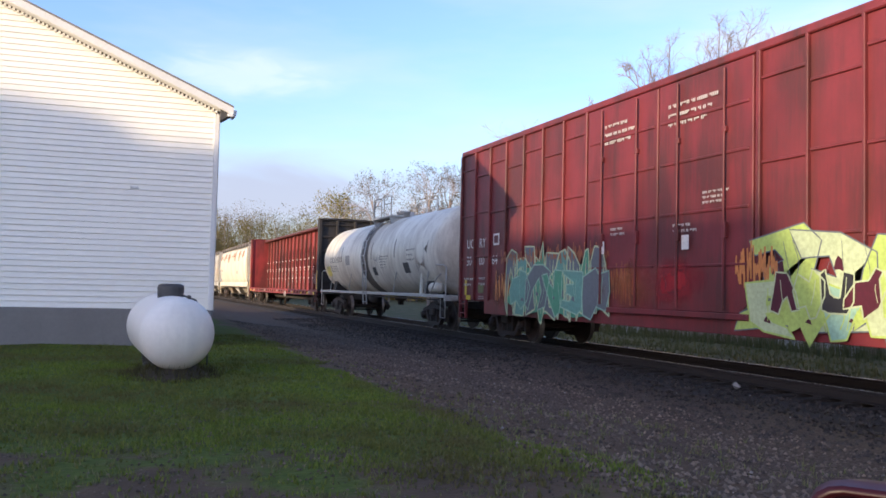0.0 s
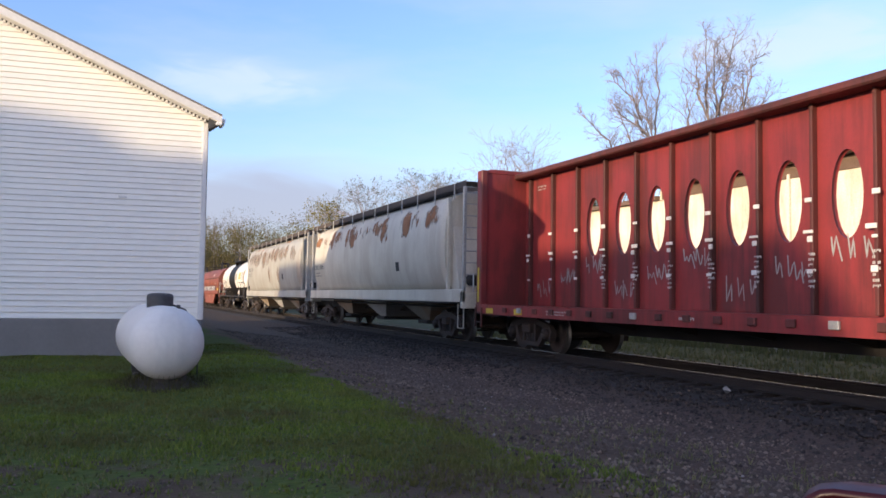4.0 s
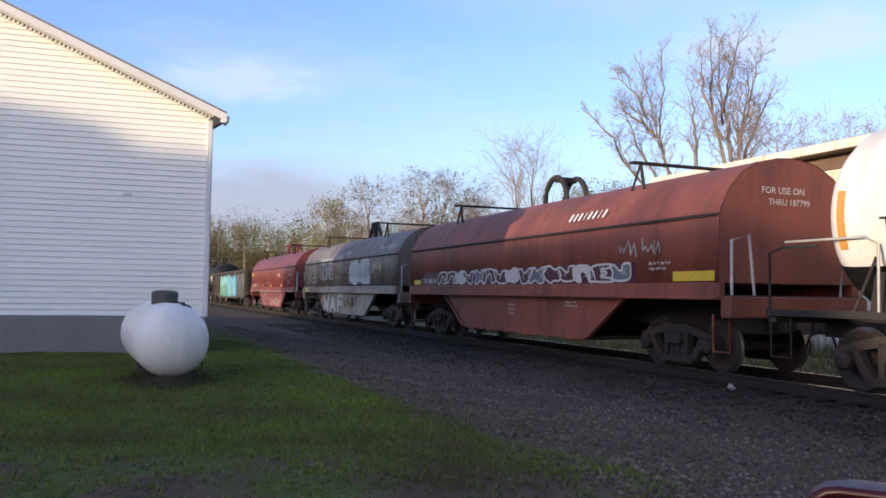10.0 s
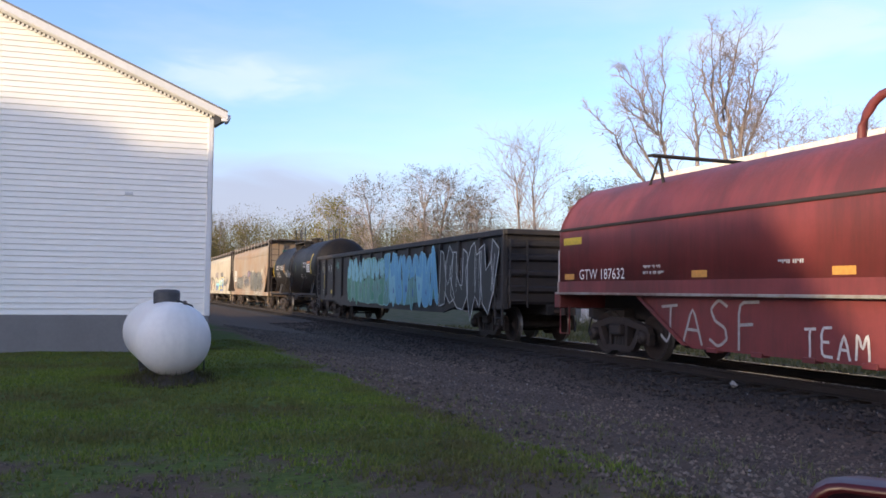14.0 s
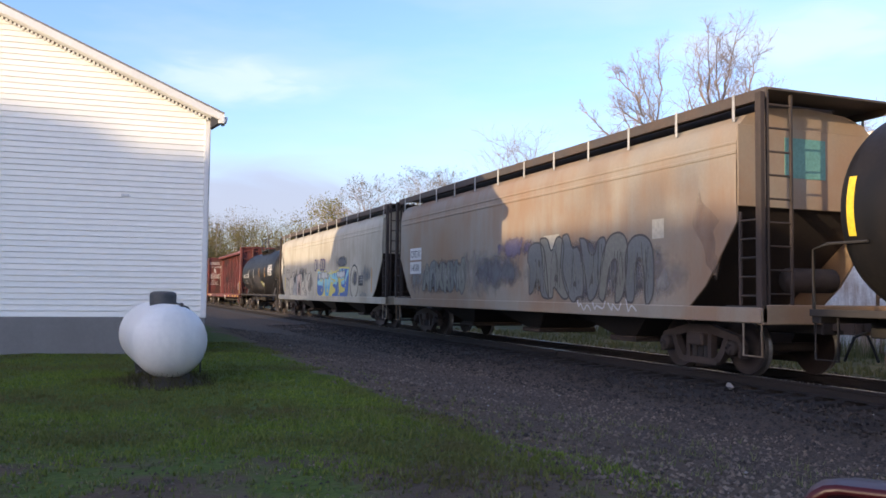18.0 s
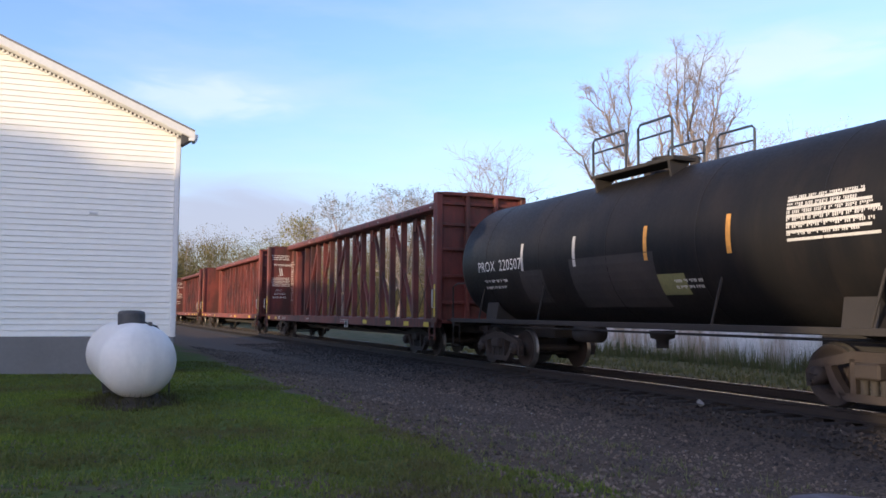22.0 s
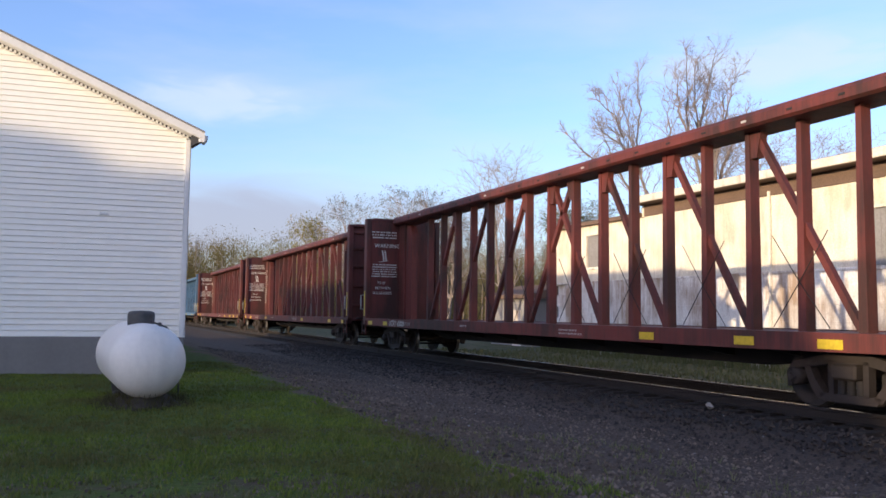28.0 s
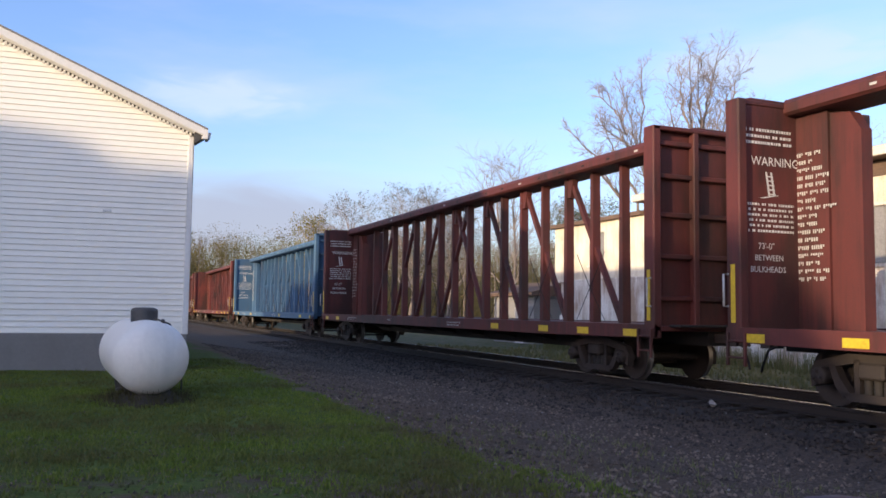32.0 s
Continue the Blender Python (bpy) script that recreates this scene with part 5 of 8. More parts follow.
def make_woods():
    """The wooded slope behind the line, seen only as a far edge."""
    rn = random.Random(12)
    trunks, green, bare = Form(), Form(), Form()

    def flake(f, c, s, wd):
        u = Vector((rn.gauss(0, 1), rn.gauss(0, 1), rn.gauss(0.5, 1))).normalized()
        v = u.orthogonal().normalized()
        f.add([tuple(c - u * s), tuple(c + v * s * wd), tuple(c + u * s), tuple(c - v * s * wd)], [(0, 1, 2, 3)])

    for k in range(600):
        row = k % 3
        a = radians(rn.uniform(1, 56))
        dist = (rn.uniform(108, 122), rn.uniform(128, 150), rn.uniform(160, 190))[row]
        x, y = dist * math.sin(a), dist * math.cos(a)
        h = rn.uniform(10.0, 14.0) * (0.95, 1.14, 1.42)[row]
        z0 = -0.8
        isbare = rn.random() < (0.06, 0.40, 0.75)[row]
        trunks.tube([(x, y, z0), (x + rn.uniform(-0.4, 0.4), y, z0 + h * 0.8)], 0.15, 3, r1=0.04)
        w = h * rn.uniform(0.24, 0.36)
        if isbare:
            for _ in range(70):     # upright twigs fanning out of the stem
                t0, b0 = rn.uniform(0.25, 0.75), rn.uniform(0, 6.28)
                p0 = Vector((x, y, z0 + h * t0))
                d = Vector((math.cos(b0) * 0.55, math.sin(b0) * 0.55, 1)).normalized()
                ln = h * rn.uniform(0.15, 0.34)
                p1 = p0 + d * ln
                sd = Vector((d.y, -d.x, 0)).normalized() * 0.035
                bare.add([tuple(p0 - sd), tuple(p0 + sd), tuple(p1)], [(0, 1, 2)])
                for _ in range(5):
                    flake(bare, p0.lerp(p1, rn.uniform(0.3, 1)) + Vector((rn.uniform(-1, 1), rn.uniform(-1, 1), rn.uniform(-1, 0.4))) * 0.4, rn.uniform(0.2, 0.42), 0.06)
            continue
        lobes = [(rn.gauss(0, 0.5) * w, rn.gauss(0, 0.5) * w, h * rn.uniform(0.15, 0.86), w * rn.uniform(0.3, 0.6)) for _ in range(9)]
        for _ in range(1100 if row == 0 else 700):
            lx, ly, lz, lr = rn.choice(lobes)
            g3 = Vector((rn.gauss(0, 1), rn.gauss(0, 1), rn.gauss(0, 1))).normalized() * rn.random() ** 0.4
            c = Vector((x + lx + g3.x * lr, y + ly + g3.y * lr, z0 + lz + g3.z * lr * 1.2))
            if c.z > z0:
                flake(green, c, rn.uniform(0.07, 0.15), 0.5)
    brush, rings = Form(), []
    for k in range(260):       # the dense brush inside the wood
        a = radians(0.5 + 56 * k / 259)
        top = 7.2 + 2.0 * noise.noise(Vector((k * 0.11, 0, 7))) + 1.1 * noise.noise(Vector((k * 0.45, 3, 7)))
        ring = []
        for q in range(7):
            d = 124 + 2.5 * (q / 6) ** 2 * 3 + 1.6 * noise.noise(Vector((k * 0.3, q * 0.9, 2)))
            ring.append((d * math.sin(a), d * math.cos(a), -1.0 + (top + 1.0) * q / 6))
        rings.append(ring)
    brush.loft(rings, True, False, False)
    w = thing("far_woods", "distant wood of yellow-green and bare spring trees", "woods", kind="stuff")
    part("trunks", trunks, M_BARK, w, recalc=False)
    part("undergrowth", brush, M_BRUSH, w, recalc=False)
    part("young_leaves", green, M_WOODS, w, recalc=False)
    part("bare_twigs", bare, M_WOODB, w, recalc=False)


make_woods()


# ---- grass and weeds ----
def blades(form, x, y, z, h, rn, n=4, lean=0.5, w=0.008):
    for _ in range(n):
        a = rn.uniform(0, 6.28)
        hh = h * rn.uniform(0.6, 1.3)
        dx, dy = math.cos(a), math.sin(a)
        bx, by = x + rn.uniform(-0.03, 0.03), y + rn.uniform(-0.03, 0.03)
        k = lean * rn.uniform(0.2, 1.0) * hh
        form.add([(bx - dy * w, by + dx * w, z), (bx + dy * w, by - dx * w, z), (bx + dx * k, by + dy * k, z + hh)], [(0, 1, 2)])


def make_grass():
    rn = random.Random(21)
    f = Form()
    count = 0
    while count < 21000:
        y = 3.9 + 15.5 * rn.random() ** 1.5
        x = rn.uniform(-0.20 * y - 0.3, 3.1 + 0.05 * y)
        if HX - 0.1 > x and y > HY - 0.1:
            continue
        edge = 2.75 + 0.008 * y + 0.5 * smooth(6.2, 5.0, y) + 0.45 * noise.noise(Vector((x * 0.9, y * 0.9, 5)))
        if x > edge and rn.random() > 0.03:
            continue
        # trodden bare soil where the cars stand, its rim ragged
        bare = smooth(6.9, 5.5, y + 1.0 * smooth(0.5, 1.9, x) + 1.1 * noise.noise(Vector((x * 0.8 + 9, y * 0.9, 1))) + 0.5 * noise.noise(Vector((x * 2.6, y * 2.6, 4))))
        if rn.random() < bare * 0.93:
            continue
        blades(f, x, y, ground_z(x, y) - 0.005, rn.uniform(0.020, 0.046), rn, 4, 0.8)
        count += 1
    tagged(part("lawn_grass", f, M_GRASS, None, recalc=False), "short green lawn grass with bare patches", "grass", kind="stuff")
    g = Form()
    for _ in range(2600):
        y = 5.0 + 32 * rn.random()
        x = rn.uniform(13.6, 21.3)
        blades(g, x, y, ground_z(x, y) - 0.02, rn.uniform(0.08, 0.30) * (1.4 if x > 19.5 else 0.7), rn, 6, 0.5, 0.014)
    for _ in range(260):
        y = 4.5 + 5 * rn.random()
        x = rn.uniform(3.0, 6.2)
        blades(g, x, y, ground_z(x, y) - 0.01, rn.uniform(0.03, 0.09), rn, 5, 0.9, 0.007)
    for _ in range(1300):      # tall dry stalks against the wall
        y = 5.0 + 32 * rn.random()
        x = rn.uniform(20.6, 21.35)
        blades(g, x, y, ground_z(x, y) - 0.02, rn.uniform(0.35, 0.95), rn, 4, 0.35, 0.012)
    for _ in range(1500):     # thin tufts on the trodden ground close by
        y = 3.8 + 4.2 * rn.random()
        x = rn.uniform(-0.22 * y - 0.3, 3.4)
        blades(g, x, y, ground_z(x, y) - 0.008, rn.uniform(0.02, 0.05), rn, 5, 1.0, 0.007)
    tagged(part("weeds", g, M_WEED, None, recalc=False), "dry and green weeds along the wall", "weeds", kind="stuff")


make_grass()
make_mound()


def yard_shed():
    """A small shed in the yard beyond the track."""
    hut = thing("tin_shed", "small dark shed at the end of the cream building", "shed", at=(22.5, 41.0, ground_z(22.5, 41)))
    part("wall", Form().box(0, 4, 0, 5, -0.1, 2.7, 0.02), M_BOARD, hut)
    part("roof", Form().prism([(-0.3, 2.65), (4.3, 2.65), (4.3, 2.85), (2, 3.5), (-0.3, 2.85)], -0.3, 5.3, "y"), M_SOFFIT, hut)
    part("door", Form().box(-0.04, 0.0, 1.2, 2.2, -0.05, 2.0, 0.01), M_LOWER, hut)


yard_shed()


# ---- behind the camera: unseen buildings and a tree, added to shade yard and train ----
def shade_block(name, label, x0, x1, y0, y1, eave, ridge):
    n = thing(name, label, "house")
    z0 = 0.0
    part("wall", Form().box(x0, x1, y0, y1, z0, eave, 0.02), M_SIDING, n)
    xm = (x0 + x1) / 2
    part("roof", Form().prism([(x0 - 0.4, eave), (x1 + 0.4, eave), (xm, ridge)], y0 - 0.3, y1 + 0.3, "y"), M_SHING, n)
    part("door", Form().box(x1, x1 + 0.05, (y0 + y1) / 2 - 0.5, (y0 + y1) / 2 + 0.5, 0.25, 2.3, 0.01), M_DOME, n)
    for q in (0.22, 0.78):
        y = y0 + (y1 - y0) * q
        w = part("window", Form().box(x1 - 0.02, x1 + 0.04, y - 0.5, y + 0.5, 1.3, 2.5, 0.01), M_DARKGL, n)
        part("window_frame", Form().box(x1 + 0.02, x1 + 0.07, y - 0.56, y + 0.56, 1.24, 1.3).box(x1 + 0.02, x1 + 0.07, y - 0.56, y + 0.56, 2.5, 2.56), M_TRIMW, w)


# invented blockers: ridge heights and ends set where the shade line should fall
shade_block("neighbour_house", "added unseen white two-storey house with a grey shingle roof, casts shade", -46.0, -34.0, -9.9, -1.2, 6.4, 10.28)
shade_block("white_barn", "added unseen long white barn with a shingle roof, casts shade", -46.0, -34.0, 0.0, 27.0, 7.2, 10.45)
shade_block("garden_shed", "added unseen low white shed with a shingle roof, casts shade", -44.0, -36.0, -27.0, -10.6, 5.0, 7.4)
tree("garden_tree", "added unseen tall tree in young leaf, breaks up the sunlight", -49.5, -10.2, 12.9, 52, 5, stems=2, leaf=M_LEAFG, leaves=2, leaf_size=0.13)


# ---- the red car from whose window the clip is held: only its mirror is seen ----
def make_car():
    c = thing("parked_car", "dark red car with its door mirror folded out", "car", at=(0, 0, 0))
    g = 0.18
    part("door_panel", Form().box(-0.85, 0.62, 0.30, 0.36, g + 0.28, g + 0.80, 0.03), M_CARRED, c)
    part("front_wing", Form().box(0.62, 1.75, 0.28, 0.36, g + 0.28, g + 0.74, 0.04), M_CARRED, c)
    part("bonnet", Form().prism([(0.70, g + 0.74), (1.80, g + 0.66), (1.85, g + 0.58), (0.70, g + 0.60)], -1.36, 0.27, "y"), M_CARRED, c)
    part("bumper", Form().box(1.75, 1.95, -1.36, 0.33, g + 0.25, g + 0.60, 0.05), M_CARRED, c)
    part("far_side", Form().box(-2.4, 1.75, -1.46, -1.38, g + 0.28, g + 0.76, 0.03), M_CARRED, c)
    part("rear_body", Form().box(-2.5, -0.9, -1.37, 0.34, g + 0.28, g + 0.78, 0.05), M_CARRED, c)
    part("floor", Form().box(-0.9, 1.75, -1.37, 0.29, g + 0.22, g + 0.27), M_RUBBER, c)
    for x in (-1.75, 1.25):
        for y in (0.22, -1.32):
            w = part("wheel", Form().lathe([(0.19, -0.09), (0.30, -0.10), (0.32, -0.05), (0.32, 0.05), (0.30, 0.10), (0.19, 0.09)], "y", (x, y, g + 0.31), 24), M_RUBBER, c)
            part("rim", Form().lathe([(0.0, -0.04), (0.18, -0.085), (0.19, 0.085), (0.0, 0.04)], "y", (x, y, g + 0.31), 20, caps=False), M_GALV, w)
    # mirror: rounded shell, glass set in its rear face, a short arm to the door
    mw = look((0.772, 0.648, 1.017), (0.0, 0.05, 0.93))

    def rounded(w, h, r, z):
        pts = []
        for cx, cy, a0 in ((w - r, h - r, 0), (-w + r, h - r, 90), (-w + r, -h + r, 180), (w - r, -h + r, 270)):
            for q in range(5):
                a = radians(a0 + 22.5 * q)
                pts.append((cx + r * math.cos(a), cy + r * math.sin(a), z))
        return pts

    shell = part("mirror_housing", Form().loft([rounded(0.060, 0.036, 0.03, 0.075), rounded(0.085, 0.052, 0.035, 0.05), rounded(0.098, 0.063, 0.035, 0.0), rounded(0.097, 0.062, 0.035, -0.02)], True), M_CARRED, c, "glossy dark red mirror housing", at=mw)
    part("mirror_rim", Form().loft([rounded(0.097, 0.062, 0.035, -0.0202), rounded(0.093, 0.058, 0.033, -0.029), rounded(0.087, 0.052, 0.030, -0.0205)], True, True, False), M_CARRED, shell)
    part("mirror_glass", Form().loft([rounded(0.087, 0.052, 0.03, -0.0208), rounded(0.087, 0.052, 0.03, -0.0225)], False), M_MIRROR, shell, "silvered mirror glass")
    part("mirror_arm", Form().loft([[(0.62, 0.34, 0.99), (0.70, 0.34, 0.99), (0.70, 0.34, 0.95), (0.62, 0.34, 0.95)], [(0.72, 0.62, 1.02), (0.79, 0.60, 1.02), (0.79, 0.60, 0.98), (0.72, 0.62, 0.98)]], False), M_CARRED, c)



make_car()


# ---- the train: each car stands at its own centre, on the rails; its near side is -x, its front -y ----
WHEEL_R = 0.44
SHARED = {}


def make_truck_meshes():
    f = Form()
    for s in (-1, 1):   # bolster and its ends, spring plank
        f.box(-1.15, 1.15, -0.2, 0.2, 0.44, 0.66, 0.03) if s < 0 else f.box(-0.85, 0.85, -0.12, 0.12, 0.24, 0.30, 0.02)
    f.lathe([(0.34, 0.66), (0.34, 0.74)], "z", (0, 0, 0), 16)
    SHARED["bolster"] = {m: fix_normals(f.mesh("bolster", m)) for m in (M_TRUCK, M_TRUCKR)}
    sf = Form()
    a = 0.065
    sf.prism([(-1.08, 0.50), (-0.98, 0.64), (-0.62, 0.72), (-0.30, 0.80), (0.30, 0.80), (0.62, 0.72), (0.98, 0.64), (1.08, 0.50), (0.86, 0.56), (0.55, 0.60), (0.26, 0.66), (-0.26, 0.66), (-0.55, 0.60), (-0.86, 0.56)], -a, a)
    for s in (-1, 1):
        sf.prism([(s * 1.08, 0.50), (s * 1.06, 0.28), (s * 0.98, 0.30), (s * 0.97, 0.52)], -a, a)
        sf.prism([(s * 0.76, 0.60), (s * 0.66, 0.62), (s * 0.56, 0.42), (s * 0.40, 0.22), (s * 0.52, 0.16), (s * 0.66, 0.34)], -a, a)
        sf.prism([(s * 0.24, 0.70), (s * 0.33, 0.70), (s * 0.33, 0.22), (s * 0.24, 0.22)], -a, a)
    sf.prism([(-0.54, 0.24), (-0.44, 0.13), (0.44, 0.13), (0.54, 0.24)], -a, a)
    SHARED["side_frame"] = {m: fix_normals(sf.mesh("side_frame", m)) for m in (M_TRUCK, M_TRUCKR)}
    sp = Form()
    prof = [(0.066 if k % 2 else 0.052, 0.235 + k * 0.026) for k in range(9)]
    sp.lathe(prof, "z", (0, 0, 0), 10)
    SHARED["springs"] = fix_normals(sp.mesh("spring", M_UNDER))
    wh = Form()
    r = WHEEL_R
    for s in (-1, 1):
        prof = [(0.0, 0.09), (0.10, 0.09), (0.11, 0.03), (r - 0.10, 0.045), (r - 0.075, 0.075), (r - 0.008, 0.075)]
        wh.lathe([(q, s * (0.70 + a)) for q, a in prof], "x", (0, 0, 0), 28, slot=0, caps=False)
        wh.lathe([(r - 0.008, s * 0.775), (r, s * 0.72), (r + 0.002, s * 0.69), (r + 0.026, s * 0.675), (r + 0.024, s * 0.65)], "x", (0, 0, 0), 28, slot=1, caps=False)
        wh.lathe([(r + 0.024, s * 0.65), (r - 0.08, s * 0.65), (0.1, s * 0.68), (0.0, s * 0.68)], "x", (0, 0, 0), 28, slot=0, caps=False)
        wh.lathe([(0.085, s * 0.80), (0.10, s * 0.90), (0.13, s * 0.91), (0.13, s * 1.10), (0.10, s * 1.14), (0.0, s * 1.14)], "x", (0, 0, 0), 14, slot=0, caps=False)
        for k in range(3):   # cap bolts
            t = 2.094 * k
            wh.lathe([(0.022, s * 1.135), (0.022, s * 1.165), (0.0, s * 1.165)], "x", (0, 0.06 * math.cos(t), 0.06 * math.sin(t)), 6, caps=False)
    wh.lathe([(0.085, -0.8), (0.08, 0), (0.085, 0.8)], "x", (0, 0, 0), 12)
    SHARED["wheelset"] = fix_normals(wh.mesh("wheelset", [M_WHEEL, M_TREAD]))
    br = Form()
    br.box(-0.80, 0.80, -0.05, 0.05, 0.34, 0.42, 0.01)
    for s in (-1, 1):
        br.box(s * 0.755 - 0.06, s * 0.755 + 0.06, -0.06, 0.05, 0.24, 0.54, 0.02)
    SHARED["brake"] = fix_normals(br.mesh("brake_beam", M_UNDER))
    cp = Form()   # coupler pointing to -y
    cp.box(-0.09, 0.09, -0.42, 0.5, 0.76, 0.93, 0.02)
    cp.prism([(-0.14, -0.42), (0.16, -0.42), (0.19, -0.60), (0.10, -0.68), (0.02, -0.62), (-0.02, -0.52), (-0.13, -0.60), (-0.19, -0.52)], 0.72, 0.97, "z")
    SHARED["coupler"] = fix_normals(cp.mesh("coupler", M_TRUCKR))
    hs = Form()
    hs.tube([(0.28, -0.1, 0.78), (0.30, -0.3, 0.70), (0.26, -0.48, 0.42), (0.15, -0.62, 0.33)], 0.022, 6)
    SHARED["hose"] = fix_normals(hs.mesh("brake_hose", M_RUBBER))


WHEELS = []      # (wheelset, pose in its truck, car)
CARS = []        # (car, its y at the clip's start)


def add_truck(car, y, mat):
    tr = part("truck", SHARED["bolster"][mat], None, car, "cast steel two-axle truck", at=(0, y, 0))
    for s in (-1, 1):
        part("side_frame", SHARED["side_frame"][mat], None, tr, at=(s * 0.985, 0, 0))
        for q in (-0.15, 0, 0.15):
            part("spring", SHARED["springs"], None, tr, at=(s * 0.985, q, 0))
    for a in (-0.87, 0.87):
        w = part("wheelset", SHARED["wheelset"], None, tr, "rusty wheels with bright treads", at=(0, a, WHEEL_R))
        WHEELS.append((w, (0, a, WHEEL_R), car))
        part("brake_beam", SHARED["brake"], None, tr, at=pose(0, a * 0.42, 0, rz=0 if a < 0 else 180))
    return tr


def start_car(name, label, y0, half, truck_at, truck_mat=None, category="freight car"):
    car = thing(name, label, category, "cars of the passing train")
    car.empty_display_size = 0.5
    CARS.append((car, y0))
    for s in (-1, 1):
        add_truck(car, s * truck_at, truck_mat or M_TRUCK)
        part("coupler", SHARED["coupler"], None, car, at=pose(0, s * half, 0, rz=0 if s < 0 else 180))
        part("brake_hose", SHARED["hose"], None, car, at=pose(0, s * half, 0, rz=0 if s < 0 else 180))
    return car


def flat(x):
    return lambda y, z: -x


def round_side(r, cz):
    return lambda y, z: -math.sqrt(max(r * r - (z - cz) ** 2, 0.01))


def ladder(car, x, y0, y1, z0, z1, mat, n=5, r=0.018, name="ladder"):
    """Rungs between two stiles; runs along y on a side or, with x as a pair, along x on an end."""
    f = Form()
    a = (x, y0) if not isinstance(x, tuple) else (x[0], y0)
    b = (x, y1) if not isinstance(x, tuple) else (x[1], y0)
    for p in (a, b):
        f.box(p[0] - 0.022, p[0] + 0.022, p[1] - 0.022, p[1] + 0.022, z0, z1, 0.004)
    for k in range(n):
        z = z0 + (z1 - z0) * (k + 0.5) / n
        f.tube([(a[0], a[1], z), (b[0], b[1], z)], r, 6)
    return part(name, f, mat, car)


def grab(car, pts, mat, r=0.018, name="grab_iron"):
    return part(name, Form().tube(pts, r, 6), mat, car)


def body_profile(points, n=5):
    """Mirrors (half width, z) points into a closed ring, from the bottom near side up and over."""
    return [(-x, z) for x, z in points] + [(x, z) for x, z in points[::-1]]


def boxcar():
    h = 9.42
    car = start_car("boxcar", "dark red high-cube boxcar with ribbed sides and green graffiti", 13.1, h, 7.15)
    f = Form()
    ring = body_profile([(1.40, 0.98), (1.44, 1.02), (1.44, 5.08), (1.40, 5.14), (0.7, 5.24)])
    f.prism(ring, -h, h, "y")
    part("body", f, M_BOX, car)
    part("side_sill", Form().box(-1.47, -1.40, -h + 1.7, h - 1.7, 0.66, 1.04, 0.01).box(1.40, 1.47, -h + 1.7, h - 1.7, 0.66, 1.04, 0.01), M_BOX, car)
    part("centre_sill", Form().box(-0.35, 0.35, -h, h, 0.72, 1.0, 0.02), M_UNDER, car)
    part("top_chord", Form().box(-1.50, -1.40, -h, h, 5.04, 5.18, 0.02).box(1.40, 1.50, -h, h, 5.04, 5.18, 0.02), M_BOX, car)
    # vertical posts, and panel bars between them
    ys = [2.55 + k * 0.98 for k in range(8)]
    for s in (-1, 1):
        for k, y in enumerate(ys):
            w = 0.09 if k in (0, 7) else 0.055
            part("rib", Form().box(-1.51, -1.43, s * y - w / 2, s * y + w / 2, 0.99, 5.06, 0.012), M_BOX, car)
        for k in range(7):
            a, b = s * (ys[k] + 0.03), s * (ys[k + 1] - 0.03)
            for z in ((2.15, 3.35, 4.35) if k % 2 else (2.10, 3.30, 4.60)):
                part("panel_bar", Form().box(-1.475, -1.43, min(a, b), max(a, b), z, z + 0.05, 0.01), M_BOX, car)
        part("side_post_bank", Form().box(1.43, 1.50, s * 5.9 - 3.3, s * 5.9 + 3.3, 1.0, 5.0, 0.02), M_BOX, car)
    # sliding doors with lock rods
    for s in (-1, 1):
        y0, y1 = (0.02, 2.45) if s > 0 else (-2.45, -0.02)
        d = part("sliding_door", Form().box(-1.50, -1.44, y0, y1, 1.0, 5.02, 0.015), M_BOX, car)
        for z in (1.75, 2.65, 3.55, 4.3):
            part("door_bar", Form().box(-1.525, -1.49, y0 + 0.08, y1 - 0.08, z, z + 0.05, 0.01), M_BOX, d)
        for q in (0.25, 0.75):
            y = y0 + (y1 - y0) * q
            part("lock_rod", Form().tube([(-1.55, y, 1.05), (-1.55, y, 4.95)], 0.025, 6), M_BOX, d)
            part("rod_bracket", Form().box(-1.57, -1.50, y - 0.06, y + 0.06, 2.2, 2.45, 0.01), M_BOX, d)
            part("rod_bracket", Form().box(-1.57, -1.50, y - 0.05, y + 0.05, 3.9, 4.0, 0.01), M_BOX, d)
    part("door_track", Form().box(-1.56, -1.46, -2.42, 1.6, 0.90, 1.0, 0.012), M_BOX, car)
    part("end_panel", Form().box(-1.40, 1.40, -h - 0.05, -h + 0.02, 1.05, 5.0, 0.02).box(-1.40, 1.40, h - 0.02, h + 0.05, 1.05, 5.0, 0.02), M_BOX, car)
    ladder(car, -1.50, h - 0.5, h - 0.08, 0.50, 1.02, M_BOX, 2)
    ladder(car, -1.50, -h + 0.08, -h + 0.5, 0.55, 5.0, M_BOX, 11)
    part("step", Form().tube([(-1.45, h - 0.1, 1.0), (-1.45, h - 0.1, 0.5), (-1.45, h - 0.5, 0.5), (-1.45, h - 0.5, 1.0)], 0.02, 6), M_BOX, car)
    fc = flat(1.455)
    for b, y, z in (("UC", h - 0.42, 2.42), ("RY", h - 1.28, 2.42), ("30", h - 0.42, 1.95), ("00", h - 1.28, 1.95), ("64", h - 2.12, 1.95)):
        side_text(car, b, y, z, 0.36, M_WLET, fc)
    part("emblem", Form().box(-1.462, -1.455, h - 2.55, h - 2.2, 2.45, 2.75).box(-1.468, -1.462, h - 2.5, h - 2.25, 2.5, 2.7, slot=1), [M_WLET, M_BOX], car)
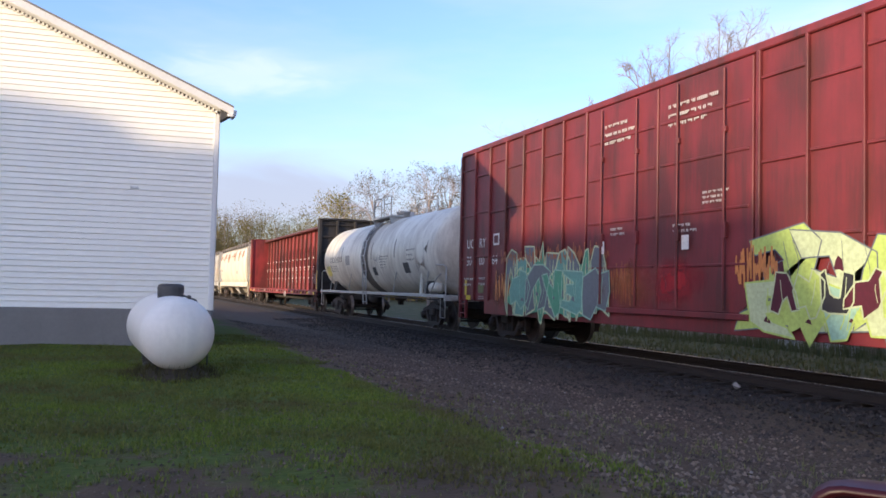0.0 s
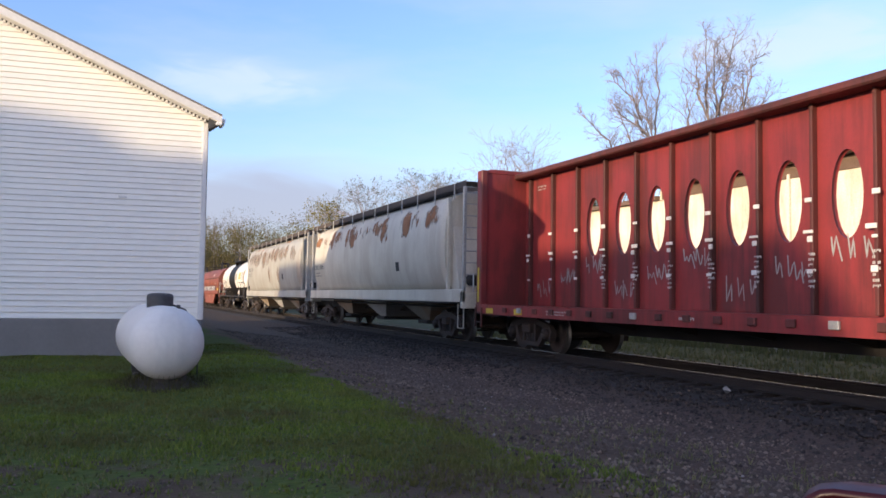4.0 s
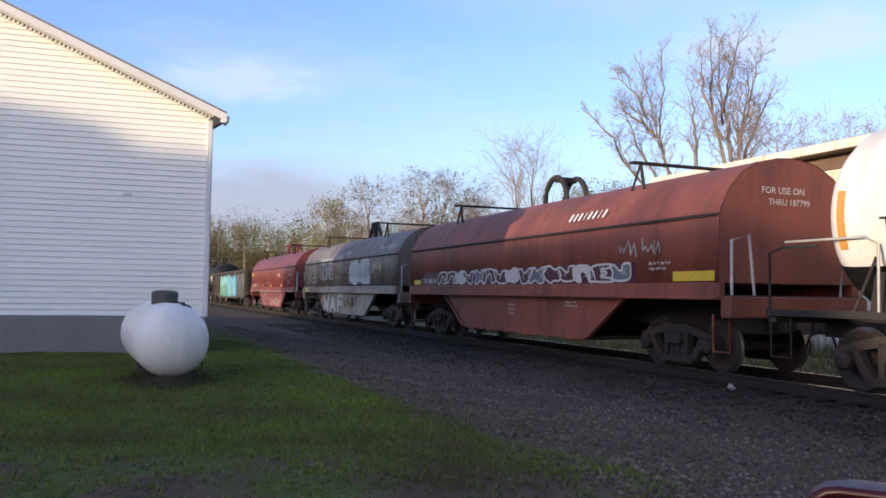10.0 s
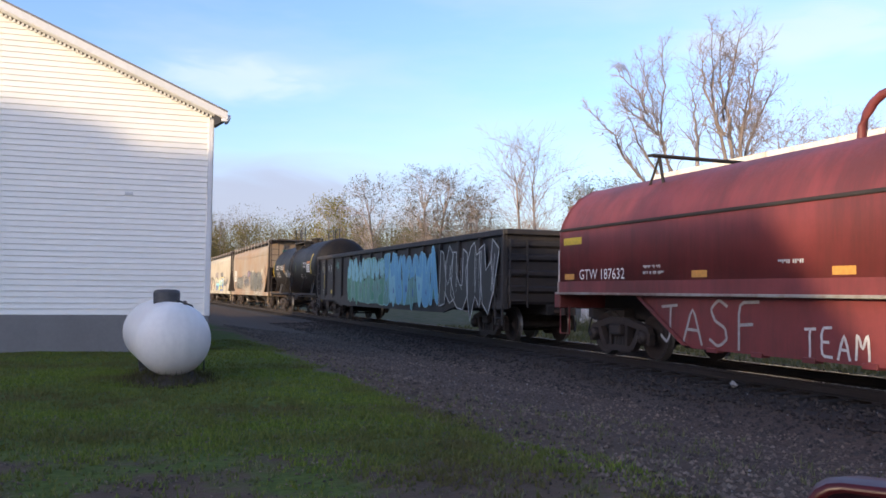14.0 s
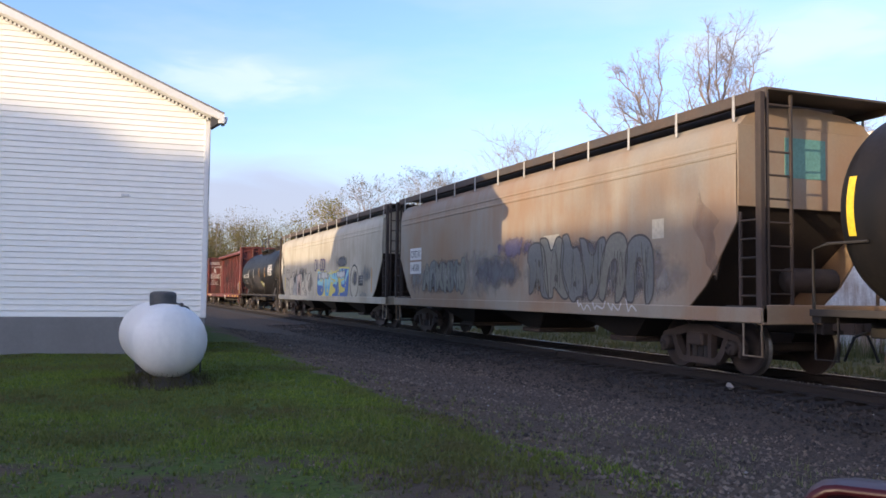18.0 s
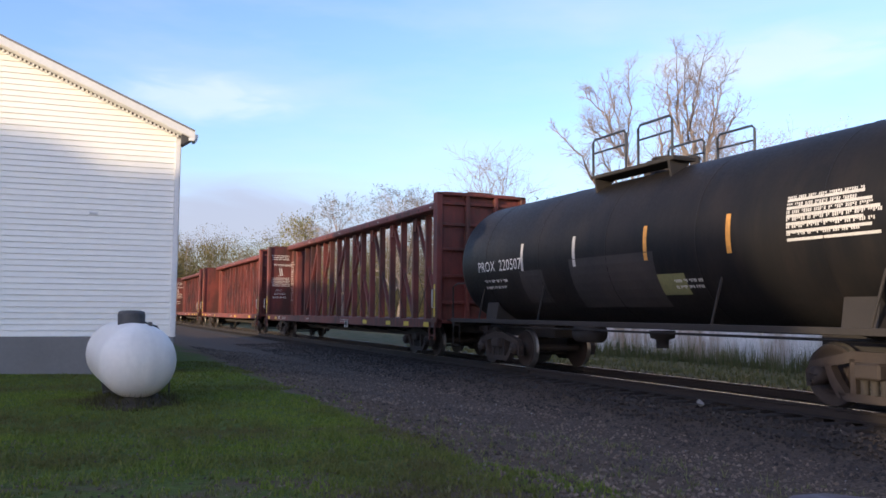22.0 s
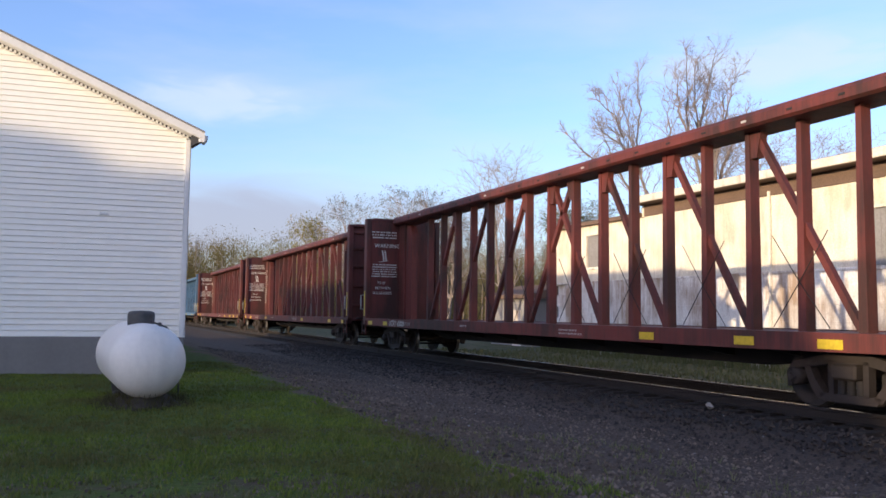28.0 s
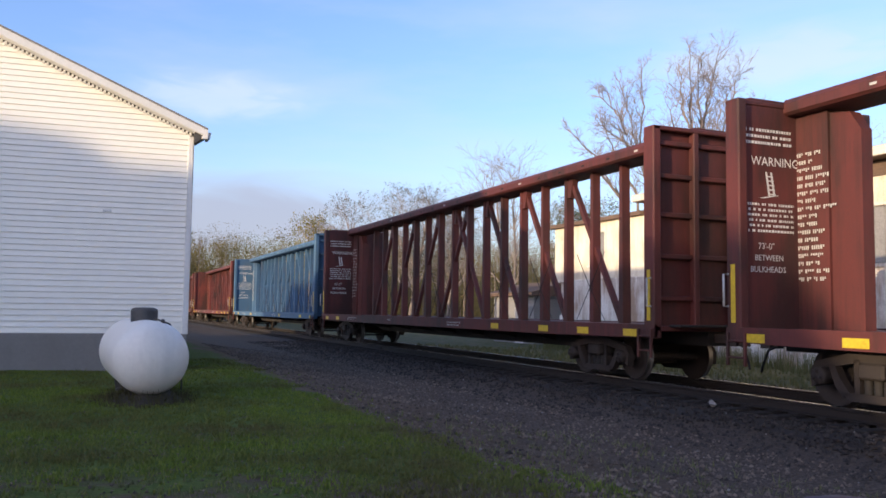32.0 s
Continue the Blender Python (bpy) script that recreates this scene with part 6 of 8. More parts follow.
    for y, z, w, hh, r, sd in ((1.75, 4.62, 1.25, 0.5, 3, 1), (-0.35, 4.62, 1.25, 0.5, 3, 2), (1.5, 2.55, 0.5, 0.2, 2, 3), (-0.5, 2.5, 0.6, 0.2, 2, 4), (-1.3, 3.0, 0.7, 0.25, 3, 5), (h - 0.45, 1.6, 0.5, 0.3, 2, 6)):
        bars(car, y, z, w, hh, r, M_WLET, flat(1.53), sd)
    patch(car, 1.9, 1.72, 2.05, 2.3, M_WLET, flat(1.53), "placard")
    patch(car, -0.75, -0.95, 2.05, 2.3, M_WLET, flat(1.53), "placard")
    patch(car, h - 0.32, h - 0.46, 1.14, 1.56, M_YEL, fc, "reflector", label="yellow reflective panel")
    patch(car, h - 0.42, h - 0.74, 1.0, 1.13, M_YEL, fc, "reflector", label="yellow reflective panel")
    patch(car, h - 1.25, h - 1.62, 1.2, 1.42, M_OLIVE, fc, "faded_tag")
    bars(car, h - 1.28, 1.62, 0.5, 0.3, 2, M_WLET, fc, 7)
    bars(car, h - 1.3, 1.12, 0.35, 0.12, 2, M_WLET, fc, 8)
    blot(car, 7.3, 5.9, 0.76, 1.9, M_MISTO, flat(1.513), 21, 0.003, "spray_cloud", "orange overspray behind the lettering")
    blot(car, 1.9, -0.2, 0.9, 2.0, M_MISTO, flat(1.53), 22, 0.002, "spray_cloud", "faded orange overspray")
    scrawl(car, 6.9, 0.95, 0.9, 0.85, 5, GRAF["orange"], flat(1.513), 23, 0.05)
    fo = flat(1.513)
    blot(car, 0.5, -1.5, 1.0, 2.0, M_FRESH, flat(1.53), 8, 0.003, "paint_patch", "fresher red repaint")
    scrawl(car, 6.6, 1.85, 5.0, 0.5, 22, GRAF["rusty"], fo, 14, 0.05)
    scrawl(car, 2.0, 1.0, 1.2, 1.0, 7, GRAF["rusty"], fo, 17, 0.04)
    scrawl(car, -2.1, 1.35, 0.9, 0.8, 7, GRAF["orange"], fo, 15, 0.045)
    blot(car, 6.25, 1.7, 0.72, 1.95, GRAF["green"], fo, 10, 0.0055)
    graffiti(car, 6.25, 0.72, 4.6, 1.45, 9, ("slate", "teal", "slate", "green"), "pale", fo, 11, 0.040, "jag", hole="slate", lines=4)
    graffiti(car, 5.9, 0.8, 4.2, 0.95, 5, ("teal", "slate", "green"), "mint", flat(1.521), 12, 0.032, "jag", hole="slate", lines=2)
    graffiti(car, -2.45, 0.72, 6.4, 1.52, 6, ("lime", "pale", "lime"), "slate", fo, 5, 0.022, "jag", hole="maroon", lines=3)
    graffiti(car, -2.5, 0.72, 6.3, 0.75, 9, ("pale", "lime", "mint"), "lime", flat(1.521), 16, 0.03, "jag", hole="maroon", lines=3)
    graffiti(car, -2.9, 1.05, 5.8, 0.55, 12, ("maroon", "lime", "black"), "pale", flat(1.527), 18, 0.025, "jag", hole=None, lines=1)


def tank_car(name, label, y0, half, shoulder, r, cz, mats, style):
    car = start_car(name, label, y0, half, half - 1.95, style.get("truck"), "tank car")
    prof = []
    hd = r * 0.5
    for k in range(9):
        t = math.pi / 2 * k / 8
        prof.append((max(r * math.sin(t), 0.001), -shoulder - hd * math.cos(t)))
    prof += [(r, q) for q in (-shoulder * 0.5, 0.0, shoulder * 0.5)]
    for k in range(9):
        t = math.pi / 2 * (8 - k) / 8
        prof.append((max(r * math.sin(t), 0.001), shoulder + hd * math.cos(t)))
    f = Form().lathe(prof, "y", (0, 0, cz), 56, caps=False)
    part("tank_shell", f, mats[0], car)
    fc = round_side(r, cz)
    if style.get("lower"):   # black underside and black band round the middle
        zl = style["lower"]
        low = Form()
        n0 = 22
        a0 = math.asin((zl - cz) / (r + 0.004))
        angs = [math.pi - a0 + (math.pi + 2 * a0) * k / n0 for k in range(n0 + 1)]
        rings = []
        for rr, y in [(q + 0.004, a) for q, a in prof]:
            # only the part of each ring under the line
            rings.append([(rr * math.cos(t), y, cz + rr * math.sin(t)) for t in angs])
        low.loft(rings, True, False, False)
        part("painted_underside", low, style["low_mat"], car)
        b0, b1 = style["band"]
        part("painted_band", Form().lathe([(r + 0.007, b0), (r + 0.007, b1)], "y", (0, 0, cz), 56, caps=False), style["low_mat"], car)
    for q in style.get("seams", (-0.33, 0.33)):
        part("weld_seam", Form().lathe([(r + 0.002, q * shoulder * 2 - 0.02), (r + 0.008, q * shoulder * 2), (r + 0.002, q * shoulder * 2 + 0.02)], "y", (0, 0, cz), 48, caps=False), mats[0], car)
    if style.get("grime"):
        part("overflow_stain", Form().lathe([(r + 0.004, style["grime"][0]), (r + 0.005, style["grime"][1])], "y", (0, 0, cz), 48, caps=False), M_BAND, car)
    # stub sills, saddles, side rail
    sill = style.get("sill", M_UNDER)
    rail = style.get("rail", M_UNDER)
    for s in (-1, 1):
        part("stub_sill", Form().box(-0.33, 0.33, *sorted((s * (half - 3.4), s * half)), 0.70, 1.05, 0.02), sill, car)
        part("saddle", Form().prism([(-1.25, 1.08), (-1.1, cz - 0.55), (1.1, cz - 0.55), (1.25, 1.08), (0.6, 0.95), (-0.6, 0.95)], s * (half - 1.95) - 0.28, s * (half - 1.95) + 0.28, "y"), sill, car)
        part("end_sill", Form().box(-1.42, 1.42, *sorted((s * (half - 0.16), s * half)), 0.92, 1.10, 0.015), rail, car)
        part("end_platform", Form().box(-1.42, 1.42, *sorted((s * (half - 0.75), s * (half - 0.17))), 1.06, 1.10, 0.008), rail, car)
        # hand rails at the ends, steps below
        for x in (-1.40, 1.40):
            grab(car, [(x, s * (half - 0.03), 1.1), (x, s * (half - 0.03), 1.95), (x, s * (half - 0.30), 2.02), (x, s * (half - 0.95), 2.02)], style.get("hand", rail), 0.022, "end_rail")
            part("step", Form().tube([(x, s * (half - 0.05), 1.0), (x, s * (half - 0.05), 0.42), (x, s * (half - 0.45), 0.42), (x, s * (half - 0.45), 1.0)], 0.02, 6), style.get("hand", rail), car)
    for x in (-1.43, 1.43):
        part("side_rail", Form().box(x - 0.03, x + 0.03, -half, half, 1.02, 1.12, 0.008), style.get("hand", rail), car)
    for q in (-0.62, -0.3, 0.3, 0.62):
        for x in (-1, 1):
            part("rail_brace", Form().tube([(x * 1.42, q * half * 1.25, 1.08), (x * (r * 0.90), q * half * 1.25 - 0.22, cz - r * 0.42)], 0.022, 6), style.get("hand", rail), car)
    # bottom fittings
    part("outlet_valve", Form().lathe([(0.26, cz - r - 0.02), (0.24, cz - r - 0.16), (0.13, cz - r - 0.20), (0.12, cz - r - 0.36)], "z", (0, 0.3, 0), 14), sill, car)
    part("brake_reservoir", Form().lathe([(0.0, 1.6), (0.2, 1.64), (0.21, 2.4), (0.0, 2.45)], "y", (-0.55, 0, 0.86), 14, caps=False), sill, car)
    part("brake_pipe", Form().tube([(-0.75, -half + 1, 0.93), (-0.75, half - 1, 0.93)], 0.025, 6), sill, car)
    # dome platform with hand rails, and the man way
    p0, p1 = style["platform"]
    zt = cz + r
    pm = style.get("dome", M_UNDER)
    part("manway", Form().lathe([(0.32, zt - 0.08), (0.32, zt + 0.22), (0.36, zt + 0.23), (0.36, zt + 0.28), (0.1, zt + 0.32)], "z", (0, (p0 + p1) / 2, 0), 18), pm, car)
    part("valve_housing", Form().lathe([(0.14, zt - 0.04), (0.14, zt + 0.26), (0.06, zt + 0.33)], "z", (0, (p0 + p1) / 2 + 0.62, 0), 12), pm, car)
    part("valve_housing", Form().lathe([(0.10, zt - 0.04), (0.10, zt + 0.2), (0.04, zt + 0.25)], "z", (0.1, (p0 + p1) / 2 - 0.6, 0), 12), pm, car)
    for x in (-1, 1):
        part("platform", Form().box(min(x * 0.46, x * 0.98), max(x * 0.46, x * 0.98), p0, p1, zt - 0.03, zt + 0.04, 0.01), pm, car)
        for q in (p0 + 0.1, p1 - 0.16):
            part("platform_bracket", Form().prism([(x * 0.5, zt - 0.02), (x * 0.98, zt - 0.02), (x * 0.9, zt - 0.42)], q, q + 0.06, "y"), pm, car)
        for a, b in ((p0 + 0.05, p0 + (p1 - p0) * 0.40), (p0 + (p1 - p0) * 0.55, p1 - 0.05)):
            h = 0.78
            grab(car, [(x * 0.95, a, zt), (x * 0.95, a, zt + h - 0.06), (x * 0.95, a + 0.06, zt + h), (x * 0.95, b - 0.06, zt + h), (x * 0.95, b, zt + h - 0.06), (x * 0.95, b, zt)], style.get("railmat", pm), 0.025, "platform_rail")
            grab(car, [(x * 0.95, a, zt + 0.5), (x * 0.95, b, zt + 0.5)], style.get("railmat", pm), 0.02, "platform_rail")
    if style.get("ladder") is not None:
        yl = style["ladder"]
        f = Form()
        for y in (yl - 0.23, yl + 0.23):
            pts = [(-1.46, y, 0.62), (-1.50, y, 1.1)] + [(-(r + 0.1) * math.cos(t), y, cz + (r + 0.1) * math.sin(t)) for t in (-0.35, 0, 0.35, 0.7, 1.0)]
            f.tube(pts, 0.026, 6)
        for k in range(10):
            z = 0.72 + k * 0.30
            xx = 1.50 if z < cz - 0.3 else (r + 0.1) * math.cos(math.asin(min((z - cz) / (r + 0.1), 0.95)))
            f.tube([(-xx, yl - 0.23, z), (-xx, yl + 0.23, z)], 0.018, 6)
        part("side_ladder", f, style.get("ladmat", pm), car)
    return car, fc


def white_tank():
    r, cz = 1.52, 2.50
    car, fc = tank_car("white_tank_car", "dirty white tank car with a grimy band at its dome", 32.05, 8.25, 7.28, r, cz, (M_TANKW,),
                       dict(platform=(-1.2, 1.2), ladder=0.35, grime=(-0.05, 0.95), rail=M_GALV, hand=M_GALV, ladmat=M_GALV, dome=M_GALV, sill=M_UNDER, seams=(-0.38, -0.17, 0.22, 0.4)))
    side_text(car, "DBCX 200210", 6.15, 2.35, 0.34, M_BLET, fc)
    bars(car, 6.1, 2.2, 1.5, 0.3, 3, M_BLET, fc, 1)
    bars(car, -1.6, 2.45, 1.0, 0.5, 5, M_BLET, fc, 2)
    bars(car, -4.8, 2.6, 0.9, 0.5, 3, M_BLET, fc, 5)
    for y in (4.1, -0.5, -3.4):
        patch(car, y, y - 0.09, 2.35, 3.0, M_BAND, fc, "stripe")
    patch(car, 3.4, 2.7, 2.2, 2.6, M_CONC, fc, "placard")
    patch(car, -0.55, -1.0, 1.75, 2.05, M_DOME, fc, "placard")
    patch(car, -4.3, -4.9, 1.80, 2.15, M_DOME, fc, "placard")
    blot(car, -6.3, -6.9, 1.5, 3.6, M_DRIP, fc, 31, 0.004, "drip_stain", "dark spill run down the shell")
    blot(car, 1.05, 0.2, 1.1, 3.3, M_DRIP, fc, 32, 0.007, "drip_stain", "dark spill run down the shell")
    blot(car, -5.6, -6.6, 1.2, 2.9, M_FLAKES, fc, 33, 0.003, "rust_stain")
    scrawl(car, -0.9, 2.15, 0.9, 0.4, 5, GRAF["slate"], fc, 9, 0.025)
    scrawl(car, 7.1, 1.9, 1.2, 0.5, 4, GRAF["slate"], fc, 10)
    patch(car, 7.0, 6.2, 1.75, 2.2, GRAF["yellow"], fc, "smear", 0.0045)
    part("air_reservoir", Form().lathe([(0.0, -7.35), (0.12, -7.32), (0.17, -7.2), (0.17, -6.55), (0.12, -6.43), (0.0, -6.4)], "y", (-1.18, 0, 1.31), 16, caps=False), M_TANKW, car, "white air reservoir on the end platform")
    part("bracket", Form().prism([(-6.02, 1.12), (-6.24, 1.12), (-6.20, 1.45), (-6.10, 1.78), (-6.02, 1.45)], -1.45, -1.41), M_TANKW, car)
    grab(car, [(-1.42, -6.9, 1.12), (-1.42, -7.5, 1.62), (-1.42, -7.85, 1.75)], M_GALV, 0.022, "end_brace")


def tilx_tank():
    r, cz = 1.38, 2.42
    car, fc = tank_car("black_and_white_tank_car", "white tank car with black underside and black middle band", 112.0, 6.95, 5.62, r, cz, (M_TANKW2,),
                       dict(platform=(-1.55, 1.35), lower=1.72, low_mat=M_TANKK, band=(-1.55, 1.72), rail=M_UNDER, railmat=M_BLUEK, dome=M_TANKK, ladder=None, hand=M_UNDER))
    fl = lambda y, z: fc(y, z) - 0.004
    side_text(car, "TILX 160556", 5.0, 2.10, 0.36, M_BLET, fl)
    bars(car, 4.9, 2.0, 1.6, 0.2, 2, M_BLET, fl, 3)
    patch(car, 5.68, 5.55, 1.95, 2.75, M_ORANGE, fl, "stripe")
    patch(car, 2.75, 2.62, 2.3, 2.85, M_ORANGE, fl, "stripe")
    patch(car, -3.6, -4.4, 2.35, 2.85, M_YEL, fl, "placard")
    patch(car, -1.85, -2.6, 2.3, 2.8, GRAF["cream"], fl, "placard")
    bars(car, -1.9, 2.75, 0.9, 0.45, 4, M_BLET, fl, 4)
    bars(car, -4.6, 2.85, 1.0, 0.6, 5, M_BLET, fl, 6)
    side_text(car, "SODIUM HYDROXIDE SOLUTION", -3.0, 2.06, 0.14, M_BLET, fl)
    patch(car, -5.72, -5.85, 2.2, 3.0, M_ORANGE, fl, "stripe")
    part("placard_holder", Form().prism([(-4.5, 1.12), (-4.28, 1.34), (-4.5, 1.56), (-4.72, 1.34)], -1.46, -1.44), M_WLET, car)
    for s in (-1, 1):
        grab(car, [(-1.40, s * 5.0, 1.1), (-1.40, s * 5.0, 2.0), (-1.40, s * 5.2, 2.1), (-1.40, s * 6.6, 2.1)], M_GALV if s > 0 else M_UNDER, 0.02, "end_rail")


def ndyx_tank():
    r, cz = 1.42, 2.46
    car, fc = tank_car("black_tank_car", "sooty black tank car with yellow stripes and white numbers", 199.1, 6.25, 5.55, r, cz, (M_TANKK,),
                       dict(platform=(-1.3, 1.3), ladder=-0.1, railmat=M_BLUEK, seams=(-0.3, 0.0, 0.3)))
    side_text(car, "NDYX 113522", 4.75, 2.45, 0.36, M_WLET, fc)
    bars(car, 4.6, 2.3, 1.4, 0.3, 3, M_WLET, fc, 7)
    for y in (2.30, 0.55, -1.1, -2.75):
        patch(car, y, y - 0.09, 2.25, 2.75, M_OLIVE if y < 2 else M_ORANGE, fc, "stripe")
    patch(car, -4.75, -4.88, 2.1, 3.1, M_YEL, fc, "stripe")
    patch(car, 5.62, 5.5, 2.1, 2.9, M_YEL, fc, "stripe")
    patch(car, -3.85, -4.6, 2.62, 2.74, GRAF["orange"], fc, "placard")
    for k in range(4):
        patch(car, -3.85, -4.6, 2.52 - 0.11 * k, 2.60 - 0.11 * k, M_WLET, fc, "placard")
    side_text(car, "MOLTEN", -2.95, 2.60, 0.18, M_WLET, fc)
    side_text(car, "SULPHUR", -2.95, 2.42, 0.18, M_WLET, fc)
    bars(car, -2.3, 2.1, 0.55, 0.25, 3, M_WLET, fc, 8)
    bars(car, -3.2, 2.1, 0.5, 0.25, 3, M_WLET, fc, 9)
    scrawl(car, 1.9, 1.85, 1.6, 0.6, 6, GRAF["grey"], fc, 21, 0.045)
    end_text(car, "NDYX 113522", -0.85, 2.95, -6.02, 0.2, M_WLET)


def prox_tank():
    r, cz = 1.53, 2.50
    car, fc = tank_car("long_black_tank_car", "long weathered black tank car with black paint patches", 253.15, 7.25, 6.28, r, cz, (M_TANKK,),
                       dict(platform=(-1.3, 1.3), ladder=None, railmat=M_BLUEK, seams=(-0.4, -0.2, 0.0, 0.2, 0.4)))
    side_text(car, "PROX", 5.45, 2.25, 0.34, M_WLET, fc)
    side_text(car, "220507", 4.35, 2.25, 0.36, M_WLET, fc)
    bars(car, 5.2, 2.05, 1.5, 0.3, 2, M_WLET, fc, 9)
    for y, m in ((3.28, M_STENW), (1.15, M_STENW), (-1.15, M_ORANGE), (-3.2, M_ORANGE)):
        patch(car, y, y - 0.1, 2.2, 2.8, m, fc, "stripe")
    patch(car, 3.4, 2.4, 1.5, 2.2, M_ENDBLACK, fc, "repaint")
    patch(car, 1.3, -1.4, 1.4, 2.35, M_ENDBLACK, fc, "repaint")
    for k in range(6):
        patch(car, -4.4, -5.9 + 0.12 * (k % 3), 2.29 + 0.11 * k, 2.33 + 0.11 * k, M_STENW, fc, "placard")
    bars(car, -4.4, 2.92, 1.5, 0.6, 6, M_WLET, fc, 10)
    bars(car, -1.8, 1.85, 0.8, 0.2, 2, M_WLET, fc, 12)
    patch(car, -1.4, -2.1, 1.60, 1.95, M_OLIVE, fc, "placard")


def centerbeam(name, label, y0, mat, ends=None, warn=True, opera=False, seed=1, y_letters="", pitch=1.0):
    """Open lumber car: deck, a truss wall along the middle, a bulkhead at each end."""
    half = 11.5
    car = start_car(name, label, y0, half, 9.14, category="lumber car")
    part("deck", Form().box(-1.38, 1.38, -half, half, 0.96, 1.06, 0.012), mat, car)
    for x in (-1, 1):
        part("side_sill", Form().prism([(-half, 1.08), (half, 1.08), (half, 0.85), (9.9, 0.83), (7.4, 0.81), (-7.4, 0.81), (-9.9, 0.83), (-half, 0.85)], x * 1.38 - 0.04, x * 1.38 + 0.04), mat, car)
    part("centre_sill", Form().prism([(-half, 0.95), (half, 0.95), (half, 0.7), (8.0, 0.7), (6.8, 0.50), (-6.8, 0.50), (-8.0, 0.7), (-half, 0.7)], -0.22, 0.22), M_UNDER, car)
    for k in range(9):
        y = -8 + 2 * k
        part("cross_bearer", Form().prism([(-1.36, 0.95), (1.36, 0.95), (1.36, 0.82), (0.25, 0.62), (-0.25, 0.62), (-1.36, 0.82)], y - 0.06, y + 0.06, "y"), M_UNDER, car)
    for s in (-1, 1):    # bulkheads: a plate, framed, with stiffeners on the outside
        yo, yi = s * half, s * (half - 0.30)
        em = ends if ends and s < 0 else mat
        a, b = sorted((yo, yi))
        bk = part("bulkhead", Form().prism([(-1.40, 0.98), (-1.40, 4.60), (-1.1, 4.68), (1.1, 4.68), (1.40, 4.60), (1.40, 0.98)], *sorted((s * (half - 0.16), s * (half - 0.22))), "y"), em, car)
        for x in (-1, 1):
            part("corner_post", Form().box(*sorted((x * 1.41, x * 1.24)), a, b, 0.84, 4.64, 0.02), em, bk)
        for x in (-0.45, 0.45):
            part("stiffener", Form().box(x - 0.06, x + 0.06, *sorted((s * (half - 0.16), s * (half - 0.01))), 1.0, 4.6, 0.015), em, bk)
        for z in (1.5, 2.25, 3.0, 3.7, 4.3):
            part("cross_beam", Form().box(-1.24, 1.24, *sorted((s * (half - 0.16), s * (half - 0.06))), z, z + 0.09, 0.015), em, bk)
        part("cap", Form().box(-1.40, 1.40, *sorted((s * (half - 0.24), s * half)), 4.56, 4.64, 0.015), em, bk)
        # the solid end panel of the truss wall, on both sides
        if not opera:
            part("end_wing", Form().prism([(s * (half - 0.2), 1.06), (s * (half - 0.85), 1.06), (s * (half - 0.85), 4.45), (s * (half - 0.2), 4.45)], -0.16, 0.16), mat, car)
            part("end_gusset", Form().prism([(s * (half - 0.85), 1.06), (s * (half - 1.42), 1.06), (s * (half - 1.42), 4.05), (s * (half - 1.22), 4.35), (s * (half - 0.85), 4.40)], -0.11, 0.11), mat, car)
        ladder(car, -1.44, *sorted((s * (half - 0.05), s * (half - 0.42))), 0.5, 1.0, M_CB, 2)
        grab(car, [(-1.43, s * (half - 0.06), 1.9), (-1.52, s * (half - 0.06), 1.9), (-1.52, s * (half - 0.06), 1.4), (-1.43, s * (half - 0.06), 1.4)], M_GALV)
        patch(car, s * (half - 0.10), s * (half - 0.20), 1.15, 2.05, M_YEL, flat(1.412), "hand_hold")
        part("hand_brake_platform" if s < 0 else "end_step", Form().box(-1.1, 1.1, *sorted((s * (half + 0.02), s * (half + 0.32))), 1.04, 1.08, 0.006), M_UNDER, car)
    fw = flat(0.165)
    if opera:
        # plate wall pierced by oval windows
        f = Form()
        ys = [1.21 * (k - 6.5) for k in range(14)]
        cells = [-half + 0.2] + [(ys[k] + ys[k + 1]) / 2 for k in range(13)] + [half - 0.2]
        zc, hw, hh, m, tw = 2.94, 0.30, 0.69, 24, 0.05
        for k, y in enumerate(ys):
            a, b = (cells[k], cells[k + 1])
            if k == 0:
                a = y - 0.605
            if k == 13:
                b = y + 0.605
            for x, sg in ((-tw, 1), (tw, -1)):
                oval = [(x, y + hw * math.cos(2 * math.pi * q / m), zc + hh * math.sin(2 * math.pi * q / m)) for q in range(m)]
                outer = []
                for q in range(m):
                    t = 2 * math.pi * q / m
                    c, s2 = math.cos(t), math.sin(t)
                    e = min((b - y) / abs(c) if abs(c) > 1e-6 else 9, (1.53 if s2 > 0 else 1.84) / abs(s2) if abs(s2) > 1e-6 else 9)
                    outer.append((x, y + e * c, zc + e * s2))
                f.loft([outer, oval], False, True, False)
                # corner fillers of the rectangular cell
                for cy in (a, b):
                    for cz2 in (zc - 1.84, zc + 1.53):
                        near = sorted(outer, key=lambda p: (p[1] - cy) ** 2 + (p[2] - cz2) ** 2)[:2]
                        f.add([(x, cy, cz2)] + near, [(0, 1, 2)])
            f.loft([[(-tw, y + hw * math.cos(2 * math.pi * q / m), zc + hh * math.sin(2 * math.pi * q / m)) for q in range(m)],
                    [(tw, y + hw * math.cos(2 * math.pi * q / m), zc + hh * math.sin(2 * math.pi * q / m)) for q in range(m)]], True, True, False)
        for k in range(15):     # solid strips between the windows, and a plate below them
            y = 1.21 * (k - 7)
            part("wall_strip", Form().box(-tw + 0.003, tw - 0.003, y - 0.12, y + 0.12, 1.06, 4.46), mat, car)
